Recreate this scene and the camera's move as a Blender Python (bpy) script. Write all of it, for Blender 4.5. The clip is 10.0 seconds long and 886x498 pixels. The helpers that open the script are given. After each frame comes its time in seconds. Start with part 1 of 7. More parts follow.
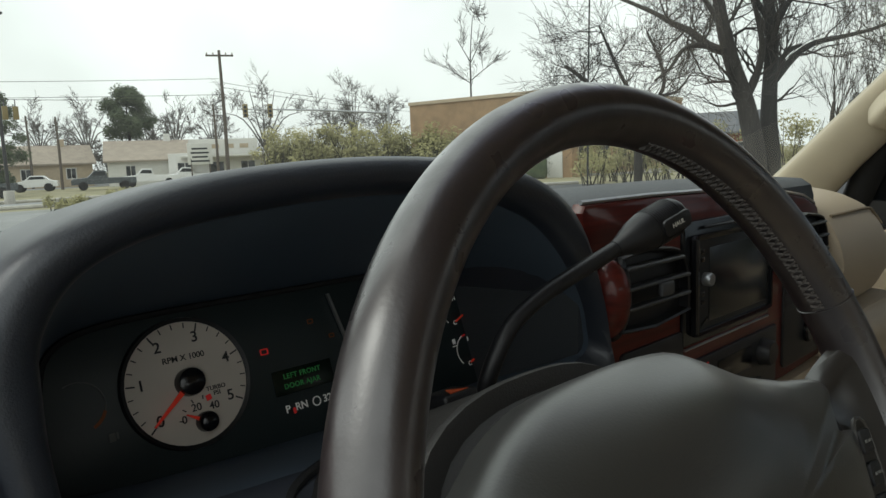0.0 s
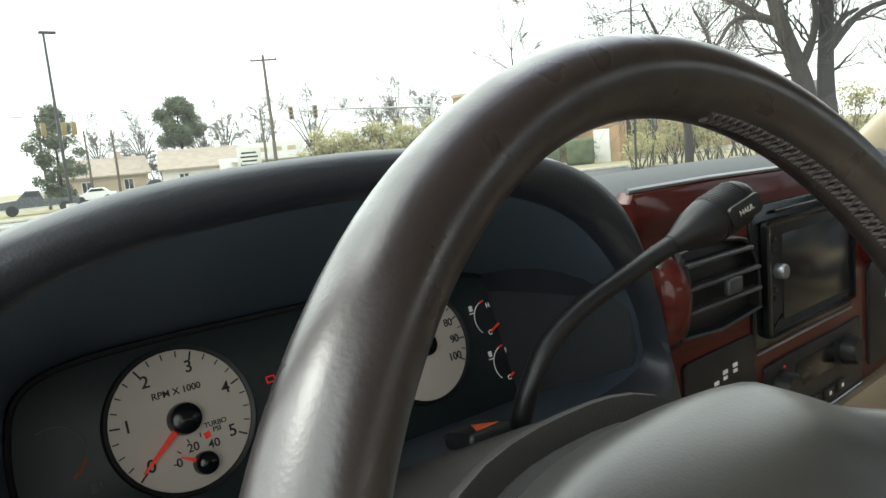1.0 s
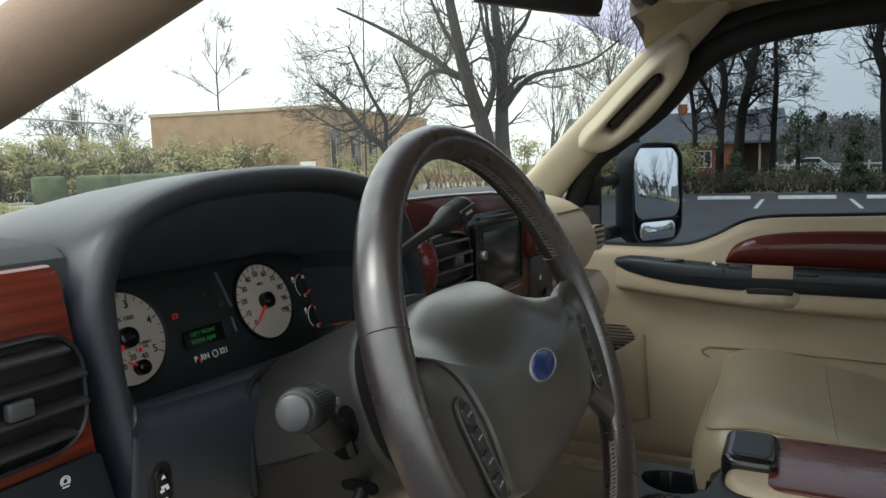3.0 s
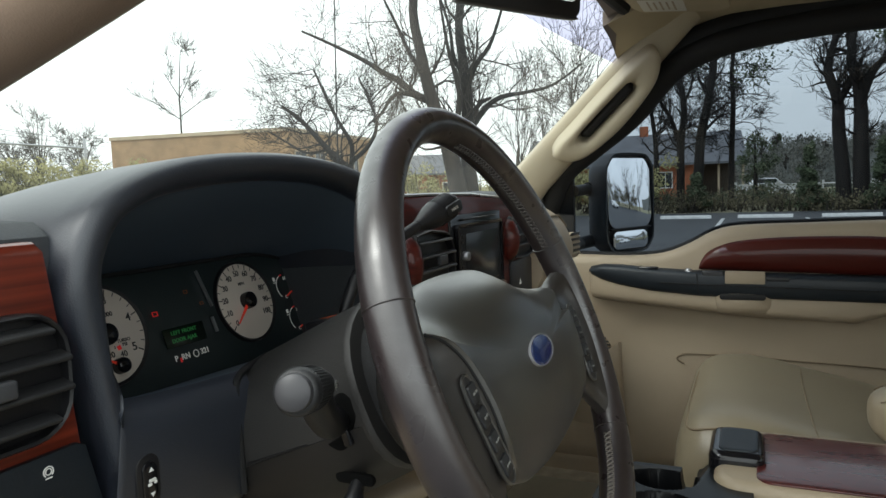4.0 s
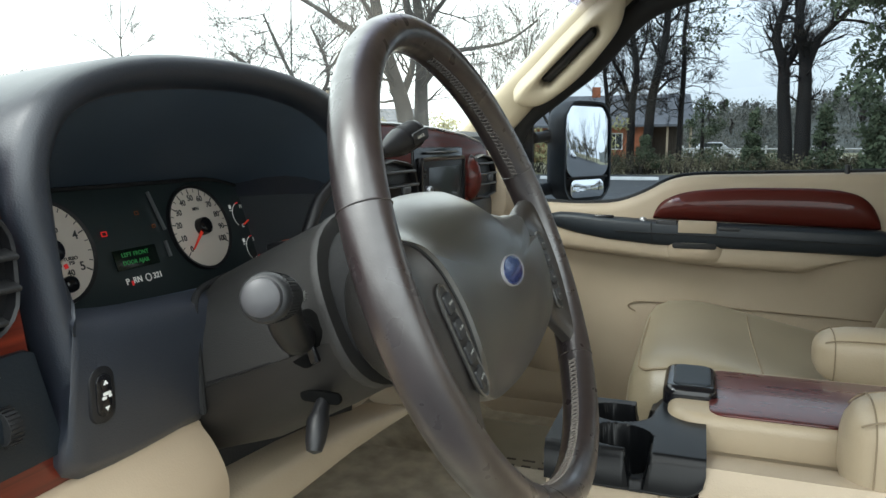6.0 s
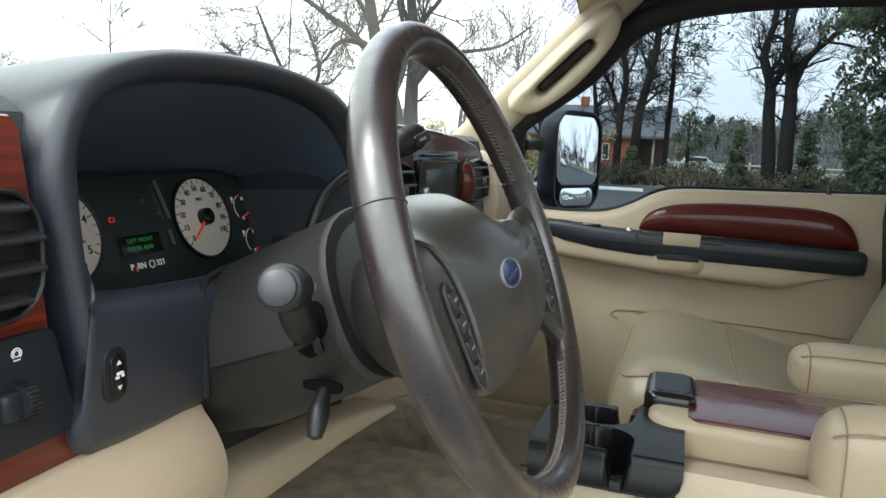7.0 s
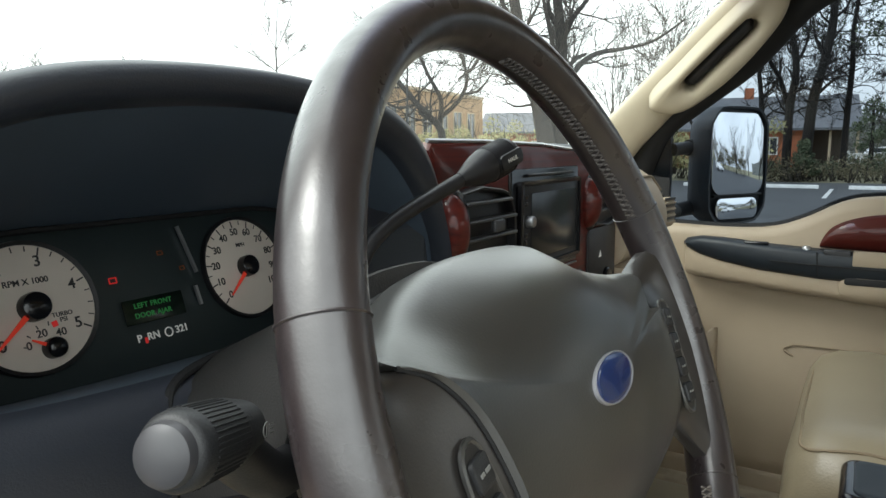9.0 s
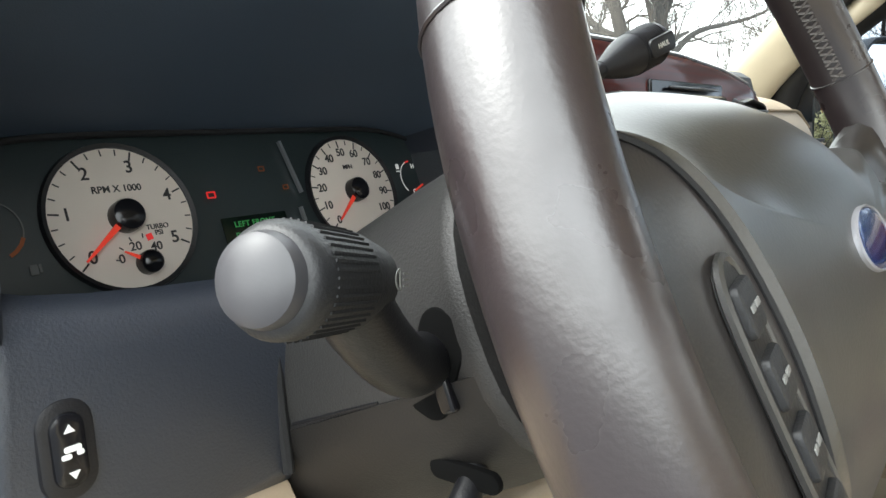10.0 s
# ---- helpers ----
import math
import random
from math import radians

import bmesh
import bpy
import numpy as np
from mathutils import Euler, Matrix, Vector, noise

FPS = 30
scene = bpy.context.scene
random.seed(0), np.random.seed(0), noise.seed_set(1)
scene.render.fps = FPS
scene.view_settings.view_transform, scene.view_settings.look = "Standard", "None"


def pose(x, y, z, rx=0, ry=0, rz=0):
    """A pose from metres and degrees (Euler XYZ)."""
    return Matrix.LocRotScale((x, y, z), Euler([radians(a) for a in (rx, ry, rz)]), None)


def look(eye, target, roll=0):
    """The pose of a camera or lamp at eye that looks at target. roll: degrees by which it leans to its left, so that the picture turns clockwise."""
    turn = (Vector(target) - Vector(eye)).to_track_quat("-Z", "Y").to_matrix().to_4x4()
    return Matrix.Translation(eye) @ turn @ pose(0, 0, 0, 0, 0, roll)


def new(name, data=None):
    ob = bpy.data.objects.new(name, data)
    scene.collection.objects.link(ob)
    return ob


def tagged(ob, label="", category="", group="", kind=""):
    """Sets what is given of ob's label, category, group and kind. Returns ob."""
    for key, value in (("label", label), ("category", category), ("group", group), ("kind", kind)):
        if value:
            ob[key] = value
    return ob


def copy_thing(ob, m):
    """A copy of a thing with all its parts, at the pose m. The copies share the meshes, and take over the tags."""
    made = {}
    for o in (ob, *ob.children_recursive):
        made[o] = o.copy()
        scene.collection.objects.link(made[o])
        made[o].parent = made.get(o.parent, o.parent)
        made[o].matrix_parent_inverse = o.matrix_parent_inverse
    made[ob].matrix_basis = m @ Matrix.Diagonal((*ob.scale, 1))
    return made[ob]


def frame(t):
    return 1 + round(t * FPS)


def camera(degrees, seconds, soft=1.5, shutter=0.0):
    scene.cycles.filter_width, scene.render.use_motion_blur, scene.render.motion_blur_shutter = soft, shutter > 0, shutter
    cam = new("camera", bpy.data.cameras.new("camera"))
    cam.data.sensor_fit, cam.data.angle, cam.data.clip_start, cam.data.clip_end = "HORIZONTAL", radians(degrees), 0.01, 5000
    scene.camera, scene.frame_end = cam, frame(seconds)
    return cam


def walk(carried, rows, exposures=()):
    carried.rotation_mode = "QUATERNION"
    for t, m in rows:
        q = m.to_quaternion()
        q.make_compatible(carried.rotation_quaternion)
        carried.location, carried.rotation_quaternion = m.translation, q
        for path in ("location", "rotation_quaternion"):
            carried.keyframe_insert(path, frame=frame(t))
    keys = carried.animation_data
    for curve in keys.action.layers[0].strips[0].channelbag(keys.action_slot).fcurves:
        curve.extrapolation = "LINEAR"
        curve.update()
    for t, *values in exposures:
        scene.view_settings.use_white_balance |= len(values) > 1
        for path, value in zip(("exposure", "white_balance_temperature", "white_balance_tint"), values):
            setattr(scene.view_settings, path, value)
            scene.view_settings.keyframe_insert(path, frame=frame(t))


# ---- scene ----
cam = camera(64.6, 10.0)
PATH = [
    (0, (-0.284, -0.145, 1.594), (1.071, 1.305, 1.339), -2.2),
    (0.5, (-0.221, -0.105, 1.582), (1.066, 1.396, 1.276), -4.0),
    (1, (-0.218, -0.101, 1.592), (1.027, 1.441, 1.324), -5.4),
    (1.5, (-0.250, -0.134, 1.605), (1.032, 1.384, 1.375), -4.2),
    (1.9, (-0.354, -0.188, 1.621), (1.139, 1.120, 1.375), -2.8),
    (2, (-0.389, -0.200, 1.618), (1.205, 0.985, 1.383), -3.2),
    (2.5, (-0.497, -0.218, 1.598), (1.281, 0.663, 1.344), -0.6),
    (2.7, (-0.522, -0.220, 1.594), (1.237, 0.698, 1.345), -2.0),
    (3.8, (-0.532, -0.200, 1.575), (1.285, 0.620, 1.412), -0.9),
    (4, (-0.532, -0.194, 1.561), (1.286, 0.622, 1.388), -2.1),
    (4.5, (-0.508, -0.193, 1.536), (1.352, 0.471, 1.221), -2.7),
    (5, (-0.492, -0.194, 1.532), (1.369, 0.456, 1.193), -1.6),
    (5.5, (-0.507, -0.181, 1.529), (1.337, 0.523, 1.207), -1.4),
    (6.8, (-0.548, -0.169, 1.529), (1.334, 0.450, 1.257), 1.7),
    (7, (-0.552, -0.166, 1.531), (1.321, 0.470, 1.237), 2.4),
    (7.5, (-0.553, -0.147, 1.522), (1.319, 0.462, 1.171), 1.8),
    (8, (-0.488, -0.135, 1.519), (1.350, 0.553, 1.131), 0.6),
    (8.5, (-0.411, -0.118, 1.515), (1.317, 0.837, 1.196), -1.4),
    (9, (-0.343, -0.143, 1.547), (1.350, 0.883, 1.261), -0.3),
    (9.5, (-0.307, -0.111, 1.481), (1.215, 1.160, 1.215), -4.3),
    (10, (-0.294, -0.077, 1.472), (1.235, 1.177, 1.177), -3.0),
]
EXPOSURES = [(0.0, 0.1, 6500, 2), (0.5, 0.75, 6500, 2), (1.0, 1.25, 6500, 2), (1.5, 0.4, 6500, 2), (2.0, 0.65, 6400, 3), (4.2, 0.7, 6350, 3), (4.8, 1.35, 6300, 2), (8.0, 1.55, 6250, 2), (8.6, 1.75, 6250, 2), (9.0, 1.25, 6350, 3), (9.5, 1.15, 6300, 3), (10.0, 2.2, 6350, 5)]
walk(cam, [(t, look(eye, target, roll)) for t, eye, target, roll in PATH], EXPOSURES)

# world, sky and sun: a bright overcast day
world = bpy.data.worlds.new("overcast_sky")
scene.world = world
world.use_nodes = True
wn, wl = world.node_tree.nodes, world.node_tree.links
wn.clear()
sky = wn.new("ShaderNodeTexSky")
sky.sky_type, sky.sun_disc = "NISHITA", False
sky.sun_elevation, sky.sun_rotation = radians(53), radians(-57)
sky.air_density, sky.dust_density, sky.ozone_density = 1.6, 6.0, 1.0
grey = wn.new("ShaderNodeHueSaturation")
grey.inputs["Saturation"].default_value, grey.inputs["Value"].default_value = 0.25, 1.0
back = wn.new("ShaderNodeBackground")
back.inputs["Strength"].default_value = 0.15
tc, cl = wn.new("ShaderNodeTexCoord"), wn.new("ShaderNodeTexNoise")
cl.inputs["Scale"].default_value, cl.inputs["Detail"].default_value = 2.2, 5
cr = wn.new("ShaderNodeMapRange")
cr.inputs[1].default_value, cr.inputs[2].default_value, cr.inputs[3].default_value, cr.inputs[4].default_value = 0.3, 0.7, 0.75, 1.2
mx = wn.new("ShaderNodeMix")
mx.data_type, mx.blend_type = "RGBA", "MULTIPLY"
mx.inputs[0].default_value = 1.0
veil = wn.new("ShaderNodeMix")
veil.data_type = "RGBA"
veil.inputs[0].default_value = 0.7
veil.inputs[7].default_value = (8.6, 8.75, 8.85, 1)
out = wn.new("ShaderNodeOutputWorld")
wl.new(tc.outputs["Generated"], cl.inputs["Vector"])
wl.new(cl.outputs[0], cr.inputs[0])
wl.new(sky.outputs[0], grey.inputs["Color"])
wl.new(grey.outputs[0], veil.inputs[6])
wl.new(veil.outputs[2], mx.inputs[6])
wl.new(cr.outputs[0], mx.inputs[7])
wl.new(mx.outputs[2], back.inputs["Color"])
wl.new(back.outputs[0], out.inputs["Surface"])
sun = new("sun", bpy.data.lights.new("sun", "SUN"))
sun.data.energy, sun.data.angle, sun.data.color = 0.6, radians(25), (1.0, 0.98, 0.95)
sun.matrix_world = look((-14, 9, 22), (0, 0, 0))


# ---- materials ----
def material(name, base, rough=0.5, metal=0.0, var=0.15, scale=8.0, bump=0.1, bscale=300.0, coat=0.0, spec=0.5, stretch=(1, 1, 1), second=None, crough=0.06):
    """A surface with broad variation of tone, fine grain and relief; texture sizes are per metre."""
    m = bpy.data.materials.new(name)
    m.use_nodes = True
    n, l = m.node_tree.nodes, m.node_tree.links
    b = n["Principled BSDF"]
    b.inputs["Roughness"].default_value, b.inputs["Metallic"].default_value = rough, metal
    b.inputs["Coat Weight"].default_value, b.inputs["Coat Roughness"].default_value = coat, crough
    b.inputs["Specular IOR Level"].default_value = spec
    geo = n.new("ShaderNodeTexCoord")
    mp = n.new("ShaderNodeMapping")
    mp.inputs["Scale"].default_value = stretch
    l.new(geo.outputs["Object"], mp.inputs["Vector"])
    big = n.new("ShaderNodeTexNoise")
    big.inputs["Scale"].default_value, big.inputs["Detail"].default_value = scale, 6
    l.new(mp.outputs[0], big.inputs["Vector"])
    ramp = n.new("ShaderNodeValToRGB")
    dark = second or tuple(c * (1 - var) for c in base)
    ramp.color_ramp.elements[0].position, ramp.color_ramp.elements[1].position = 0.35, 0.68
    ramp.color_ramp.elements[0].color, ramp.color_ramp.elements[1].color = (*dark, 1), (*base, 1)
    l.new(big.outputs[0], ramp.inputs[0])
    l.new(ramp.outputs[0], b.inputs["Base Color"])
    rr = n.new("ShaderNodeMapRange")
    rr.inputs[3].default_value, rr.inputs[4].default_value = max(rough - 0.08, 0.02), min(rough + 0.1, 1)
    l.new(big.outputs[0], rr.inputs[0])
    l.new(rr.outputs[0], b.inputs["Roughness"])
    if bump:
        fine = n.new("ShaderNodeTexNoise")
        fine.inputs["Scale"].default_value, fine.inputs["Detail"].default_value = bscale, 3
        l.new(mp.outputs[0], fine.inputs["Vector"])
        bp = n.new("ShaderNodeBump")
        bp.inputs["Strength"].default_value, bp.inputs["Distance"].default_value = bump, 0.002
        l.new(fine.outputs[0], bp.inputs["Height"])
        l.new(bp.outputs[0], b.inputs["Normal"])
    return m


def glowing(name, colour, strength):
    m = bpy.data.materials.new(name)
    m.use_nodes = True
    b = m.node_tree.nodes["Principled BSDF"]
    b.inputs["Base Color"].default_value = (*colour, 1)
    b.inputs["Emission Color"].default_value, b.inputs["Emission Strength"].default_value = (*colour, 1), strength
    return m


def clear_glass(name, tint, gloss=0.02, dust=0.0):
    """Thin glass: mostly see-through with a tint, and a mirror film that grows at grazing angles."""
    m = bpy.data.materials.new(name)
    m.use_nodes = True
    n, l = m.node_tree.nodes, m.node_tree.links
    n.clear()
    o, mix = n.new("ShaderNodeOutputMaterial"), n.new("ShaderNodeMixShader")
    t, g = n.new("ShaderNodeBsdfTransparent"), n.new("ShaderNodeBsdfGlossy")
    t.inputs["Color"].default_value = (*tint, 1)
    g.inputs["Roughness"].default_value = 0.0
    f, pw = n.new("ShaderNodeLayerWeight"), n.new("ShaderNodeMath")
    f.inputs["Blend"].default_value = 0.5
    pw.operation = "POWER"
    pw.inputs[1].default_value = 5.0
    mr = n.new("ShaderNodeMapRange")
    mr.inputs[3].default_value, mr.inputs[4].default_value = gloss, 0.6
    l.new(f.outputs["Facing"], pw.inputs[0])
    l.new(pw.outputs[0], mr.inputs[0])
    l.new(mr.outputs[0], mix.inputs[0])
    l.new(t.outputs[0], mix.inputs[1])
    l.new(g.outputs[0], mix.inputs[2])
    if not dust:
        l.new(mix.outputs[0], o.inputs["Surface"])
        return m
    film, tr, add = n.new("ShaderNodeMixShader"), n.new("ShaderNodeBsdfTranslucent"), n.new("ShaderNodeTexNoise")
    tr.inputs["Color"].default_value = (0.85, 0.86, 0.84, 1)
    add.inputs["Scale"].default_value, add.inputs["Detail"].default_value = 5.0, 6
    pos, amount = n.new("ShaderNodeTexCoord"), n.new("ShaderNodeMapRange")
    amount.inputs[1].default_value, amount.inputs[2].default_value = 0.3, 0.75
    amount.inputs[3].default_value, amount.inputs[4].default_value = dust * 0.5, dust * 1.6
    l.new(pos.outputs["Object"], add.inputs["Vector"])
    l.new(add.outputs[0], amount.inputs[0])
    l.new(amount.outputs[0], film.inputs[0])
    l.new(mix.outputs[0], film.inputs[1])
    l.new(tr.outputs[0], film.inputs[2])
    l.new(film.outputs[0], o.inputs["Surface"])
    return m


RIM_LEATHER = material("rim_leather", (0.0255, 0.0185, 0.0195), 0.34, var=0.25, scale=26, bump=0.06, bscale=700, spec=0.95, coat=1.0, crough=0.29)
# hand wear: polished patches and a slightly uneven, pulled skin
_n, _l = RIM_LEATHER.node_tree.nodes, RIM_LEATHER.node_tree.links
_wear = _n.new("ShaderNodeTexNoise")
_wear.inputs["Scale"].default_value, _wear.inputs["Detail"].default_value = 55, 4
_l.new(_n["Mapping"].outputs[0], _wear.inputs["Vector"])
_gloss = _n.new("ShaderNodeMapRange")
_gloss.inputs[1].default_value, _gloss.inputs[2].default_value = 0.36, 0.64
_gloss.inputs[3].default_value, _gloss.inputs[4].default_value = 0.27, 0.37
_l.new(_wear.outputs[0], _gloss.inputs[0])
_l.new(_gloss.outputs[0], _n["Principled BSDF"].inputs["Roughness"])
_cw = _n.new("ShaderNodeMapRange")
_cw.inputs[1].default_value, _cw.inputs[2].default_value = 0.38, 0.62
_cw.inputs[3].default_value, _cw.inputs[4].default_value = 0.75, 0.45
_l.new(_wear.outputs[0], _cw.inputs[0])
_l.new(_cw.outputs[0], _n["Principled BSDF"].inputs["Coat Weight"])
_soft = _n.new("ShaderNodeBump")
_soft.inputs["Strength"].default_value, _soft.inputs["Distance"].default_value = 0.05, 0.004
_l.new(_wear.outputs[0], _soft.inputs["Height"])
_l.new(_soft.outputs[0], _n["Bump"].inputs["Normal"])
SPOKE_LEATHER = material("spoke_skin", (0.034, 0.030, 0.028), 0.34, var=0.25, scale=14, bump=0.06, bscale=900, spec=0.75, coat=0.3, crough=0.2)
HUB_PLASTIC = material("hub_plastic", (0.039, 0.038, 0.0355), 0.40, var=0.25, scale=9, bump=0.10, bscale=700, spec=1.0, coat=0.6, crough=0.34)
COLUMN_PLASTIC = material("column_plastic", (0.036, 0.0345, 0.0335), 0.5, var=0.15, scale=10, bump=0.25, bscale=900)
# column plastic darkened: the shade of downward and rear faces is in the colour
COLUMN_SHADED = material("column_plastic_shaded", (0.015, 0.0135, 0.0125), 0.5, var=0.15, scale=10, bump=0.15, bscale=900)
CLUSTER_BED = material("cluster_bed", (0.022, 0.032, 0.034), 0.45, var=0.15, scale=12, bump=0.05)
# lighter copy of the hood's black; light inside the hood is in the colour
SURROUND_LIT = material("cluster_surround_lit", (0.092, 0.124, 0.168), 0.7, var=0.12, scale=9, bump=0.15, bscale=900)
DASH_BLACK = material("dash_black", (0.0170, 0.0220, 0.0345), 0.5, var=0.14, scale=7, bump=0.2, bscale=800, spec=0.8, coat=0.45, crough=0.36)
DASH_TOP = material("dash_top", (0.05, 0.055, 0.062), 0.62, var=0.12, scale=6, bump=0.3, bscale=700)
NAVY = material("switch_panel_navy", (0.010, 0.015, 0.021), 0.48, var=0.1, bump=0.1, bscale=700)
BLACK = material("black_plastic", (0.012, 0.012, 0.014), 0.4, var=0.15, scale=20, bump=0.12, bscale=900)
GLOSS_BLACK = material("gloss_black", (0.008, 0.008, 0.01), 0.16, var=0.1, bump=0.0)
RUBBER = material("rubber", (0.011, 0.011, 0.012), 0.75, var=0.2, bump=0.2, bscale=400)
CUP_BLACK = material("cup_holder_black", (0.0045, 0.005, 0.006), 0.34, var=0.2, bump=0.06, bscale=500, spec=0.28)
STALK = material("stalk_plastic", (0.024, 0.0245, 0.026), 0.45, var=0.12, bump=0.15, bscale=900)
STALK_CAP = material("stalk_cap", (0.062, 0.061, 0.066), 0.4, var=0.1, bump=0.02, bscale=900)
GREY_METAL = material("grey_metal", (0.42, 0.43, 0.45), 0.3, metal=0.8, var=0.1, bump=0.05)
BEIGE = material("beige_plastic", (0.415, 0.338, 0.244), 0.5, var=0.1, scale=5, bump=0.3, bscale=500)
# darker copy of BEIGE, with the shade of set-back panels in its colour
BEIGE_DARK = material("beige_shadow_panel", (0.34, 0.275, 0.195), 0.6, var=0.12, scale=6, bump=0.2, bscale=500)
PILLAR = material("pillar_cream", (0.45, 0.39, 0.285), 0.55, var=0.12, scale=5, bump=0.15, bscale=600)
SEAT = material("seat_leather", (0.275, 0.232, 0.158), 0.36, var=0.16, scale=7, bump=0.2, bscale=300)
ARM = material("armrest_leather", (0.38, 0.31, 0.215), 0.42, var=0.12, scale=9, bump=0.2, bscale=320)
VENT_GREY = material("vent_slat_grey", (0.060, 0.062, 0.068), 0.4, var=0.1, bump=0.08, bscale=700)
# BEIGE made lighter: light from the open door side is in the roll's colour
ROLL_LIT = material("knee_roll_beige_lit", (0.52, 0.41, 0.29), 0.48, var=0.08, scale=5, bump=0.12, bscale=700)
# same trim as PILLAR, browned: the driver-side shade is in the colour
PILLAR_SHADE = material("pillar_trim_shaded", (0.33, 0.235, 0.17), 0.8, var=0.12, scale=6, bump=0.25, bscale=700)
MAT_PLASTIC = material("floor_mat_plastic", (0.40, 0.37, 0.29), 0.32, var=0.2, scale=9, bump=0.12, bscale=160)
EMBLEM_RIM = material("emblem_silver_edge", (0.30, 0.30, 0.32), 0.3, var=0.05, bump=0.0, spec=0.8)
POD = material("button_pod_plastic", (0.022, 0.021, 0.021), 0.3, var=0.2, scale=30, bump=0.08, bscale=900, spec=0.7)
MIRROR_SHELL = material("mirror_shell_plastic", (0.034, 0.040, 0.048), 0.5, var=0.15, scale=9, bump=0.15, bscale=700)
STITCH = material("stitching", (0.085, 0.073, 0.066), 0.6, var=0.2, bump=0.2)
# near-black colour that gives flat slot plates the shade of deep recesses
VOID = material("slot_shade_black", (0.003, 0.003, 0.003), 0.9, bump=0.0, spec=0.15)
# same thread as STITCH; the lower rim's brighter light is put into its colour
LIT_STITCH = material("lit_stitching", (0.20, 0.175, 0.155), 0.6, var=0.2, bump=0.2)
BEIGE_STITCH = material("beige_stitching", (0.24, 0.185, 0.12), 0.7, var=0.2, bump=0.2)
CARPET = material("carpet", (0.47, 0.41, 0.315), 0.95, var=0.35, scale=24, bump=0.9, bscale=900)
HEADLINER = material("headliner_cloth", (0.45, 0.38, 0.26), 0.95, var=0.1, scale=12, bump=0.5, bscale=900)
WOOD = material("cherry_wood", (0.22, 0.032, 0.013), 0.3, var=0.5, scale=8, bump=0.0, coat=0.35, crough=0.12, stretch=(0.35, 9, 20), second=(0.075, 0.010, 0.005))
WOOD_CENTRE = material("centre_cherry_wood", (0.105, 0.013, 0.008), 0.5, var=0.5, scale=8, bump=0.0, coat=0.45, crough=0.08, spec=0.2, stretch=(0.35, 9, 20), second=(0.055, 0.007, 0.005))
DOOR_WOOD = material("door_wood", (0.062, 0.0085, 0.005), 0.5, var=0.5, scale=8, bump=0.0, coat=0.4, crough=0.03, spec=0.15, stretch=(9, 0.35, 18), second=(0.06, 0.008, 0.005))
WOOD_DARK = material("console_wood", (0.085, 0.016, 0.013), 0.28, var=0.5, scale=8, bump=0.0, coat=0.3, stretch=(12, 1.4, 6), second=(0.055, 0.009, 0.008))
DIAL = material("dial_face", (0.74, 0.66, 0.58), 0.7, var=0.06, scale=20, bump=0.05)
DIAL_INK = material("dial_ink", (0.03, 0.028, 0.028), 0.6, bump=0.0)
# printed marks, no lamps: a faint glow keeps them white in the shade
GLOW_INK = glowing("white_ink_glow", (0.75, 0.75, 0.72), 0.06)
DIM_INK = material("dim_ink", (0.13, 0.135, 0.13), 0.6, bump=0.0)
# needles get a faint added glow as well
NEEDLE = glowing("needle_red", (0.75, 0.05, 0.025), 0.08)
RED_LAMP = glowing("warning_red", (0.7, 0.03, 0.03), 0.10)
AMBER_LAMP = glowing("warning_amber", (0.20, 0.055, 0.012), 0.03)
GREEN_LCD = glowing("display_green", (0.03, 0.20, 0.05), 0.09)
LCD_BACK = material("display_dark", (0.006, 0.013, 0.008), 0.25, bump=0.0)
ORANGE = material("hazard_orange", (0.55, 0.1, 0.03), 0.5, bump=0.0)
BLUE = material("emblem_blue", (0.012, 0.035, 0.16), 0.22, var=0.15, bump=0.0, coat=0.8)
SCREEN = material("radio_screen", (0.02, 0.021, 0.022), 0.2, var=0.1, bump=0.0)
MIRROR = material("mirror_silver", (0.9, 0.92, 0.95), 0.02, metal=1.0, var=0.02, bump=0.0)
for k in list(MIRROR.node_tree.links):
    if k.to_socket.name == "Roughness":
        MIRROR.node_tree.links.remove(k)
MIRROR.node_tree.nodes["Principled BSDF"].inputs["Roughness"].default_value = 0.01
WINDSHIELD = clear_glass("windshield_glass", (0.93, 0.96, 0.94), dust=0.025)
SHADE_BAND = clear_glass("windshield_shade_band", (0.50, 0.50, 0.62))
SIDE_GLASS = clear_glass("tinted_side_glass", (0.315, 0.355, 0.405))
PAINT = material("truck_paint", (0.55, 0.52, 0.45), 0.25, var=0.05, coat=0.8, bump=0.0)
LABEL = material("visor_label", (0.62, 0.6, 0.55), 0.7, bump=0.0)
BUTTON_MARK = material("button_marking", (0.22, 0.22, 0.21), 0.7, bump=0.0)


# ---- mesh helpers ----
def finish(bm, name, mat, parent=None, label="", angle=40):
    me = bpy.data.meshes.new(name)
    bmesh.ops.recalc_face_normals(bm, faces=bm.faces)
    bm.to_mesh(me)
    bm.free()
    me.materials.append(mat)
    me.shade_smooth()
    me.set_sharp_from_angle(angle=radians(angle))
    ob = new(name, me)
    if parent:
        ob.parent = parent
    if label:
        ob["label"] = label
    return ob


def part(name, bm, mat, parent, label="", angle=40):
    return finish(bm, name, mat, parent, label, angle)


def thing(name, label, category, group="", kind=""):
    return tagged(new(name), label, category, group, kind)


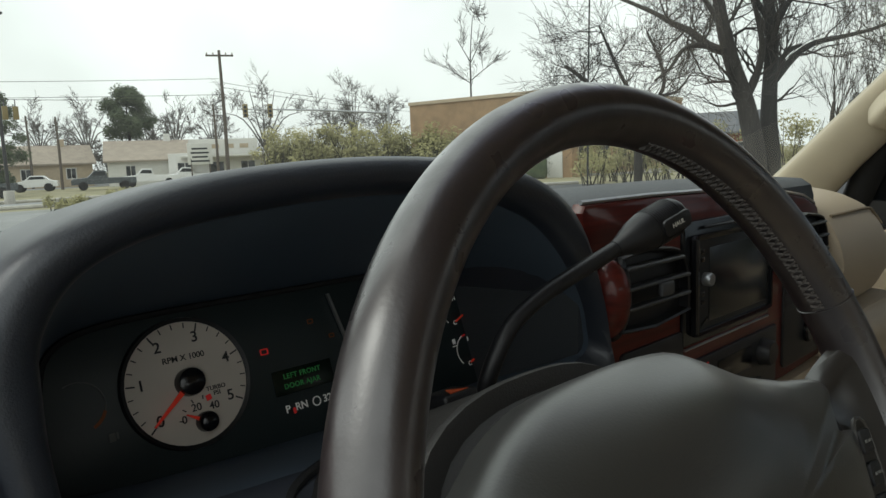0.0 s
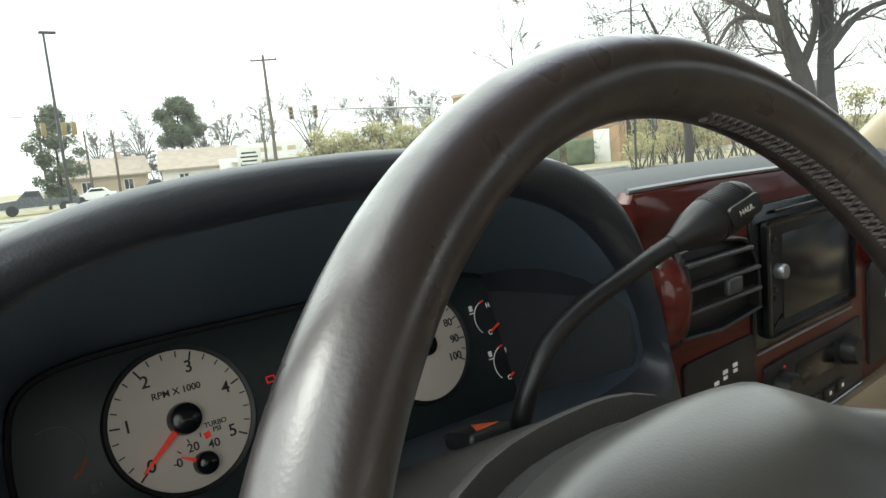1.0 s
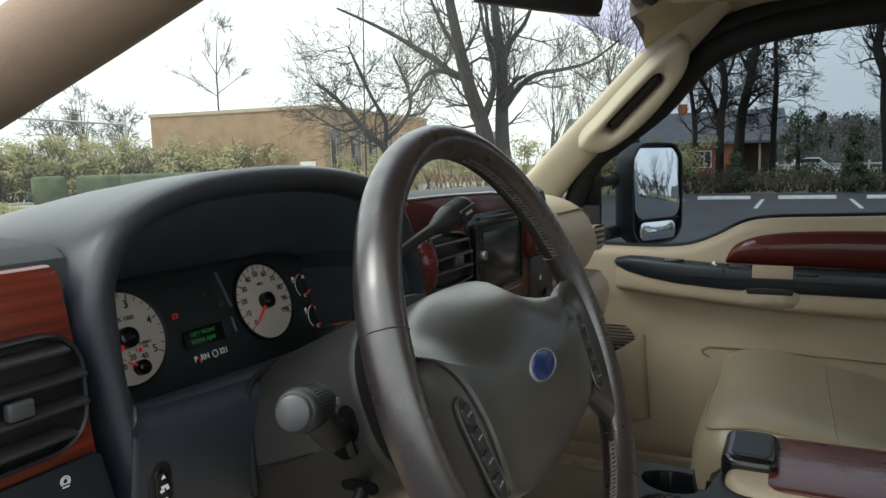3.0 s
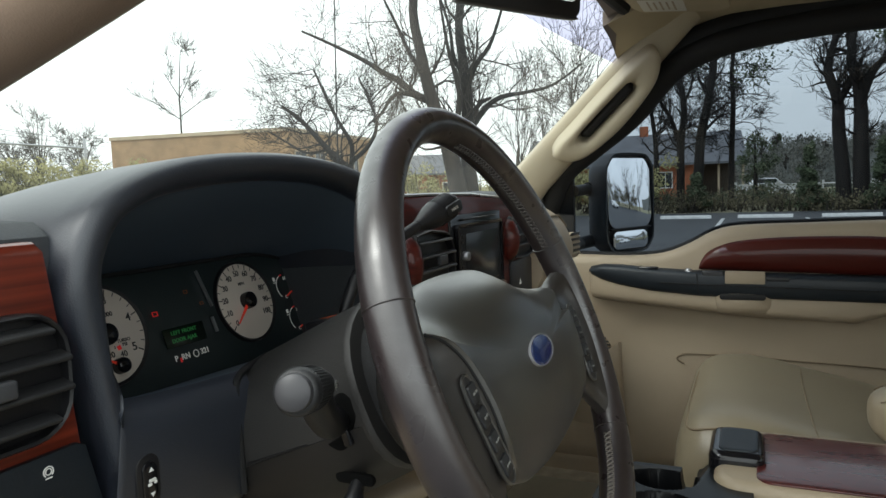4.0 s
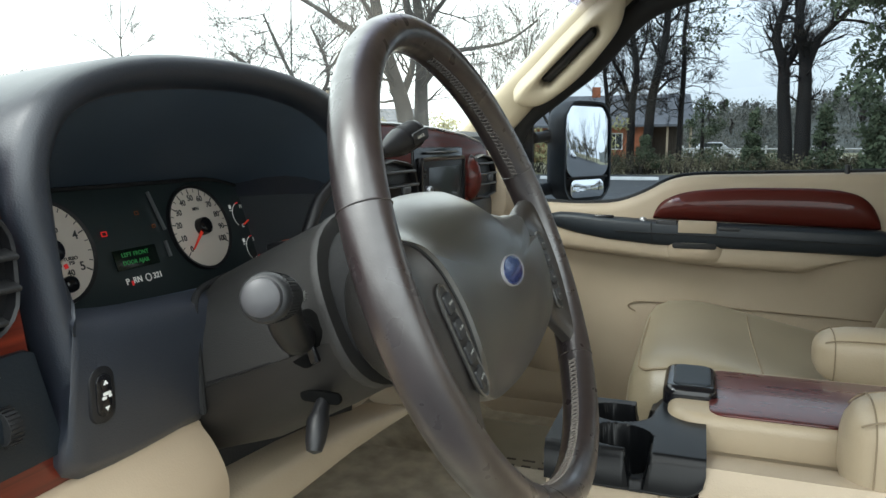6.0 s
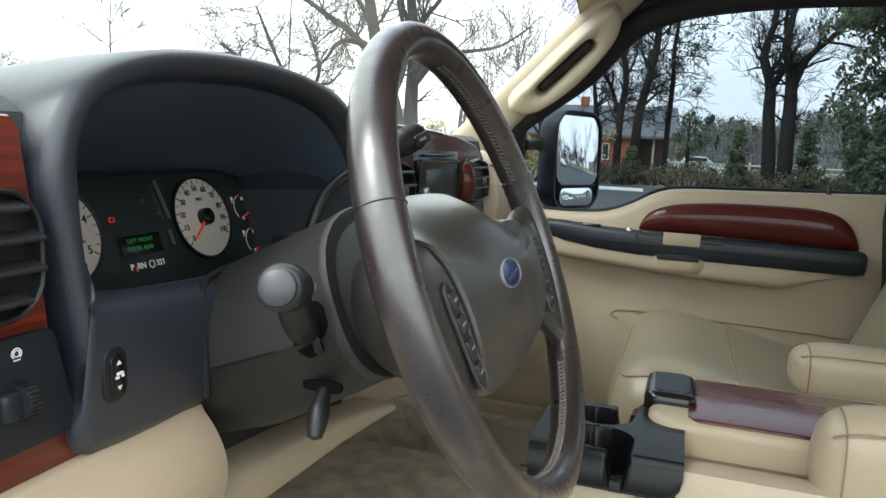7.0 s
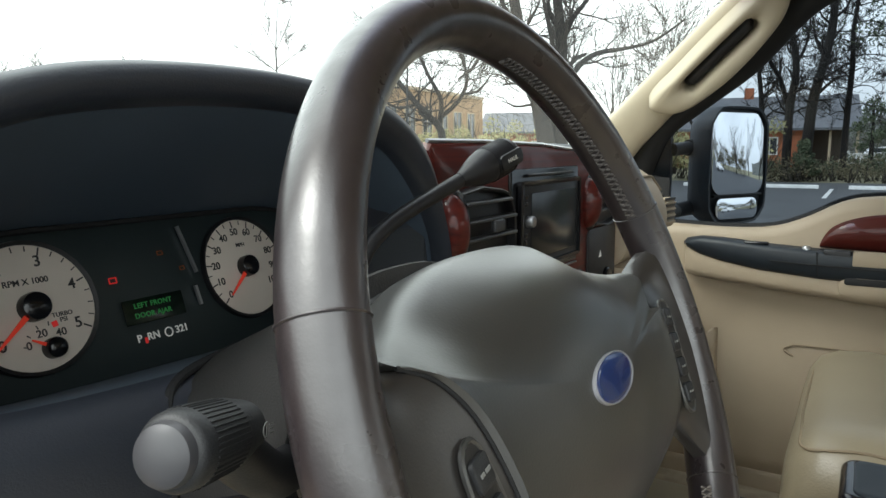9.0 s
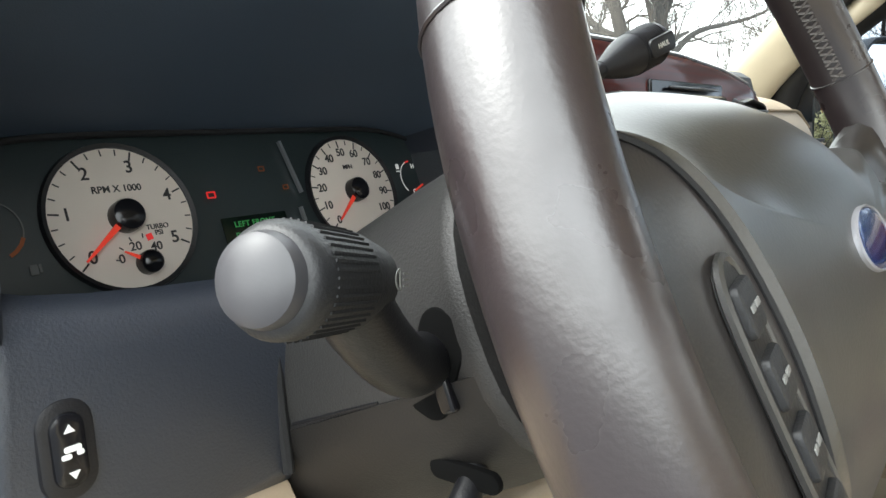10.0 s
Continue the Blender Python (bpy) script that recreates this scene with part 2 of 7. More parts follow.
def loft(rings, caps=True, closed=True, bm=None):
    """Skins a list of rings with equal counts of points."""
    bm = bm or bmesh.new()
    vs = [[bm.verts.new(p) for p in r] for r in rings]
    n = len(rings[0])
    for a, b in zip(vs, vs[1:]):
        for i in range(n if closed else n - 1):
            bm.faces.new((a[i], a[(i + 1) % n], b[(i + 1) % n], b[i]))
    if caps:
        bm.faces.new(vs[0][::-1])
        bm.faces.new(vs[-1])
    return bm


def smooth(keys, per=5, closed=True):
    """A Catmull-Rom curve through key points."""
    ks = [Vector(k) for k in keys]
    n, res = len(ks), []
    for i in range(n if closed else n - 1):
        p = [ks[(i + j) % n] if closed else ks[min(max(i + j, 0), n - 1)] for j in (-1, 0, 1, 2)]
        for s in range(per):
            t = s / per
            res.append(0.5 * ((2 * p[1]) + (p[2] - p[0]) * t + (2 * p[0] - 5 * p[1] + 4 * p[2] - p[3]) * t * t + (3 * p[1] - p[0] - 3 * p[2] + p[3]) * t ** 3))
    if not closed:
        res.append(ks[-1])
    return res


def tube(points, radii, sides=10, closed=False, flat=1.0, bm=None, caps=True):
    """A tapered tube along points; flat squeezes its section."""
    pts = [Vector(p) for p in points]
    n = len(pts)
    rad = radii if isinstance(radii, (list, tuple)) else [radii] * n
    ref, rings = None, []
    for i, p in enumerate(pts):
        a = pts[(i - 1) % n] if closed else pts[max(i - 1, 0)]
        b = pts[(i + 1) % n] if closed else pts[min(i + 1, n - 1)]
        d = (b - a).normalized()
        if ref is None:
            ref = d.orthogonal().normalized()
        ref = (ref - d * ref.dot(d)).normalized()
        side = d.cross(ref)
        rings.append([p + (ref * math.cos(6.28319 * k / sides) + side * math.sin(6.28319 * k / sides) * flat) * rad[i] for k in range(sides)])
    if closed:
        rings.append(rings[0])
        bm = loft(rings, caps=False, bm=bm)
        bmesh.ops.remove_doubles(bm, verts=bm.verts, dist=1e-6)
        return bm
    return loft(rings, caps=caps, bm=bm)


def inset(outline, d):
    """Moves a closed 2D outline (counter-clockwise) inwards by d."""
    n, res = len(outline), []
    for i in range(n):
        a, p, b = Vector(outline[i - 1][:2]), Vector(outline[i][:2]), Vector(outline[(i + 1) % n][:2])
        e, f = (p - a).normalized(), (b - p).normalized()
        na, nb = Vector((-e.y, e.x)), Vector((-f.y, f.x))
        m = (na + nb)
        m = m.normalized() if m.length > 1e-6 else na
        k = max(m.dot(na), 0.4)
        res.append(p + m * (d / k))
    return res


def plate(outline, thick, bevel=0.0015, m=None, steps=2, dome=0.0):
    """A bevelled slab: 2D outline, counter-clockwise, raised along local z."""
    m = m or Matrix()
    bevel = min(bevel, thick * 0.9)
    rings = [[m @ Vector((p[0], p[1], 0)) for p in outline], [m @ Vector((p[0], p[1], thick - bevel)) for p in outline]]
    for s in range(1, steps + 1):
        a = s / steps * math.pi / 2
        rings.append([m @ Vector((p.x, p.y, thick - bevel + bevel * math.sin(a))) for p in inset(outline, bevel * (1 - math.cos(a)))])
    if dome:
        cx, cy = sum(p[0] for p in outline) / len(outline), sum(p[1] for p in outline) / len(outline)
        for s in (0.85, 0.65, 0.4, 0.15):
            rings.append([m @ Vector((cx + (p.x - cx) * s, cy + (p.y - cy) * s, thick + dome * (1 - s * s))) for p in inset(outline, bevel)])
    return loft(rings)


def rrect(w, h, r, cx=0, cy=0, n=5):
    """A rounded rectangle, counter-clockwise."""
    res = []
    for qx, qy, a0 in ((1, 1, 0), (-1, 1, 90), (-1, -1, 180), (1, -1, 270)):
        for i in range(n + 1):
            a = radians(a0 + 90 * i / n)
            res.append(Vector((cx + qx * (w / 2 - r) + r * math.cos(a), cy + qy * (h / 2 - r) + r * math.sin(a))))
    return res


def circle(r, cx=0, cy=0, n=32, ry=None):
    return [Vector((cx + r * math.cos(6.28319 * i / n), cy + (ry or r) * math.sin(6.28319 * i / n))) for i in range(n)]


def lathe(profile, m=None, n=32):
    """Turns (radius, height) pairs round local z."""
    m = m or Matrix()
    return loft([[m @ Vector((r * math.cos(6.28319 * i / n), r * math.sin(6.28319 * i / n), z)) for i in range(n)] for r, z in profile])


def block(w, d, h, r=0.01, m=None, steps=3):
    """A box with rounded edges, centred in x and y, resting on local z = 0."""
    m = m or Matrix()
    bm = bmesh.new()
    bmesh.ops.create_cube(bm, size=1)
    bmesh.ops.transform(bm, matrix=Matrix.Translation((0, 0, h / 2)) @ Matrix.Diagonal((w, d, h, 1)), verts=bm.verts)
    if r:
        bmesh.ops.bevel(bm, geom=bm.edges[:], offset=r, segments=steps, affect="EDGES", profile=0.5)
    bmesh.ops.transform(bm, matrix=m, verts=bm.verts)
    return bm


def ribbon(points, width, thick, m=None):
    """A thin strip with depth along 2D points, for lines and arcs on a face."""
    m = m or Matrix()
    pts = [Vector(p[:2]) for p in points]
    rings = []
    for i, p in enumerate(pts):
        d = (pts[min(i + 1, len(pts) - 1)] - pts[max(i - 1, 0)]).normalized()
        s = Vector((-d.y, d.x)) * width / 2
        rings.append([m @ Vector((*(p - s), 0)), m @ Vector((*(p + s), 0)), m @ Vector((*(p + s), thick)), m @ Vector((*(p - s), thick))])
    return loft(rings)


def merge(*bms):
    """Joins bmeshes into one."""
    res = bmesh.new()
    for b in bms:
        me = bpy.data.meshes.new("join")
        b.to_mesh(me)
        b.free()
        res.from_mesh(me)
        bpy.data.meshes.remove(me)
    return res


def writing(text, size, m, mat, parent, name="lettering", spread=1.0, thick=0.0003):
    """Raised letters in the built-in font, as a mesh."""
    cu = bpy.data.curves.new(name, "FONT")
    cu.body, cu.size, cu.extrude, cu.align_x, cu.align_y, cu.space_character, cu.offset = text, size, thick, "CENTER", "CENTER", spread, size * 0.012
    tmp = bpy.data.objects.new("tmp", cu)
    scene.collection.objects.link(tmp)
    me = bpy.data.meshes.new_from_object(tmp.evaluated_get(bpy.context.evaluated_depsgraph_get()))
    bpy.data.objects.remove(tmp)
    me.transform(m)
    me.materials.clear()
    me.materials.append(mat)
    ob = new(name, me)
    ob.parent = parent
    ob["label"] = "printed lettering reading " + text
    return ob

# ================= the cab =================
# x to the passenger's side, y towards the bonnet, z up from the road; the wheel's hub is near x = 0
CX = 0.49          # the middle of the cab
FACE = 0.195       # the dashboard's face
ON_FACE = pose(0, FACE, 0, 90)   # local x, y, z: along the dash, up, towards the seats

# ---- structure of the cab ----
floor = tagged(part("floor", loft([[Vector((x, y, z)) for y, z in ((-2.2, 0.78), (-0.2, 0.78), (0.35, 0.78), (0.62, 0.92), (0.78, 1.25), (0.78, 0.70), (-2.2, 0.70))] for x in (-0.42, 0.2, 0.7, 1.33)]), CARPET, None),
               "beige cut-pile carpet on the cab floor", "floor", kind="structure")
tunnel = tagged(part("tunnel_carpet", loft([[Vector((x, y, z)) for x, z in ((0.14, 0.77), (0.2, 0.9), (0.26, 0.96), (0.62, 0.96), (0.68, 0.9), (0.74, 0.77))] for y in (-1.6, 0.0, 0.4, 0.75)], closed=True), CARPET, None),
                "beige carpeted hump over the gearbox", "floor", kind="structure")
fire = tagged(part("wall_firewall", block(1.70, 0.06, 0.67, 0.01, pose(CX, 0.86, 0.72)), RUBBER, None), "dark bulkhead behind the dashboard", "wall", kind="structure")
rear = tagged(part("wall_rear", block(1.84, 0.06, 0.95, 0.02, pose(CX, -2.2, 0.7)), BEIGE, None), "beige lower rear wall of the cab", "wall", kind="structure")


def roof_z(x):
    return 1.955 - 0.035 * ((x - CX) / 0.7) ** 2


def glass_y(x, f):
    """The windscreen's depth at cross position x and height fraction f."""
    s = 1 - ((x - CX) / 0.80) ** 2
    return (0.47 + 0.15 * s) * (1 - f) + (0.0 + 0.09 * s) * f


def glass_z(x, f):
    s = 1 - ((x - CX) / 0.80) ** 2
    return (1.50 + 0.0 * s) * (1 - f) + (1.895 + 0.035 * s) * f


def glass_half(f):
    return 0.755 - 0.11 * f


xs = [i / 14 for i in range(-14, 15)]
ceiling = tagged(part("ceiling", loft([[Vector((CX + u * w, y, roof_z(CX + u * 0.68) + dz)) for u in xs] for y, w, dz in ((0.09, 0.62, -0.03), (0.03, 0.69, -0.012), (-0.1, 0.72, 0.0), (-0.5, 0.74, 0.01), (-1.4, 0.74, 0.0), (-2.2, 0.70, -0.06))], caps=False, closed=False), HEADLINER, None),
                 "beige cloth headliner of the cab roof", "ceiling", kind="structure")
mod = ceiling.modifiers.new("thick", "SOLIDIFY")
mod.thickness, mod.offset = 0.03, 1.0
roof_skin = tagged(part("roof", loft([[Vector((CX + u * w, y, roof_z(CX + u * 0.68) + 0.055 + dz)) for u in xs] for y, w, dz in ((0.09, 0.68, -0.045), (-0.1, 0.76, 0.0), (-0.5, 0.79, 0.01), (-1.4, 0.79, 0.0), (-2.24, 0.76, -0.08))], caps=False, closed=False), PAINT, None),
                   "pale painted steel roof of the truck", "roof", kind="structure")

# windscreen with its darker band along the top
def screen(f0, f1, rows=8):
    return loft([[Vector((CX + u * glass_half(f), glass_y(CX + u * glass_half(f), f), glass_z(CX + u * glass_half(f), f))) for u in xs] for f in [f0 + (f1 - f0) * i / rows for i in range(rows + 1)]], caps=False, closed=False)


window_1 = thing("window_1", "curved clear windscreen with a tinted band along its top", "windscreen", kind="structure")
pane = part("pane", screen(-0.05, 0.83), WINDSHIELD, window_1)
band = part("shade_band", screen(0.83, 1.02, 3), SHADE_BAND, window_1, "grey-violet tinted band of the windscreen")
for p in (pane, band):
    p.visible_shadow = False
for f, rad in ((1.0, 0.014), (0.0, 0.012)):
    part("seal", tube([(CX + u * glass_half(f), glass_y(CX + u * glass_half(f), f), glass_z(CX + u * glass_half(f), f)) for u in xs], rad, 8), RUBBER, window_1, "black rubber seal")


# A-pillars: (x, y, z) of the windscreen-side edge
def pillar_at(f, side):
    x = CX + side * glass_half(f)
    return Vector((x, glass_y(x, f), glass_z(x, f)))


def make_pillar(side, label):
    p = thing("windscreen_pillar", label, "pillar", kind="structure")
    rings = []
    for f in (-0.12, 0.0, 0.12, 0.25, 0.4, 0.55, 0.7, 0.85, 1.0, 1.1):
        c = pillar_at(f, side)
        w = 0.105 - 0.025 * f + 0.03 * max(0, 0.15 - f) / 0.15
        inn = Vector((-side * 0.92, -0.38, 0.05)).normalized()
        bk = Vector((side * 0.30, -0.80, -0.52)).normalized()
        sec = [(0, 0), (0.018, 0.004), (0.028, 0.02), (0.032, 0.045), (0.03, 0.075), (0.022, 0.095), (0.006, 0.105), (-0.03, 0.1), (-0.045, 0.05), (-0.03, 0.0)]
        rings.append([c + inn * v.x + bk * v.y * (w / 0.105) for v in smooth([(a, b, 0) for a, b in sec], 3)])
    part("trim_cover", loft(rings), PILLAR, p)
    return p


pillar_r = make_pillar(1, "cream plastic windscreen pillar trim with a moulded grab handle")
pillar_l = thing("windscreen_pillar", "windscreen pillar trim on the driver side, coloured brown for shade", "pillar", kind="structure")
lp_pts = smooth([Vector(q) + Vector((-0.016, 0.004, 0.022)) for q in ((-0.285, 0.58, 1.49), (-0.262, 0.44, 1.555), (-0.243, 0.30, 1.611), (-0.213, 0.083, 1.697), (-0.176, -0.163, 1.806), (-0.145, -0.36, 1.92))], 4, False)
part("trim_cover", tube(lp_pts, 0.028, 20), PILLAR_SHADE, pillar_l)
# seal coloured like the soft brown shadow along the trim's lower edge
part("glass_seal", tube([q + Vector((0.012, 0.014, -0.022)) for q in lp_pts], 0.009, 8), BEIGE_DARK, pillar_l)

# ---- dashboard ----
dash = thing("dashboard", "black dashboard with cherry wood trim and beige passenger side", "dashboard")


def dash_ring(x, prof):
    return [Vector((x, y, z)) for y, z in prof]


def bow(x):
    return 0.15 * (1 - ((x - CX) / 0.80) ** 2)


def dash_piece(name, xs_, front, label):
    """A stretch of the dashboard's main body; front: how far back its face stands."""
    res = []
    for x in xs_:
        b = bow(x)
        res.append(dash_ring(x, ((0.215 + front, 1.29), (0.212 + front, 1.40), (0.208 + front, 1.525), (0.212 + front, 1.540), (0.225 + front, 1.549), (0.30 + front * 0.8, 1.553), (0.40 + b * 0.5 + front * 0.3, 1.546), (0.46 + b, 1.515), (0.49 + b, 1.44), (0.5, 1.25), (0.45, 1.2))))
    part(name, loft(res), DASH_TOP, dash, label)


dash_piece("dash_body", (-0.30, -0.27, -0.232), 0.0, "dark grey soft dashboard end")
dash_piece("dash_core", (-0.232, -0.1, 0.0, 0.1, 0.205), 0.20, "dark grey soft dashboard top")
dash_piece("dash_body", (0.205, 0.3, 0.4, 0.5, 0.6, 0.7, 0.746), 0.0, "dark grey soft dashboard top")

# instrument hood: rings from the dials' bed out over the lip and forward along the top
K_BED = ((-.178, 1.385), (-.180, 1.42), (-.178, 1.45), (-.168, 1.475), (-.14, 1.486), (-.08, 1.489), (0, 1.489), (.08, 1.489), (.165, 1.487), (.236, 1.464), (.288, 1.415), (.272, 1.372), (.03, 1.372))
K_IN = ((-.196, 1.425), (-.207, 1.455), (-.209, 1.50), (-.204, 1.527), (-.181, 1.551), (-.127, 1.566), (-.03, 1.573), (.06, 1.567), (.13, 1.546), (.178, 1.505), (.207, 1.45), (.185, 1.418), (0, 1.412))
K_OUT = ((-.207, 1.316), (-.216, 1.38), (-.230, 1.45), (-.239, 1.51), (-.215, 1.560), (-.145, 1.588), (-.04, 1.597), (.06, 1.592), (.135, 1.574), (.183, 1.53), (.212, 1.44), (.222, 1.316), (0, 1.316))


def lerp_keys(a, b, t):
    return [((1 - t) * p[0] + t * q[0], (1 - t) * p[1] + t * q[1]) for p, q in zip(a, b)]


def hood_ring(keys, y, tilt=0.0):
    return [Vector((v.x, y + (v.y - 1.437) * tilt, v.y)) for v in smooth([(a, b, 0) for a, b in keys], 6)]


lip = [hood_ring(K_BED, 0.362, 0.33), hood_ring(lerp_keys(K_BED, K_IN, 0.5), 0.285, 0.16), hood_ring(lerp_keys(K_BED, K_IN, 0.9), 0.222), hood_ring(K_IN, 0.204),
       hood_ring(lerp_keys(K_IN, K_OUT, 0.07), 0.1965), hood_ring(lerp_keys(K_IN, K_OUT, 0.2), 0.190), hood_ring(lerp_keys(K_IN, K_OUT, 0.55), 0.182), hood_ring(lerp_keys(K_IN, K_OUT, 0.88), 0.184), hood_ring(K_OUT, 0.193)]
for y, drop in ((0.215, 0.001), (0.26, 0.004), (0.32, 0.011), (0.40, 0.024), (0.50, 0.05), (0.58, 0.08)):
    lip.append([Vector((v.x * (1 + 0.02 * drop / 0.08), y, v.z - drop * max(0, (v.z - 1.32) / 0.27))) for v in hood_ring(K_OUT, 0)])
for ring, push in ((3, 0.001), (4, 0.011), (5, 0.010)):
    for v in lip[ring]:
        v.y -= push * max(0.0, min(1.0, (1.445 - v.z) / 0.02)) * max(0.0, min(1.0, (v.z - 1.375) / 0.02))
part("instrument_hood", loft(lip[3:], caps=False), DASH_BLACK, dash, "black grained instrument hood", 75)
part("cluster_surround_lit", loft(lip[:4], caps=False), SURROUND_LIT, dash, "inside of the instrument hood, coloured lighter to look better lit", 80)

# cream lower roll and knee panels
roll = []
for x in (-0.42, -0.41, -0.3, -0.2, -0.12, -0.095, -0.088):
    s = 1.0 if x < -0.1 else 0.93 if x < -0.09 else 0.75
    roll.append([Vector((x, 0.225 + (v.x - 0.225) * s, 1.262 + (v.y - 1.262) * s)) for v in smooth(((0.20, 1.318, 0), (0.186, 1.310, 0), (0.172, 1.292, 0), (0.163, 1.268, 0), (0.166, 1.238, 0), (0.185, 1.20, 0), (0.26, 1.18, 0), (0.30, 1.25, 0), (0.28, 1.31, 0)), 4)])
part("knee_roll", loft(roll), ROLL_LIT, dash, "smooth beige padded roll below the dashboard")
# solid black block, put in for the shade in the hollow below the column
part("column_void", loft([[Vector((x, y, z)) for y, z in ((0.225, 1.19), (0.215, 1.322), (0.30, 1.322), (0.30, 1.19))] for x in (-0.092, 0.0, 0.221)]), RUBBER, dash, "black block standing in for the shaded opening round the steering column")
bol = []
for x, z, h in ((-0.42, 1.16, 0.025), (-0.12, 1.206, 0.024), (-0.05, 1.212, 0.0235), (0.05, 1.204, 0.021), (0.15, 1.195, 0.016), (0.226, 1.184, 0.011), (0.30, 1.172, 0.006)):
    bol.append([Vector((x, 0.217 + v.x, z + v.y)) for v in smooth(((-0.034, 0.3 * h, 0), (-0.026, h, 0), (0.02, h * 1.2, 0), (0.03, 0, 0), (0.02, -h * 0.8, 0), (-0.022, -h, 0), (-0.034, -0.5 * h, 0)), 3)])
part("knee_bolster", loft(bol), BEIGE, dash, "beige padded knee bolster")

# wood to the outside of the instruments, with vent and switches
WOOD_L = [Vector(p) for p in ((-0.415, 1.317), (-0.209, 1.317), (-0.2150, 1.34), (-0.232, 1.41), (-0.238, 1.47), (-0.2465, 1.532), (-0.252, 1.538), (-0.415, 1.538))]
part("wood_trim", plate(WOOD_L, 0.012, 0.004, pose(0, 0.208, 0, 90)), WOOD, dash, "glossy cherry wood trim")
part("switch_panel", plate([Vector(p) for p in ((-0.41, 1.338), (-0.2165, 1.340), (-0.2325, 1.408), (-0.238, 1.411), (-0.41, 1.411))], 0.004, 0.0015, pose(0, 0.196, 0, 90)), NAVY, dash, "dark navy switch panel")


def air_vent(cx, cz, w, h, y, slats, name, cut=0.018, mat=None):
    """A rounded bezel, its slats and the thumb tab."""
    o = rrect(w, h, cut * 1.5, cx, cz, 5)
    v = part(name, plate(o, 0.006, 0.002, pose(0, y + 0.002, 0, 90)), BLACK, dash, "black louvred air vent")
    t = 0.0032
    rings = [[ON_FACE @ Vector((p.x, p.y, FACE - y + d)) for p in q] for q, d in ((o, 0.0), (o, 0.009), (inset(o, 0.0015), 0.0112), (inset(o, t), 0.0100), (inset(o, t + 0.001), 0.002))]
    part("bezel", loft(rings, caps=False), mat or BLACK, v)
    for i in range(slats):
        z = cz - h / 2 + h * (i + 0.7) / (slats + 0.4)
        ww = w - 2 * t - (0.02 if abs(z - cz) > h / 2 - cut else 0)
        part("slat", block(ww, 0.012, 0.0034, 0.0014, pose(cx, y - 0.010, z, 18)), STALK, v)
    part("tab", block(0.016, 0.007, 0.011, 0.002, pose(cx + 0.006, y - 0.015, cz - 0.006)), VENT_GREY, v)
    return v


air_vent(-0.2955, 1.459, 0.108, 0.078, 0.197, 4, "air_vent", 0.018)
for cx in (-0.262, -0.330):
    k = part("dimmer", block(0.016, 0.009, 0.018, 0.004, pose(cx - 0.004, 0.190, 1.362)), NAVY, dash, "ribbed dimmer wheel in a round boss")
    part("wheel", lathe([(0.0, -0.004), (0.0105, -0.004), (0.0112, 0), (0.0105, 0.004), (0.0, 0.004)], pose(cx + 0.004, 0.1900, 1.372, 0, 90, 0)), STALK, k)
    for i in range(11):
        a = radians(100 + i * 15)
        part("rib", block(0.0075, 0.0008, 0.0010, 0, pose(cx + 0.004, 0.1900 + 0.0111 * math.cos(a), 1.372 + 0.0111 * math.sin(a), math.degrees(a) - 90)), BLACK, k)
icon = bmesh.new()
for q in (ribbon([(0.0042 * math.cos(radians(a)), 0.0042 * math.sin(radians(a))) for a in range(-50, 231, 20)], 0.0009, 0.0004), ribbon([(0.0026 * math.cos(radians(a)), 0.0026 * math.sin(radians(a))) for a in range(0, 361, 30)], 0.0008, 0.0004), ribbon([(-0.003, -0.0052), (0.003, -0.0052)], 0.001, 0.0004)):
    icon = merge(icon, q)
icon.transform(pose(-0.260, 0.1915, 1.401, 90) @ Matrix.Diagonal((0.75, 0.75, 1, 1)))
part("dial_symbol", icon, GLOW_INK, dash, "white dimmer symbol")

# pedal position rocker
sw = part("pedal_switch", plate(rrect(0.0205, 0.0385, 0.0098), 0.004, 0.002, pose(-0.197, 0.1838, 1.371, 90, 0, 0)), BLACK, dash, "black rocker switch with white arrows")
part("rocker", plate(rrect(0.0125, 0.0285, 0.0060), 0.0025, 0.0016, pose(-0.197, 0.1808, 1.371, 90), dome=0.0008), GLOSS_BLACK, sw)
for dz, s in ((0.0085, 1), (-0.0085, -1)):
    part("arrow", plate([Vector((-0.0019, -0.0012 * s)), Vector((0.0019, -0.0012 * s)), Vector((0, 0.0017 * s))][::s], 0.0005, 0.0001, pose(-0.197, 0.1775, 1.371 + dz, 90)), GLOW_INK, sw)
part("pedal_symbol", merge(plate(rrect(0.006, 0.0022, 0.0008, 0.0004, 0.0012), 0.0005, 0.0001, pose(-0.197, 0.1774, 1.371, 90)), plate(rrect(0.0035, 0.002, 0.0008, -0.002, -0.0013), 0.0005, 0.0001, pose(-0.197, 0.1774, 1.371, 90)), plate(rrect(0.0025, 0.002, 0.0008, 0.0028, -0.0008), 0.0005, 0.0001, pose(-0.197, 0.1774, 1.371, 90))), GLOW_INK, sw, "white pedal symbol")

# ---- instruments ----
BED = pose(0, 0.3545, 1.437, 72)   # local x, y along the dials' bed
cluster = thing("instrument_cluster", "instrument cluster with cream dials and red needles", "gauges")
part("cluster_bed", plate([Vector((v.x, (v.y - 1.437) / 0.95)) for v in smooth([(a, b, 0) for a, b in K_BED], 4)][::-1], 0.004, 0.001, BED @ Matrix.Translation((0, 0, -0.006))), CLUSTER_BED, cluster)

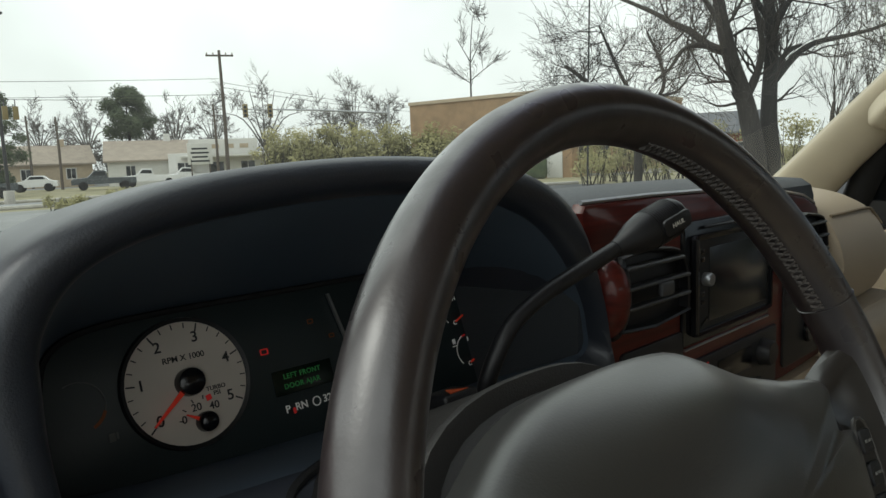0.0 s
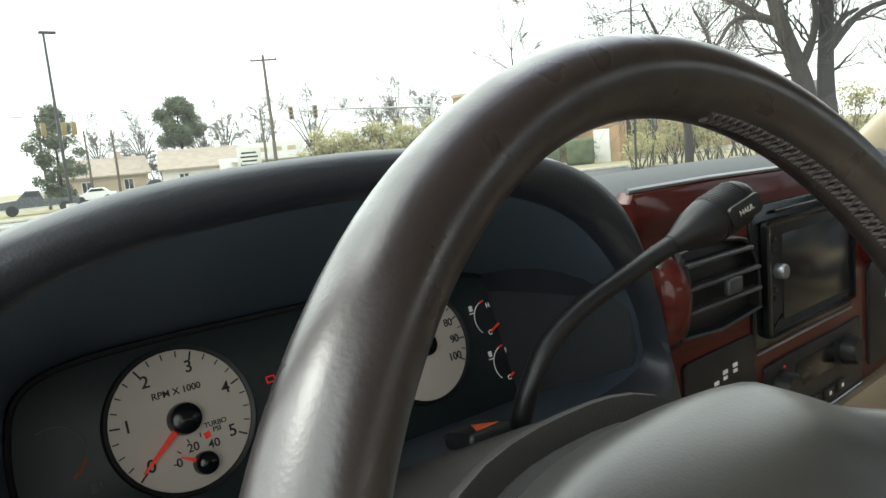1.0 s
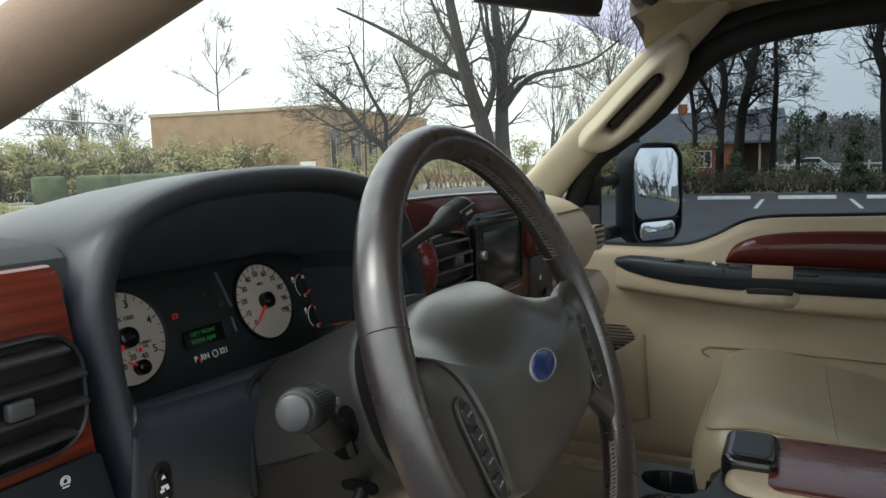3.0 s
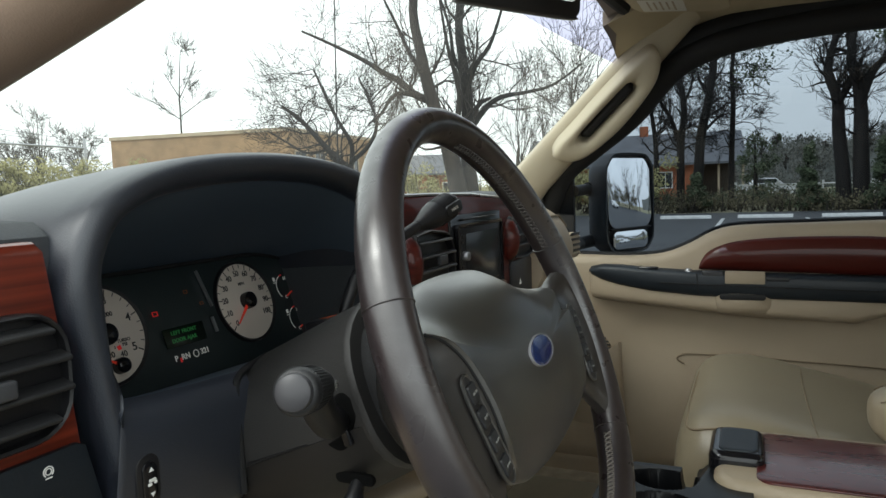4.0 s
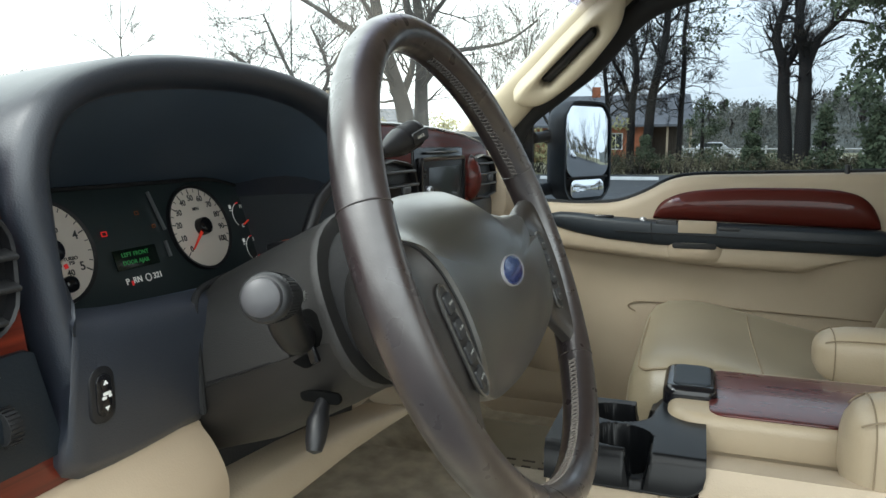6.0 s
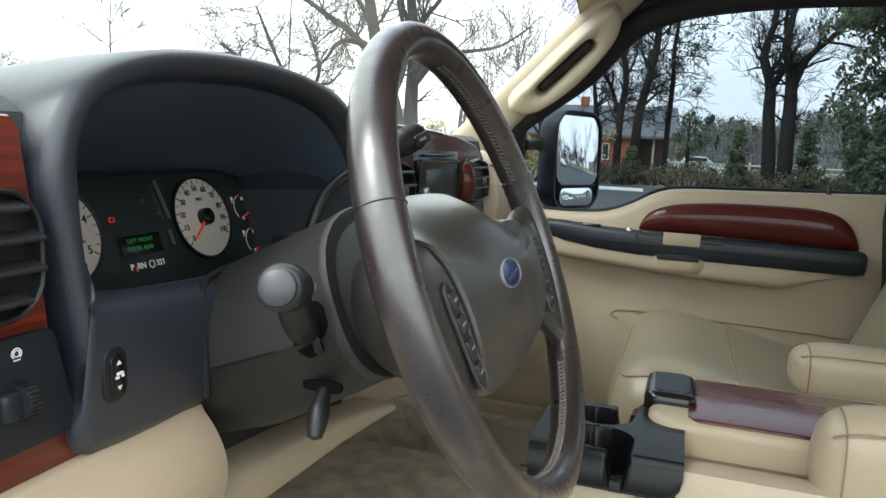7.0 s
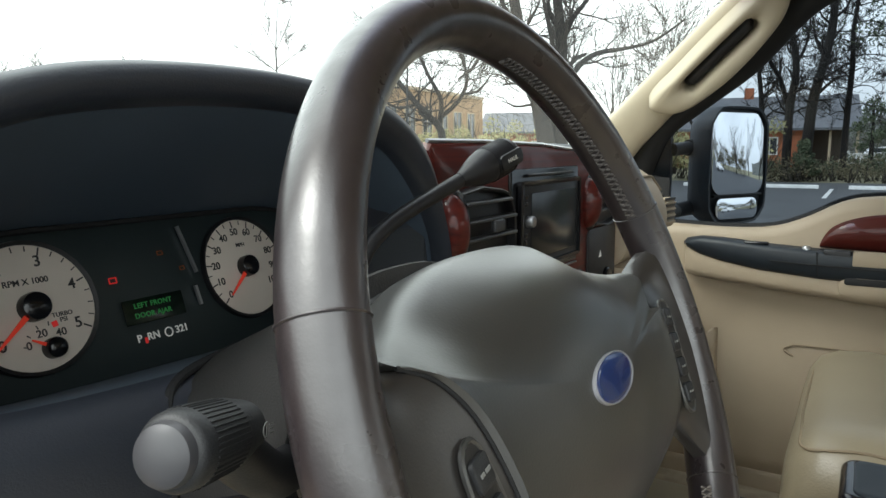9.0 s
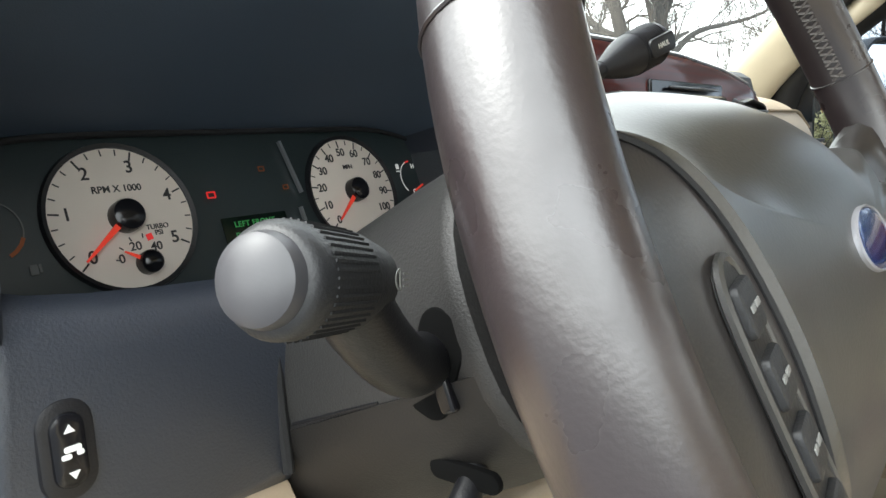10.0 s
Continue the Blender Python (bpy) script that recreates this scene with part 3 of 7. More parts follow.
part("lens_edge", tube([BED @ Vector((v.x, (v.y - 1.437) / 0.95, 0.0006)) for v in smooth([(a, b, 0) for a, b in K_BED], 4)], 0.0022, 6, closed=True), RUBBER, cluster, "black edge of the gauge lens")


def at(u, v, w=0.0):
    return BED @ Matrix.Translation((u, v, w))


def digits(text, ang, r, size, cu, cv, parent):
    writing(text, size, at(cu + r * math.cos(ang), cv + r * math.sin(ang), 0.0012), DIAL_INK, parent, "numeral")


def dial(cu, cv, r, start, sweep, n, minor, name, label):
    d = part(name, plate(circle(r, n=48), 0.001, 0.0004, at(cu, cv)), DIAL, cluster, label)
    part("dial_ring", lathe([(r * 1.0, 0.0), (r * 1.0, 0.003), (r * 1.06, 0.004), (r * 1.08, 0.0)], at(cu, cv, -0.001), 48), BLACK, d)
    for i in range(n * minor + 1):
        a = radians(start - sweep * i / (n * minor))
        ln = 0.0062 if i % minor == 0 else 0.0040
        p = [(cu + (r - 0.001) * math.cos(a), cv + (r - 0.001) * math.sin(a)), (cu + (r - 0.001 - ln) * math.cos(a), cv + (r - 0.001 - ln) * math.sin(a))]
        part("tick", ribbon(p, 0.0011 if i % minor == 0 else 0.0008, 0.0003, BED @ Matrix.Translation((0, 0, 0.001))), DIAL_INK, d)
    return d


def needle(cu, cv, ang, length, hub, parent):
    a = radians(ang)
    c, s = math.cos(a), math.sin(a)
    w = hub * 0.21
    o = [Vector((hub * 0.4 * c + w * s, hub * 0.4 * s - w * c)), Vector((length * c + w * 0.3 * s, length * s - w * 0.3 * c)), Vector((length * c - w * 0.3 * s, length * s + w * 0.3 * c)), Vector((hub * 0.4 * c - w * s, hub * 0.4 * s + w * c))]
    part("needle", plate(o, 0.0012, 0.0003, at(cu, cv, 0.006)), NEEDLE, parent, "red needle")
    part("hub_cap", lathe([(hub, 0.0), (hub, 0.006), (hub * 0.93, 0.0085), (hub * 0.7, 0.010), (0.0005, 0.0108)], at(cu, cv, 0.001)), GLOSS_BLACK, parent, "domed black needle hub")


tach = dial(-0.081, 0.0, 0.0455, 222, 252, 5, 4, "tachometer", "cream tachometer with a turbo gauge set into it")
for i in range(6):
    digits(str(i), radians(222 - 252 * i / 5), 0.0340, 0.0112, -0.081, 0.0, tach)
writing("RPM X 1000", 0.0062, at(-0.081, 0.0185, 0.0012), DIAL_INK, tach)
writing("TURBO", 0.0046, at(-0.0615, -0.0085, 0.0012), DIAL_INK, tach)
writing("PSI", 0.0046, at(-0.0615, -0.0125, 0.0012), DIAL_INK, tach)
for tx, u, v in (("0", -0.0895, -0.0262), ("20", -0.079, -0.0195), ("40", -0.0655, -0.0212)):
    writing(tx, 0.0078, at(u, v, 0.0012), DIAL_INK, tach, "numeral")
for a in (165, 140, 112, 85):
    p = [(-0.0745 + r * math.cos(radians(a)), -0.0312 + r * math.sin(radians(a))) for r in (0.0165, 0.0195)]
    part("tick", ribbon(p, 0.0008, 0.0003, BED @ Matrix.Translation((0, 0, 0.001))), DIAL_INK, tach)
part("red_mark", plate(rrect(0.0042, 0.0042, 0.0003), 0.0004, 0.0001, at(-0.0685, -0.0145, 0.001) @ pose(0, 0, 0, 0, 0, 12)), RED_LAMP, tach)
needle(-0.0745, -0.0312, 150, 0.017, 0.0075, tach)
needle(-0.081, 0.0, 219, 0.0405, 0.0105, tach)
speedo = dial(0.1175, 0.0, 0.0455, 222, 252, 10, 2, "speedometer", "cream speedometer reading to one hundred miles an hour")
for i in range(11):
    digits(str(i * 10), radians(222 - 252 * i / 10), 0.0340, 0.0092, 0.1175, 0.0, speedo)
writing("MPH", 0.0052, at(0.1175, 0.021, 0.0012), DIAL_INK, speedo)
needle(0.1175, 0.0, 220, 0.037, 0.0100, speedo)
for cu, cv in ((0.196, 0.006), (0.2025, -0.037)):
    g = part("small_gauge", ribbon([(cu + 0.016 * math.cos(radians(a)), cv + 0.016 * math.sin(radians(a))) for a in range(105, 226, 10)], 0.0008, 0.0004, BED), GLOW_INK, cluster, "small white arc gauge")
    writing("H", 0.0062, at(cu + 0.003, cv + 0.011, 0.0004), GLOW_INK, g, "letter")
    writing("C", 0.0062, at(cu - 0.003, cv - 0.013, 0.0004), GLOW_INK, g, "letter")
    part("red_zone", ribbon([(cu + 0.016 * math.cos(radians(a)), cv + 0.016 * math.sin(radians(a))) for a in range(92, 112, 6)], 0.0014, 0.0005, BED), RED_LAMP, g)
    part("needle", ribbon([(cu + 0.010, cv - 0.007), (cu - 0.002, cv - 0.012)], 0.0014, 0.002, BED), NEEDLE, g)
    part("symbol", merge(plate(rrect(0.004, 0.005, 0.0008, cu - 0.017, cv + 0.012), 0.0004, 0.0001, BED), plate(rrect(0.006, 0.001, 0.0003, cu - 0.017, cv + 0.0075), 0.0004, 0.0001, BED)), GLOW_INK, g)
fuel = part("fuel_gauge", ribbon([(-0.156 + 0.017 * math.cos(radians(a)), 0.001 + 0.017 * math.sin(radians(a))) for a in range(-20, 116, 9)], 0.0008, 0.0004, BED), DIM_INK, cluster, "dim unlit fuel gauge arc")
part("red_zone", ribbon([(-0.156 + 0.017 * math.cos(radians(a)), 0.001 + 0.017 * math.sin(radians(a))) for a in (-65, -50, -35, -20)], 0.0022, 0.0004, BED), AMBER_LAMP, fuel)
part("pump_symbol", merge(plate(rrect(0.0045, 0.006, 0.0008, -0.139, -0.024), 0.0004, 0.0001, BED), plate(rrect(0.0015, 0.005, 0.0004, -0.1355, -0.0235), 0.0004, 0.0001, BED)), DIM_INK, fuel)
for a, b in (((0.0535, 0.0455), (0.0615, 0.0035)), ((0.0565, -0.008), (0.0575, -0.025))):
    part("divider", ribbon([a, b], 0.0022, 0.003, BED), GREY_METAL, cluster, "thin grey divider strip")
part("display", plate(rrect(0.056, 0.020, 0.001, 0.0135, -0.0190), 0.0008, 0.0002, BED), LCD_BACK, cluster, "dark message display with green letters")
writing("LEFT FRONT", 0.0058, at(0.0125, -0.0148, 0.001), GREEN_LCD, cluster, spread=1.1)
writing("DOOR AJAR", 0.0058, at(0.0110, -0.0228, 0.001), GREEN_LCD, cluster, spread=1.1)
writing("P  RN", 0.0085, at(0.0015, -0.0408, 0.0004), GLOW_INK, cluster)
writing("321", 0.0085, at(0.0330, -0.0408, 0.0004), GLOW_INK, cluster)
part("gear_mark", ribbon([(0.0205 + 0.0036 * math.cos(radians(a)), -0.0408 + 0.0036 * math.sin(radians(a))) for a in range(0, 361, 20)], 0.001, 0.0004, BED), GLOW_INK, cluster, "ringed letter of the gear display")
part("gear_pointer", plate(rrect(0.0026, 0.005, 0.001, -0.0010, -0.0430), 0.0006, 0.0002, BED), RED_LAMP, cluster, "red gear pointer")
for u, v, s, mm in ((-0.0162, 0.0088, 0.007, RED_LAMP), (0.0313, 0.0251, 0.0055, AMBER_LAMP), (0.0490, 0.0095, 0.005, AMBER_LAMP)):
    o = rrect(s, s * 0.72, s * 0.12)
    part("warning_lamp", loft([[at(u, v) @ Vector((p.x, p.y, z)) for p in q] for q, z in ((o, 0), (o, 0.0005), (inset(o, s * 0.14), 0.0005), (inset(o, s * 0.14), 0))], caps=False), mm, cluster, "small warning lamp symbol")

# ---- centre stack ----
WOOD_C = [Vector(p) for p in ((0.230, 1.317), (0.62, 1.300), (0.748, 1.303), (0.746, 1.385), (0.738, 1.445), (0.736, 1.490), (0.726, 1.512), (0.68, 1.528), (0.58, 1.541), (0.45, 1.549), (0.30, 1.552), (0.197, 1.552), (0.192, 1.545), (0.205, 1.49), (0.221, 1.42))]
part("wood_trim", plate(WOOD_C, 0.013, 0.005, pose(0, 0.208, 0, 90)), WOOD_CENTRE, dash, "glossy dark cherry wood centre panel")
part("trim_line", tube([(0.196, 0.200, 1.5535), (0.30, 0.199, 1.5535), (0.45, 0.199, 1.5505), (0.58, 0.199, 1.5425), (0.68, 0.199, 1.5295), (0.72, 0.200, 1.518), (0.740, 0.202, 1.500)], 0.0022, 6), GREY_METAL, dash, "pale trim line")
VENT = ((-0.060, 0.034), (0.026, 0.034), (0.046, 0.024), (0.059, 0.004), (0.060, -0.028), (0.054, -0.034), (-0.060, -0.034))
for cx, wide in ((0.292, 1.0), (0.674, 0.98)):
    o = smooth([(cx + u * wide, 1.4705 + w, 0) for u, w in VENT], 2)[::-1]
    v = part("air_vent", plate(o, 0.004, 0.001, pose(0, 0.197, 0, 90)), BLACK, dash, "black louvred air vent")
    part("bezel", loft([[ON_FACE @ Vector((p.x, p.y, FACE - 0.195 + d)) for p in q] for q, d in ((o, 0.0), (o, 0.010), (inset(o, 0.0015), 0.0122), (inset(o, 0.0034), 0.0110), (inset(o, 0.0044), 0.002))], caps=False), BLACK, v)
    for dz, u0, u1 in ((0.021, -0.054, 0.044), (0.003, -0.054, 0.055), (-0.015, -0.054, 0.056)):
        part("slat", block((u1 - u0) * wide, 0.009, 0.0036, 0.0015, pose(cx + (u0 + u1) / 2 * wide, 0.1845, 1.4705 + dz, 6)), VENT_GREY, v)
    part("tab", block(0.022, 0.006, 0.013, 0.002, pose(cx + 0.008, 0.180, 1.461)), VENT_GREY, v)
    # the cheek swells out of the panel beside the slats, inside a dark crescent
    for k, mat_, w_, d_, note in ((0.008, BLACK, 0.021, 0.016, "black crescent round the cheek"), (0.0, WOOD_CENTRE, 0.0185, 0.022, "rounded cherry wood cheek of the vent")):
        prof = [(0.0005, d_)] + [(w_ * math.sin(a * math.pi / 16), d_ * math.cos(a * math.pi / 16)) for a in range(1, 8)] + [(w_, -0.004)]
        part("crescent" if k else "wood_cheek", lathe(prof[::-1], pose(cx - 0.066 + k, 0.196, 1.4690, 90) @ Matrix.Diagonal((1.0, 1.95, 1, 1)), 28), mat_, v, note)
radio = thing("car_radio", "black touchscreen car radio set in the dashboard", "radio")
part("surround", plate(rrect(0.208, 0.127, 0.004, 0.457, 1.4595), 0.004, 0.002, pose(0, 0.1955, 0, 90)), GLOSS_BLACK, radio)
rad_o = rrect(0.186, 0.104, 0.005, 0.460, 1.457)
part("face", loft([[pose(0, 0.190, 0, 90) @ Vector((p.x, p.y, z)) for p in q] for q, z in ((rad_o, 0), (rad_o, 0.0050), (inset(rad_o, 0.002), 0.0066), (inset(rad_o, 0.005), 0.0060), (inset(rad_o, 0.006), 0.0025))], caps=False), GLOSS_BLACK, radio)
part("bezel_plate", plate(inset(rad_o, 0.0055), 0.003, 0.0005, pose(0, 0.190, 0, 90)), BLACK, radio)
part("screen", plate(rrect(0.143, 0.077, 0.001, 0.469, 1.456), 0.0008, 0.0003, pose(0, 0.1868, 0, 90)), SCREEN, radio, "dark glossy touchscreen")
part("disc_slot", block(0.14, 0.004, 0.003, 0.001, pose(0.460, 0.1880, 1.514)), GLOSS_BLACK, radio)
part("knob", lathe([(0.0068, 0), (0.0068, 0.007), (0.0060, 0.0085), (0.0036, 0.009), (0.0004, 0.0082)], pose(0.388, 0.1868, 1.463, 90)), GREY_METAL, radio, "round silver volume knob")
for dz in (-0.018, -0.026, 0.018, 0.026):
    part("button", block(0.007, 0.002, 0.005, 0.0006, pose(0.384, 0.1870, 1.463 + dz)), GLOSS_BLACK, radio)
part("trim_line", block(0.205, 0.003, 0.0022, 0.0008, pose(0.463, 0.194, 1.391)), GREY_METAL, radio, "pale trim line")
sub = part("tow_switch_panel", plate(rrect(0.112, 0.062, 0.006, 0.300, 1.383), 0.004, 0.0015, pose(0, 0.196, 0, 90)), BLACK, dash, "black blank switch panel")
for i, (u, v) in enumerate(((0.304, 1.390), (0.320, 1.392), (0.290, 1.384))):
    part("button_symbol", merge(plate(rrect(0.0075, 0.0035, 0.0006, u, v + 0.003), 0.0004, 0.0001, pose(0, 0.192, 0, 90)), plate(rrect(0.0065, 0.003, 0.0006, u, v - 0.002), 0.0004, 0.0001, pose(0, 0.192, 0, 90))), GLOW_INK, sub, "white switch marking")
ap = part("outlet_panel", plate(rrect(0.124, 0.116, 0.010, 0.671, 1.372), 0.004, 0.0015, pose(0, 0.196, 0, 90)), BLACK, dash, "black lower panel with a hazard mark")
part("outlet_cap", lathe([(0.016, 0), (0.016, 0.004), (0.014, 0.006), (0.0005, 0.006)], pose(0.690, 0.192, 1.350, 90), 24), GLOSS_BLACK, ap, "round black outlet cap")
part("button_symbol", plate([Vector((0.655, 1.385)), Vector((0.667, 1.385)), Vector((0.661, 1.395))], 0.0004, 0.0001, pose(0, 0.1918, 0, 90)), GLOW_INK, ap, "white triangle marking")
hv = part("climate_panel", plate(rrect(0.215, 0.072, 0.004, 0.480, 1.342), 0.005, 0.002, pose(0, 0.1965, 0, 90)), BLACK, dash, "black climate control panel")
for i in range(5):
    part("button", plate(rrect(0.022, 0.012, 0.002), 0.003, 0.001, pose(0.408 + i * 0.030, 0.1920, 1.318, 90)), BLACK, hv)
    part("symbol", plate(rrect(0.005, 0.004, 0.0012), 0.0004, 0.0001, pose(0.408 + i * 0.030, 0.1888, 1.318, 90)), GLOW_INK, hv)
for u in (0.400, 0.545):
    part("knob", lathe([(0.017, 0), (0.015, 0.012), (0.013, 0.014), (0.0005, 0.014)], pose(u, 0.1920, 1.352, 90)), BLACK, hv)
part("clock_window", plate(rrect(0.085, 0.026, 0.002, 0.472, 1.354), 0.0012, 0.0004, pose(0, 0.1922, 0, 90)), GLOSS_BLACK, hv)
part("indicator", plate(rrect(0.004, 0.002, 0.0005, 0.407, 1.370), 0.0005, 0.0001, pose(0, 0.1918, 0, 90)), RED_LAMP, hv)
part("trim_line", tube([(0.36, 0.194, 1.302), (0.47, 0.194, 1.301), (0.59, 0.194, 1.302)], 0.0013, 6), GREY_METAL, hv)
part("stack_foot", loft([[Vector((x, y, z)) for y, z in ((0.185, 1.30), (0.182, 1.285), (0.215, 1.205), (0.32, 1.15), (0.50, 1.10), (0.50, 1.28))] for x in (0.226, 0.3, 0.7, 0.746)]), BEIGE, dash, "beige lower centre panel")

# ---- passenger side of the dashboard ----
def dash_drop(x):
    """The dashboard's top falls away towards the passenger's door."""
    k = max(0.0, min(1.0, (x - 0.935) / 0.15))
    return 0.080 * k * k * (3 - 2 * k)


pax = []
for x, s in ((0.746, 0.97), (0.750, 1), (0.82, 1.0), (0.9, 1.0), (0.93, 0.995), (0.96, 0.985), (0.99, 0.96), (1.02, 0.92), (1.05, 0.865), (1.08, 0.80), (1.105, 0.72), (1.125, 0.60), (1.137, 0.45)):
    pax.append([Vector((x, 0.34 + (v.x - 0.34) * s, 1.43 + (v.y - 1.43) * s - dash_drop(x) * max(0.0, (v.y - 1.385) / 0.148))) for v in smooth(((0.46, 1.520, 0), (0.36, 1.533, 0), (0.26, 1.524, 0), (0.205, 1.503, 0), (0.178, 1.468, 0), (0.168, 1.425, 0), (0.178, 1.385, 0), (0.205, 1.355, 0), (0.30, 1.345, 0), (0.48, 1.35, 0)), 4)])
part("airbag_panel", loft(pax), BEIGE, dash, "rounded beige airbag panel")
part("airbag_seam", tube(smooth([(x, y, z - dash_drop(x) * (z - 1.385) / 0.148) for x, y, z in ((0.77, 0.1935, 1.495), (0.86, 0.1935, 1.495), (0.935, 0.193, 1.494), (0.955, 0.190, 1.486), (0.965, 0.1825, 1.473))], 4, False), 0.0022, 6), BEIGE_STITCH, dash, "dark moulded seam")
for x, y, z in ((0.972, 0.2265, 1.509), (0.986, 0.2039, 1.496), (1.000, 0.1949, 1.481)):
    part("demister_slot", block(0.036, 0.010, 0.0042, 0.001, pose(x, y, z - 0.002 - dash_drop(x) * (z - 1.385) / 0.148, 0, 8)), RUBBER, dash, "dark demister slot")
glove = []
for x, s in ((0.748, 0.98), (0.756, 1.0), (0.94, 0.99), (1.0, 0.955), (1.06, 0.89), (1.11, 0.79), (1.135, 0.65)):
    glove.append([Vector((x, 0.3 + (v.x - 0.3) * s, 1.25 + (v.y - 1.25) * s)) for v in smooth(((0.205, 1.358, 0), (0.165, 1.345, 0), (0.148, 1.315, 0), (0.152, 1.27, 0), (0.175, 1.20, 0), (0.22, 1.10, 0), (0.30, 1.03, 0), (0.48, 1.0, 0), (0.48, 1.35, 0)), 4)])
part("glovebox_panel", loft(glove), BEIGE, dash, "beige lower passenger panel")
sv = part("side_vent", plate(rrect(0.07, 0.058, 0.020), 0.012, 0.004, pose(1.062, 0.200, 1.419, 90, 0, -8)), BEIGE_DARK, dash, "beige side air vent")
for i in range(4):
    part("slat", block(0.050, 0.005, 0.0036, 0.0012, pose(1.061, 0.1866, 1.399 + i * 0.0125, 12, 0, -8)), BEIGE, sv)
    part("slot", block(0.048, 0.003, 0.0055, 0.0005, pose(1.061, 0.1872, 1.4055 + i * 0.0125, 12, 0, -8)), BLACK, sv)

# ---- steering column ----
TH = 21.3
HUB = Vector((-0.0035, -0.021, 1.439))
WHEEL = pose(*HUB, 90 - TH)   # local x, y in the wheel's plane, z to the driver
column = thing("steering_column", "grey-brown plastic steering column shroud", "steering column")


def col_ring(w, hw, top, bot, sq=2.6, n=40):
    res = []
    for i in range(n):
        a = 6.28319 * i / n
        c, s = math.cos(a), math.sin(a)
        r = (abs(c) ** sq + abs(s) ** sq) ** (-1 / sq)
        res.append(WHEEL @ Vector((hw * r * c, (top if s > 0 else bot) * r * s, w)))
    return res


part("shroud", loft([col_ring(-0.30, 0.088, 0.058, 0.080), col_ring(-0.22, 0.096, 0.066, 0.084), col_ring(-0.14, 0.100, 0.073, 0.074), col_ring(-0.106, 0.099, 0.0755, 0.068), col_ring(-0.100, 0.1008, 0.0778, 0.0695), col_ring(-0.096, 0.1012, 0.0782, 0.0698), col_ring(-0.093, 0.1000, 0.077, 0.0685), col_ring(-0.0925, 0.095, 0.072, 0.064)]), COLUMN_PLASTIC, column)
part("column_gap", tube([Vector(q) for q in smooth(((-0.101, 0.183, 1.322), (-0.102, 0.1835, 1.36), (-0.1015, 0.1845, 1.393), (-0.0988, 0.187, 1.406), (-0.090, 0.192, 1.413), (-0.070, 0.199, 1.416), (-0.03, 0.208, 1.417)), 4, False)], 0.0030, 8), RUBBER, column, "dark gap round the column where it leaves the dash")
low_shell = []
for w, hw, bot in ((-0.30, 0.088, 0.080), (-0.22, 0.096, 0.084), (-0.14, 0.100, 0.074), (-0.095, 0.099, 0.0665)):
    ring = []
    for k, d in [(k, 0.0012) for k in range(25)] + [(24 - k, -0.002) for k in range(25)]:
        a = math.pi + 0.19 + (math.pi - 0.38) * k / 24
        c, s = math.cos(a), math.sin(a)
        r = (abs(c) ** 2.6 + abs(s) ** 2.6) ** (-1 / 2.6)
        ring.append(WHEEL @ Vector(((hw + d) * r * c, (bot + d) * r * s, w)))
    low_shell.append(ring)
part("lower_shroud", loft(low_shell), COLUMN_SHADED, column, "lower half of the shroud, coloured darker for facing down")
part("shroud_joint", tube([WHEEL @ Vector((-0.0990 + 0.0035 * max(0, -w - 0.14) / 0.08, -0.012 - 0.002, w)) for w in (-0.155, -0.17, -0.19, -0.22)], 0.0011, 6), BLACK, column, "dark joint between the shroud's halves")
part("neck", loft([col_ring(-0.12, 0.088, 0.066, 0.059), col_ring(-0.05, 0.088, 0.066, 0.059)]), RUBBER, column)
# hazard switch on the top
hz = part("hazard_switch", block(0.030, 0.026, 0.010, 0.003, pose(0.022, 0.180, 1.432, -12)), BLACK, column, "black hazard switch with an orange triangle")
part("triangle", plate([Vector((-0.008, -0.006)), Vector((0.008, -0.006)), Vector((0.0, 0.008))], 0.0006, 0.0002, pose(0.022, 0.178, 1.4426, -12)), ORANGE, hz)
# shift lever
lever = thing("gear_lever", "black column gear lever with a ribbed grip", "lever")
part("rod", tube(smooth(((0.059, 0.186, 1.425), (0.060, 0.183, 1.438), (0.066, 0.180, 1.455), (0.081, 0.178, 1.475), (0.112, 0.175, 1.4915), (0.155, 0.168, 1.507), (0.188, 0.158, 1.5205)), 5, False), 0.0064, 14), BLACK, lever)
g0, g1 = Vector((0.184, 0.159, 1.519)), Vector((0.264, 0.138, 1.5485))
gd = (g1 - g0).normalized()
grip = [g0 + gd * t for t in (0, 0.006, 0.014, 0.023, 0.033, 0.046, 0.060, 0.066, 0.0705, 0.072)]
part("grip", tube(grip, [0.0066, 0.0082, 0.0112, 0.0142, 0.0160, 0.0164, 0.0160, 0.0150, 0.0120, 0.004], 20), BLACK, lever, "rounded black grip")
for i in range(12):
    part("rib", tube([g0 + gd * (0.036 + i * 0.0022), g0 + gd * (0.0369 + i * 0.0022)], 0.01665, 20), BLACK, lever)
side = gd.cross(Vector((0, 0, 1))).normalized()
upd = side.cross(gd)
mt = Matrix((gd, upd, side)).transposed().to_4x4()
mt.translation = g0 + gd * 0.053 + side * 0.0160
part("haul_button", plate(rrect(0.030, 0.014, 0.004), 0.0025, 0.001, mt @ Matrix.Translation((0, 0, -0.001))), BLACK, lever)
writing("HAUL", 0.0052, mt @ Matrix.Translation((0, 0, 0.0016)), LABEL, lever)

# indicator stalk
stalk = thing("indicator_stalk", "dark grey indicator stalk with a ribbed turning end", "stalk")
base_p, cap_p = Vector((-0.098, 0.092, 1.392)), Vector((-0.199, 0.056, 1.4435))
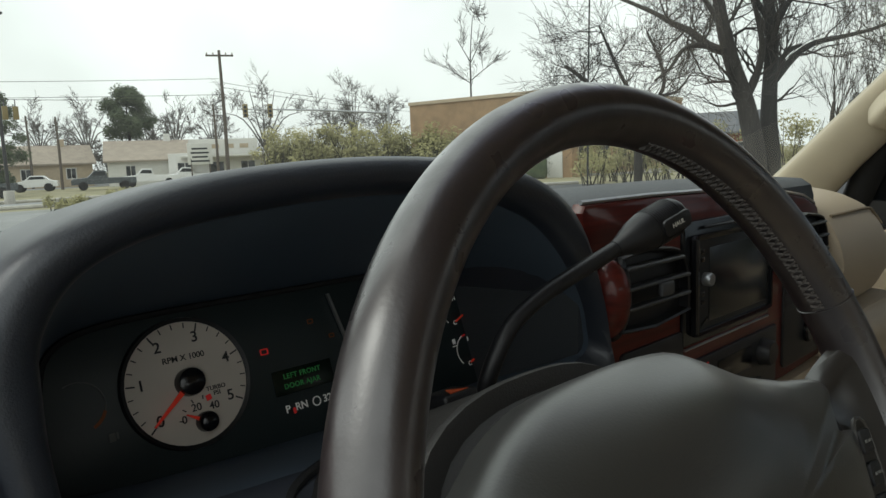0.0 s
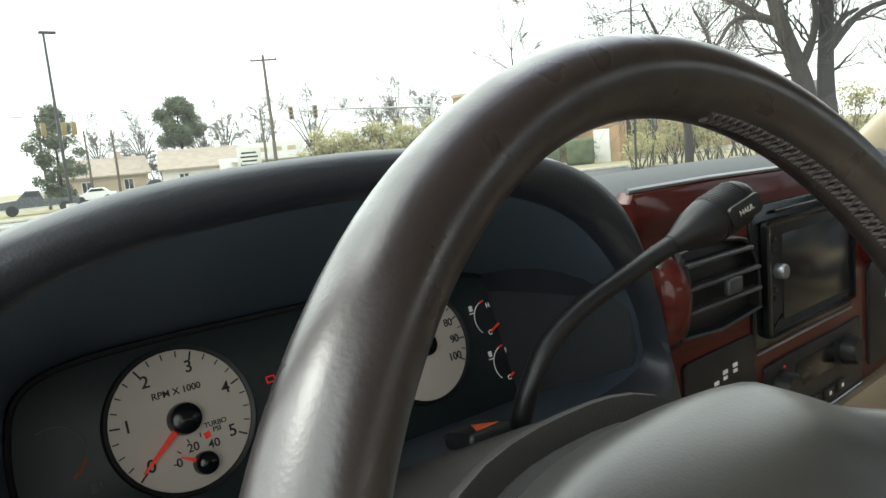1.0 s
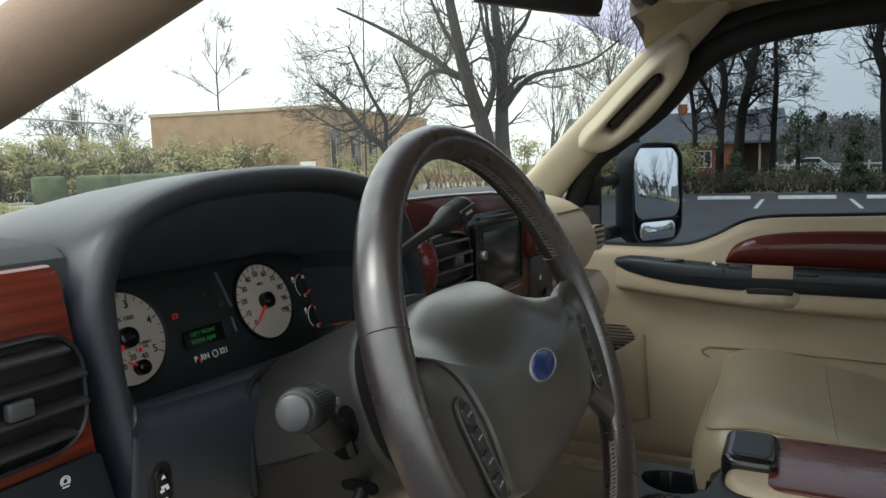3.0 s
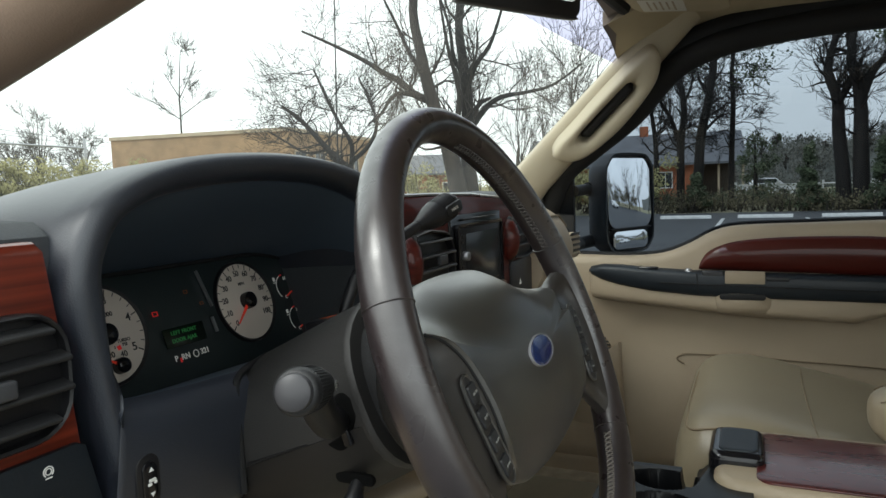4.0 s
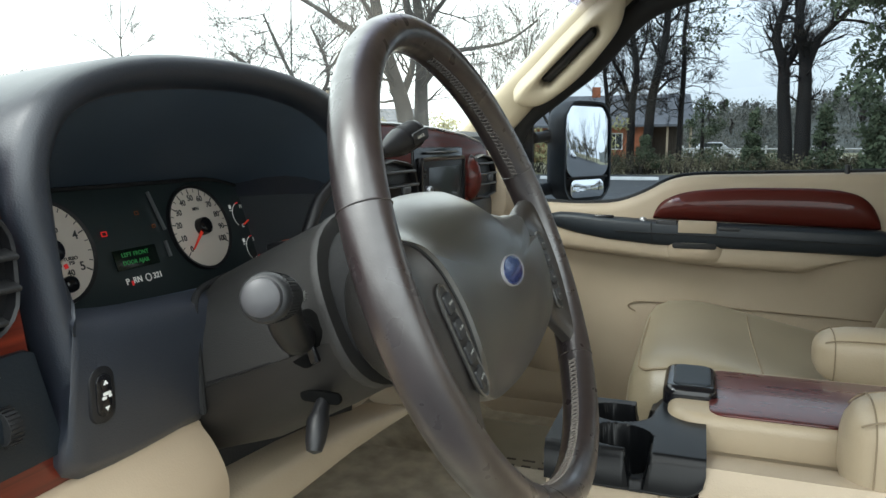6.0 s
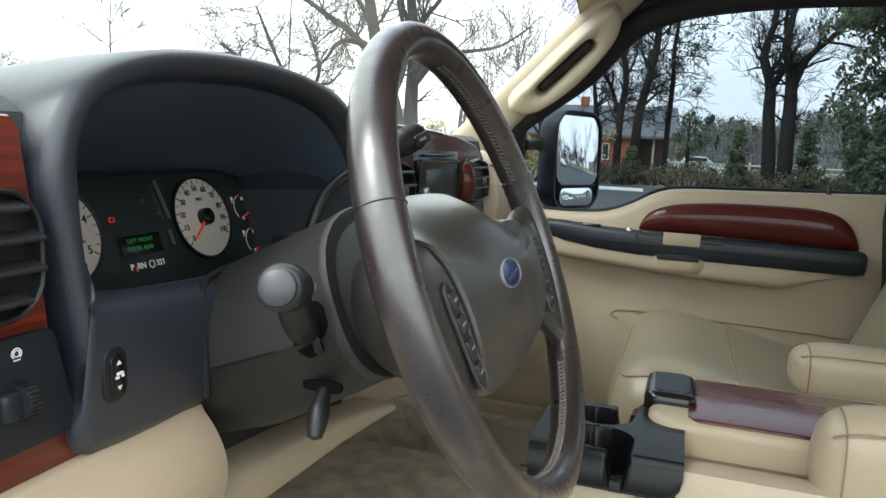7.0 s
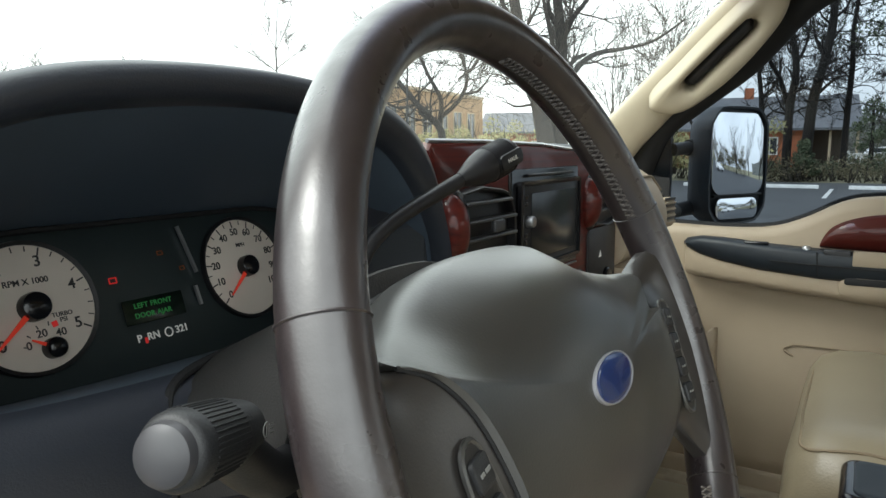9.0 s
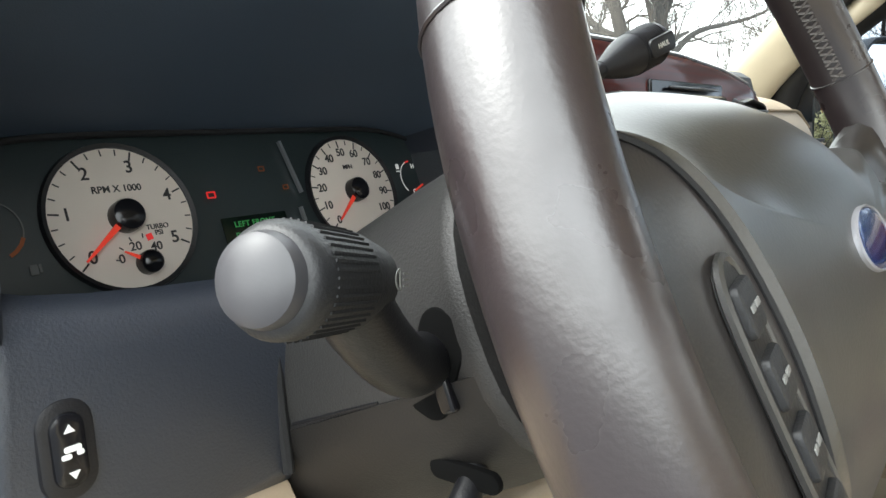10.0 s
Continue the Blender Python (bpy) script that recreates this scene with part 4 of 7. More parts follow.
part("slot", plate(rrect(0.022, 0.044, 0.008), 0.003, 0.001, pose(-0.1005, 0.087, 1.391, 90, 0, -90) @ pose(0, 0, 0, 0, 0, -20)), VOID, stalk, "plate for the slot in the shroud, coloured black for its shade")
ax = (cap_p - base_p).normalized()
arm_pts = smooth((base_p, base_p + Vector((-0.022, -0.007, 0.004)), base_p + Vector((-0.044, -0.015, 0.020)), cap_p - Vector((-0.036, -0.012, 0.010))), 4, False)
part("arm", tube(arm_pts, [0.0110 + 0.0012 * i / len(arm_pts) for i in range(len(arm_pts))], 20), BLACK, stalk)
end_d = Vector((-0.93, -0.30, 0.20)).normalized()
c0 = cap_p - end_d * 0.044
part("sleeve", tube([c0 - end_d * 0.008, c0, c0 + end_d * 0.006, c0 + end_d * 0.034, c0 + end_d * 0.038, c0 + end_d * 0.0405, c0 + end_d * 0.0415], [0.0115, 0.0130, 0.0142, 0.0150, 0.0147, 0.0136, 0.0118], 32), STALK, stalk)
part("cap", tube([c0 + end_d * 0.038, c0 + end_d * 0.042, c0 + end_d * 0.0455, c0 + end_d * 0.0475, c0 + end_d * 0.048], [0.0118, 0.0118, 0.0110, 0.0080, 0.0015], 32), STALK_CAP, stalk, "smooth grey domed end cap")
fr = end_d.orthogonal().normalized()
f2 = end_d.cross(fr)
for i in range(44):
    a = 6.28319 * i / 44
    o = fr * math.cos(a) + f2 * math.sin(a)
    part("rib", tube([c0 + end_d * 0.010 + o * 0.0143, c0 + end_d * 0.0335 + o * 0.0150], 0.0005, 4), STALK, stalk)

sv_ = Vector((-0.134, -0.147, 0.04))
sv_ = (sv_ - end_d * sv_.dot(end_d)).normalized()
sm_ = Matrix((end_d, sv_.cross(end_d), sv_)).transposed().to_4x4()
sm_.translation = c0 - end_d * 0.006 + sv_ * 0.0126
sym = merge(ribbon([(0.0030 * math.cos(radians(a)), 0.0030 * math.sin(radians(a))) for a in range(-90, 91, 20)], 0.0007, 0.0004, sm_), ribbon([(0, -0.003), (0, 0.003)], 0.0007, 0.0004, sm_))
for k in (-1, 0, 1):
    sym = merge(sym, ribbon([(-0.0055, 0.0018 * k), (-0.0018, 0.0018 * k)], 0.0006, 0.0004, sm_))
part("lamp_symbol", sym, BUTTON_MARK, stalk, "pale headlamp symbol")
part("slot_insert", block(0.005, 0.008, 0.030, 0.002, pose(-0.1035, 0.079, 1.374, -20)), GLOSS_BLACK, stalk)
# tilt lever under the column
tl = thing("tilt_lever", "small black tilt lever below the steering column", "lever")
part("slot", plate(rrect(0.034, 0.009, 0.0045), 0.003, 0.001, pose(-0.0925, 0.082, 1.345, 90, 0, -90)), VOID, tl, "dark slot")
part("stem", tube([(-0.086, 0.0815, 1.346), (-0.097, 0.0800, 1.337), (-0.103, 0.0790, 1.331)], [0.0050, 0.0062, 0.0072], 14), BLACK, tl)
part("knob", tube([(-0.100, 0.0795, 1.334), (-0.104, 0.0790, 1.330), (-0.112, 0.0770, 1.319), (-0.1155, 0.0762, 1.313), (-0.1165, 0.0760, 1.3115)], [0.0070, 0.0084, 0.0074, 0.0056, 0.001], 16), BLACK, tl)

# ---- steering wheel ----
wheel = thing("steering_wheel", "worn dark brown leather steering wheel with stitched rim", "steering wheel")
RR, RA, RT = 0.1855, 0.0138, 0.0163   # the rim's radius, and its section across and along the axle
rim = []
for i in range(145):
    a = 6.28319 * i / 144
    rim.append([WHEEL @ Vector(((RR + RA * math.cos(b)) * math.cos(a), (RR + RA * math.cos(b)) * math.sin(a), RT * math.sin(b))) for b in [6.28319 * k / 28 for k in range(28)]])
bm = loft(rim, caps=False)
bmesh.ops.remove_doubles(bm, verts=bm.verts, dist=1e-6)
part("rim", bm, RIM_LEATHER, wheel)
for deg in (161.8, 20.6, -42, -124):
    a = radians(deg)
    c = WHEEL @ Vector((RR * math.cos(a), RR * math.sin(a), 0))
    o = (WHEEL.to_3x3() @ Vector((math.cos(a), math.sin(a), 0)))
    t = (WHEEL.to_3x3() @ Vector((-math.sin(a), math.cos(a), 0)))
    w = WHEEL.to_3x3() @ Vector((0, 0, 1))
    part("seam", tube([c + (o * (RA + 0.0001) * math.cos(b) + w * (RT + 0.0001) * math.sin(b)) for b in [6.28319 * k / 28 for k in range(28)]], 0.0006, 6, closed=True), RIM_LEATHER, wheel, "raised leather seam across the rim")
# cross stitching along the inside of the rim
for lo, hi in ((21, 80), (-45, -112)):
    n = int(abs(hi - lo) / 1.5)
    for k in range(n):
        a = radians(lo + (hi - lo) * (k + 0.5) / n)
        for s in (-1, 1):
            p = []
            for q in (-0.19, -0.1, 0.0, 0.1, 0.19):
                b = 0.02 + q
                p.append(WHEEL @ Vector(((RR - (RA + 0.0005) * math.cos(b)) * math.cos(a + s * q * 0.050), (RR - (RA + 0.0005) * math.cos(b)) * math.sin(a + s * q * 0.050), (RT + 0.0005) * math.sin(b))))
            part("stitch", tube(p, 0.0009, 4), STITCH if lo > 0 else LIT_STITCH, wheel)

def dipped(a, b, c):
    """The wheel stands turned a little to the right: its right ear lies lower and shorter."""
    f = max(0.0, min(1.0, (a - 0.06) / 0.08)) * max(0.0, min(1.0, b / 0.012))
    return a - 0.012 * f, b - 0.014 * f, c - 0.007 * f


# airbag cover: right half of its outline as (across, up, height), mirrored
PAD_R = ((.0, .071, -.046), (.045, .069, -.044), (.080, .061, -.038), (.110, .050, -.028), (.136, .0445, -.016), (.152, .040, -.004), (.151, .0355, .003), (.137, .0265, .0070), (.1240, .008, .0095), (.1160, -.020, .0105), (.1125, -.045, .009), (.108, -.0635, .005), (.098, -.0765, -.001), (.080, -.087, -.008), (.045, -.095, -.013), (.0, -.098, -.015))
PAD = PAD_R + tuple((-a, b, c) for a, b, c in PAD_R[-2:0:-1])
pad_o = smooth(PAD, 4)
for v in pad_o:
    v.x, v.y, v.z = dipped(v.x, v.y, v.z)
PC = Vector((0, -0.014, 0.0135))
rings = [[WHEEL @ Vector((v.x * 0.97, v.y * 0.97, v.z - 0.022)) for v in pad_o], [WHEEL @ Vector((v.x * 0.998, v.y * 0.998, v.z - 0.006)) for v in pad_o], [WHEEL @ Vector(v) for v in pad_o]]
for s in (0.985, 0.96, 0.92, 0.85, 0.75, 0.62, 0.48, 0.33, 0.18, 0.05):
    m_ = s ** 4
    ring = []
    for v in pad_o:
        a = math.atan2(v.y - PC.y, v.x - PC.x)
        ox, oy = v.x * m_ + 0.108 * math.cos(a) * (1 - m_), (v.y - PC.y) * m_ + 0.080 * math.sin(a) * (1 - m_)
        oz = (v.z + 0.0025) * m_ + (0.004 - 0.028 * max(0.0, math.sin(a)) ** 1.5 - 0.012 * max(0.0, -math.sin(a)) ** 1.5) * (1 - m_)
        ring.append(WHEEL @ Vector((PC.x + ox * s, PC.y + oy * s, PC.z + (oz - PC.z) * s ** 2.2)))
    rings.append(ring)
part("airbag_cover", loft(rings), HUB_PLASTIC, wheel, "domed grey-brown airbag cover with fine grain", 50)
# spokes: skins that run flush from the cover's edge out to the rim
for s in (-1, 1):
    inner = smooth([dipped(s * (a + 0.0012), b, c) for a, b, c in PAD_R[6:13]], 4, False)
    rr_ = []
    for k, g in enumerate(inner):
        u = k / (len(inner) - 1)
        ang = radians(12.5 - 52 * u)
        e = 1 - min(1.0, u / 0.06) if u < 0.5 else 1 - min(1.0, (1 - u) / 0.09)
        top, bot = [], []
        for v in (0.0, 0.08, 0.2, 0.35, 0.5, 0.65, 0.8, 0.92, 1.0):
            o = Vector((s * 0.1795 * math.cos(ang), 0.1795 * math.sin(ang), 0.0085))
            q = g.lerp(o, v)
            # the lower edge hollows between the cover and the rim
            q.y += 0.016 * math.sin(math.pi * v) * max(0.0, (u - 0.55) / 0.45) ** 2
            q.z += -0.0014 * (1 - v) - 0.0022 * math.sin(math.pi * v) - 0.0045 * e * e
            top.append(WHEEL @ q)
            bot.append(WHEEL @ Vector((q.x, q.y, q.z - 0.018 * (1 - 0.5 * e))))
        rr_.append(top + bot[::-1])
    part("spoke", loft(rr_), SPOKE_LEATHER, wheel, "broad grey-brown spoke", 50)
    lean_m = WHEEL @ Matrix.Translation((s * 0.1290, -0.034, 0.0064)) @ pose(0, 0, 0, 0, -s * 3, -s * 8) @ Matrix.Diagonal((0.86, 1, 1, 1))
    pod = part("button_pod", plate(smooth([(s * a, b, 0) for a, b in ((-.003, .036), (.008, .034), (.012, .020), (.0115, -.012), (.010, -.030), (.002, -.038), (-.008, -.036), (-.012, -.026), (-.0105, .0), (-.009, .024))], 3)[::s], 0.0022, 0.0012, lean_m), POD, wheel, "dark button pod on the spoke")
    part("pod_rim", tube([lean_m @ Vector((s * a, b, 0.0016)) for a, b in [(v.x, v.y) for v in smooth([(a, b, 0) for a, b in ((-.003, .036), (.008, .034), (.012, .020), (.0115, -.012), (.010, -.030), (.002, -.038), (-.008, -.036), (-.012, -.026), (-.0105, .0), (-.009, .024))], 3)]], 0.0013, 6, closed=True), HUB_PLASTIC, pod)
    for k in range(4):
        bm_ = lean_m @ Matrix.Translation((s * 0.0005, 0.0245 - 0.0168 * k, 0.0022))
        part("button", plate(rrect(0.0150, 0.0125, 0.0022), 0.0020, 0.0012, bm_), STALK, pod)
        for dx, ww in ((-0.0028, 0.0034), (0.0026, 0.0046)):
            part("marking", plate(rrect(ww, 0.0016, 0.0003), 0.0003, 0.0001, bm_ @ Matrix.Translation((dx, 0, 0.0022))), BUTTON_MARK, pod, "pale marking too small to read")
for s in (-1, 1):
    edge_ = smooth([dipped(s * (a + 0.0004), b, c - 0.0010) for a, b, c in PAD_R[6:13]], 4, False)
    part("pad_gap", tube([WHEEL @ v for v in edge_], 0.0011, 6), RUBBER, wheel, "dark gap beside the airbag cover")
part("back_cover", loft([[WHEEL @ Vector((v.x * k, -0.012 + v.y * k, w)) for v in circle(0.114, n=40, ry=0.070)] for k, w in ((0.80, -0.0815), (0.90, -0.080), (0.96, -0.074), (1.0, -0.060), (1.0, -0.036), (0.9, -0.024))]), COLUMN_SHADED, wheel, "dark rear cover of the hub")
em = part("emblem", plate(circle(0.0272, n=40, ry=0.0114), 0.0035, 0.0015, WHEEL @ Matrix.Translation((0, -0.014, 0.0112)), dome=0.0006), BLUE, wheel, "plain blue oval emblem")
part("emblem_rim", loft([[WHEEL @ Vector((v.x * s, -0.014 + v.y * s, z)) for v in circle(0.0277, n=40, ry=0.0119)] for s, z in ((1.02, 0.0110), (1.02, 0.0143), (0.985, 0.0149), (0.95, 0.0145), (0.95, 0.0120))], caps=False), EMBLEM_RIM, em)

# ---- passenger door ----
door = thing("door_1", "closed beige passenger door with wood trim and black armrest", "car door", kind="structure")
SILL = ((0.42, 1.385), (0.30, 1.372), (0.185, 1.367), (0.10, 1.366), (0.02, 1.373), (-0.045, 1.398), (-0.10, 1.428), (-0.16, 1.441), (-0.30, 1.445), (-0.50, 1.450), (-0.66, 1.455))
sill = smooth([(y, z, 0) for y, z in SILL], 3, False)
panel = []
for v in sill:
    y, z = v.x, v.y
    cols = ((1.36, z - 0.004), (1.318, z + 0.004), (1.300, z + 0.006), (1.288, z), (1.284, z - 0.02), (1.286, 1.33), (1.284, 1.262), (1.292, 1.235), (1.300, 1.205), (1.302, 1.12), (1.296, 1.05), (1.292, 0.98), (1.295, 0.86), (1.31, 0.80), (1.36, 0.78))
    panel.append([Vector((x, y, zz)) for x, zz in cols])
part("door_panel", loft(panel), BEIGE, door, "", 60)
# black armrest with switches
arm = []
ARM_KEYS = ((0.203, 1.275, 1.338, 1.330), (0.196, 1.262, 1.345, 1.324), (0.165, 1.248, 1.351, 1.312), (0.12, 1.240, 1.350, 1.301), (0.04, 1.236, 1.343, 1.288), (-0.07, 1.235, 1.337, 1.279), (-0.20, 1.235, 1.334, 1.276), (-0.40, 1.235, 1.331, 1.274), (-0.55, 1.236, 1.328, 1.271), (-0.568, 1.240, 1.325, 1.275), (-0.574, 1.255, 1.318, 1.282))
for y, x0, zt, zb in ARM_KEYS:
    arm.append([Vector((x, y, z)) for x, z in ((1.292, zt), (x0 + 0.012, zt), (x0 + 0.004, zt - 0.003), (x0, zt - 0.010), (x0 + 0.001, (zt + zb) / 2), (x0 + 0.003, zb + 0.008), (x0 + 0.010, zb + 0.001), (1.292, zb))])
ledge = []
for y, x0, zt, zb in ARM_KEYS:
    fade = max(0.0, min(1.0, (-0.38 - y) / 0.12))
    zl = 1.246 + 0.08 * y
    zl += (zb - 0.004 - zl) * fade
    x0 = x0 + 0.008 + 0.03 * fade
    ledge.append([Vector((x, y, z)) for x, z in ((1.292, zb + 0.012), (x0 + 0.006, zb + 0.010), (x0 + 0.0035, zb - 0.004), (x0 + 0.004, zl + 0.016), (x0 + 0.009, zl + 0.005), (x0 + 0.020, zl), (1.296, zl + 0.003))])
part("armrest_ledge", loft(ledge), BEIGE, door, "beige moulded ledge under the armrest", 60)
arm_ob = part("armrest", loft(arm), NAVY, door, "black moulded armrest strip", 50)
part("window_switch", block(0.016, 0.048, 0.006, 0.003, pose(1.252, 0.050, 1.3425)), GLOSS_BLACK, arm_ob, "window switch in a chrome-edged recess")
part("lock_knob", lathe([(0.0085, 0), (0.0085, 0.006), (0.006, 0.009), (0.0005, 0.0095)], pose(1.252, -0.044, 1.336)), GREY_METAL, arm_ob)
part("armrest_groove", tube([(1.2345, 0.02, 1.312), (1.2338, -0.07, 1.309), (1.2338, -0.30, 1.304), (1.2338, -0.55, 1.299)], 0.0016, 6), RUBBER, arm_ob)
part("armrest_joint", tube([(1.2345, -0.064, 1.336), (1.2335, -0.066, 1.31), (1.236, -0.068, 1.286)], 0.0012, 6), RUBBER, arm_ob)
# wood insert
WD_TOP = ((-0.066, 1.347), (-0.072, 1.362), (-0.085, 1.381), (-0.112, 1.397), (-0.16, 1.410), (-0.25, 1.418), (-0.36, 1.420), (-0.45, 1.418), (-0.505, 1.407), (-0.535, 1.385), (-0.552, 1.355), (-0.558, 1.336))
M_DOOR = Matrix(((0, 0, -1, 1.2835), (-1, 0, 0, 0), (0, 1, 0, 0), (0, 0, 0, 1)))
swell = []
for v in smooth([(y, z, 0) for y, z in WD_TOP], 3, False):
    zb = 1.341 + 0.0245 * (v.x + 0.066)
    rise = max(v.y - zb, 0.002)
    out = 0.020 * min(1.0, rise / 0.075) ** 0.6
    swell.append([Vector((1.287, v.x, zb))] + [Vector((1.2835 - 0.002 - out * math.sin(math.pi * (0.06 + 0.88 * u / 10)) ** 0.7, v.x, zb + rise * u / 10)) for u in range(11)] + [Vector((1.287, v.x, zb + rise))])
part("wood_trim", loft(swell), DOOR_WOOD, door, "glossy cherry wood door trim", 60)
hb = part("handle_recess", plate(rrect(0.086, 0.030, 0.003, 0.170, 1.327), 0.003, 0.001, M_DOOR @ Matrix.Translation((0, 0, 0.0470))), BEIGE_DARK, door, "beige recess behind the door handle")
part("handle_lever", block(0.012, 0.050, 0.012, 0.004, pose(1.240, -0.240, 1.318)), BLACK, door, "black inner door handle")
part("handle_front", block(0.012, 0.050, 0.024, 0.004, pose(1.243, -0.100, 1.318)), BLACK, door)
# pull cup
cup = []
for y, d in ((-0.082, 0.05), (-0.088, 0.4), (-0.098, 0.72), (-0.115, 0.93), (-0.14, 1), (-0.165, 1), (-0.19, 1), (-0.215, 0.93), (-0.234, 0.72), (-0.245, 0.4), (-0.251, 0.05)):
    cup.append([Vector((1.292 - (1.292 - x) * d, y, z)) for x, z in ((1.292, 1.290), (1.237, 1.288), (1.235, 1.276), (1.237, 1.268 - 0.012 * d), (1.244, 1.264 - 0.022 * d), (1.262, 1.262 - 0.028 * d), (1.292, 1.26 - 0.03 * d))])
pc = part("pull_cup", loft(cup), BEIGE, door, "beige door pull cup", 60)
# flat black plate that stands in for the shade inside the cup
part("cup_hollow", plate(rrect(0.10, 0.014, 0.006, 0.165, 1.281), 0.002, 0.0008, M_DOOR @ Matrix.Translation((0, 0, 0.0475))), RUBBER, pc)
# lower pocket line, speaker and open pocket
part("pocket_line", tube(smooth(((1.2985, -0.56, 1.112), (1.2995, -0.30, 1.120), (1.3000, -0.06, 1.124), (1.2995, -0.02, 1.118), (1.2985, -0.012, 1.108), (1.298, -0.03, 1.098)), 5, False), 0.002, 6), BEIGE_STITCH, door)
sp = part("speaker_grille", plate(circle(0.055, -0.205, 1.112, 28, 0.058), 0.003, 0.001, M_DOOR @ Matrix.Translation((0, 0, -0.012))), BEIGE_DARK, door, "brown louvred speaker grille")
for i in range(12):
    zz = 1.064 + i * 0.0088
    hw = math.sqrt(max(0.0001, 0.055 ** 2 - ((zz - 1.112) * 0.95) ** 2))
    part("slat", block(0.004, 2 * hw, 0.0032, 0.001, pose(1.2915, 0.205, zz)), BLACK, sp)
pocket = []
for y, xo, zt in ((0.275, 1.262, 1.080), (0.245, 1.240, 1.086), (0.200, 1.222, 1.104), (0.150, 1.218, 1.138), (0.122, 1.226, 1.160), (0.116, 1.240, 1.158)):
    pocket.append([Vector((x, y, z)) for x, z in ((xo, zt - 0.004), (xo - 0.006, zt), (xo - 0.009, zt - 0.008), (xo - 0.004, 1.06), (xo + 0.022, 0.965), (xo + 0.042, 0.925), (xo + 0.05, 0.93), (xo + 0.012, 1.06))])
part("door_pocket", loft(pocket), BEIGE, door, "beige open map pocket", 60)
part("pocket_item", block(0.03, 0.10, 0.02, 0.006, pose(1.262, 0.200, 1.098)), GLOSS_BLACK, door, "black folded item in the pocket")
# window frame, rubber and glass
FR = ((0.40, 1.37), (0.335, 1.50), (0.285, 1.60), (0.20, 1.665), (0.10, 1.735), (0.01, 1.825), (-0.06, 1.862), (-0.16, 1.884), (-0.35, 1.897), (-0.62, 1.896))
frame_pts = []
for y, z in [(v.x - 0.019, v.y - 0.019 * min(1, max(0, (v.y - 1.4) / 0.1))) for v in smooth([(a, b, 0) for a, b in FR], 4, False)]:
    x = 1.325 - 0.17 * max(0, (z - 1.42)) / 0.48
    frame_pts.append(Vector((x, y, z)))
part("outer_frame", tube([p + Vector((0.012, 0.016, 0.034)) for p in frame_pts[12:]], 0.026, 10), RUBBER, door, "black painted upper door frame")
part("window_frame", tube(frame_pts, 0.027, 12, flat=1.1), RUBBER, door, "thick black window weatherstrip")
part("sill_seal", tube([Vector((1.312, v.x, v.y + 0.006)) for v in sill], 0.0075, 8), RUBBER, door, "black rubber strip along the window sill")
part("mirror_sail", loft([[Vector((x, y, z)) for y, z in ((0.40, 1.37), (0.335, 1.50), (0.285, 1.60), (0.262, 1.63), (0.246, 1.60), (0.245, 1.48), (0.247, 1.37))] for x in (1.296, 1.316)]), BLACK, door, "black triangular mirror mount")
gl = [Vector((1.330 - 0.17 * max(0, (z - 1.42)) / 0.48, y, z)) for y, z in ((0.34, 1.36), (0.285, 1.60), (0.20, 1.665), (0.10, 1.735), (0.01, 1.825), (-0.06, 1.862), (-0.16, 1.884), (-0.62, 1.90), (-0.62, 1.40), (0.0, 1.34))]
bm = bmesh.new()
bm.faces.new([bm.verts.new(p) for p in gl])
bmesh.ops.triangulate(bm, faces=bm.faces)
gpane = part("window_glass", bm, SIDE_GLASS, door, "tinted side window glass")
gpane.visible_shadow = False
part("lock_pin", lathe([(0.006, 0), (0.0055, 0.018), (0.004, 0.021), (0.0004, 0.0215)], pose(1.300, -0.486, 1.452)), BLACK, door, "black lock pin")
bp = tagged(part("pillar_middle", loft([[Vector((x, y, z)) for y, z in ((-0.60, 1.40), (-0.615, 1.90), (-0.78, 1.92), (-0.80, 0.8), (-0.66, 0.8))] for x in (1.22, 1.34)]), RUBBER, None), "dark pillar behind the passenger door", "pillar", kind="structure")
wr = tagged(part("wall_rear_side", block(0.06, 1.4, 0.65, 0.02, pose(1.33, -1.5, 0.78)), BEIGE, None), "beige rear door panel", "wall", kind="structure")

tagged(part("trim_door_sill", block(0.07, 3.1, 0.13, 0.02, pose(1.335, -0.66, 0.70)), BEIGE_DARK, None), "beige plastic door sill trim", "trim", kind="structure")
tagged(part("wall_kick_panel", block(0.05, 0.60, 0.60, 0.015, pose(1.345, 0.57, 0.72)), BEIGE, None), "beige kick panel beside the passenger footwell", "wall", kind="structure")

# grab handle on the passenger's pillar: a rounded shell with a slot through it
gh = thing("grab_handle", "cream moulded grab handle on the windscreen pillar", "handle")
S0, S1 = Vector((1.140, 0.184, 1.664)), Vector((1.116, 0.060, 1.777))
hu = (S1 - S0).normalized()
hn = Vector((-0.86, -0.42, -0.28))
hn = (hn - hu * hn.dot(hu)).normalized()
hv_ = hn.cross(hu)
if hv_.y > 0:
    hv_ = -hv_
SL = (S1 - S0).length
shell_o = smooth([(a, b, 0) for a, b in ((-.078, -.022), (-.066, .012), (-.040, .032), (0, .043), (.068, .050), (.14, .046), (.205, .034), (.245, .010), (.258, -.014), (.235, -.032), (.1, -.036), (0, -.034), (-.05, -.034))], 4)
hc = Vector((SL / 2, 0.004, 0))


def on_handle(u, v, w):
    return S0 + hu * u + hv_ * v + hn * w


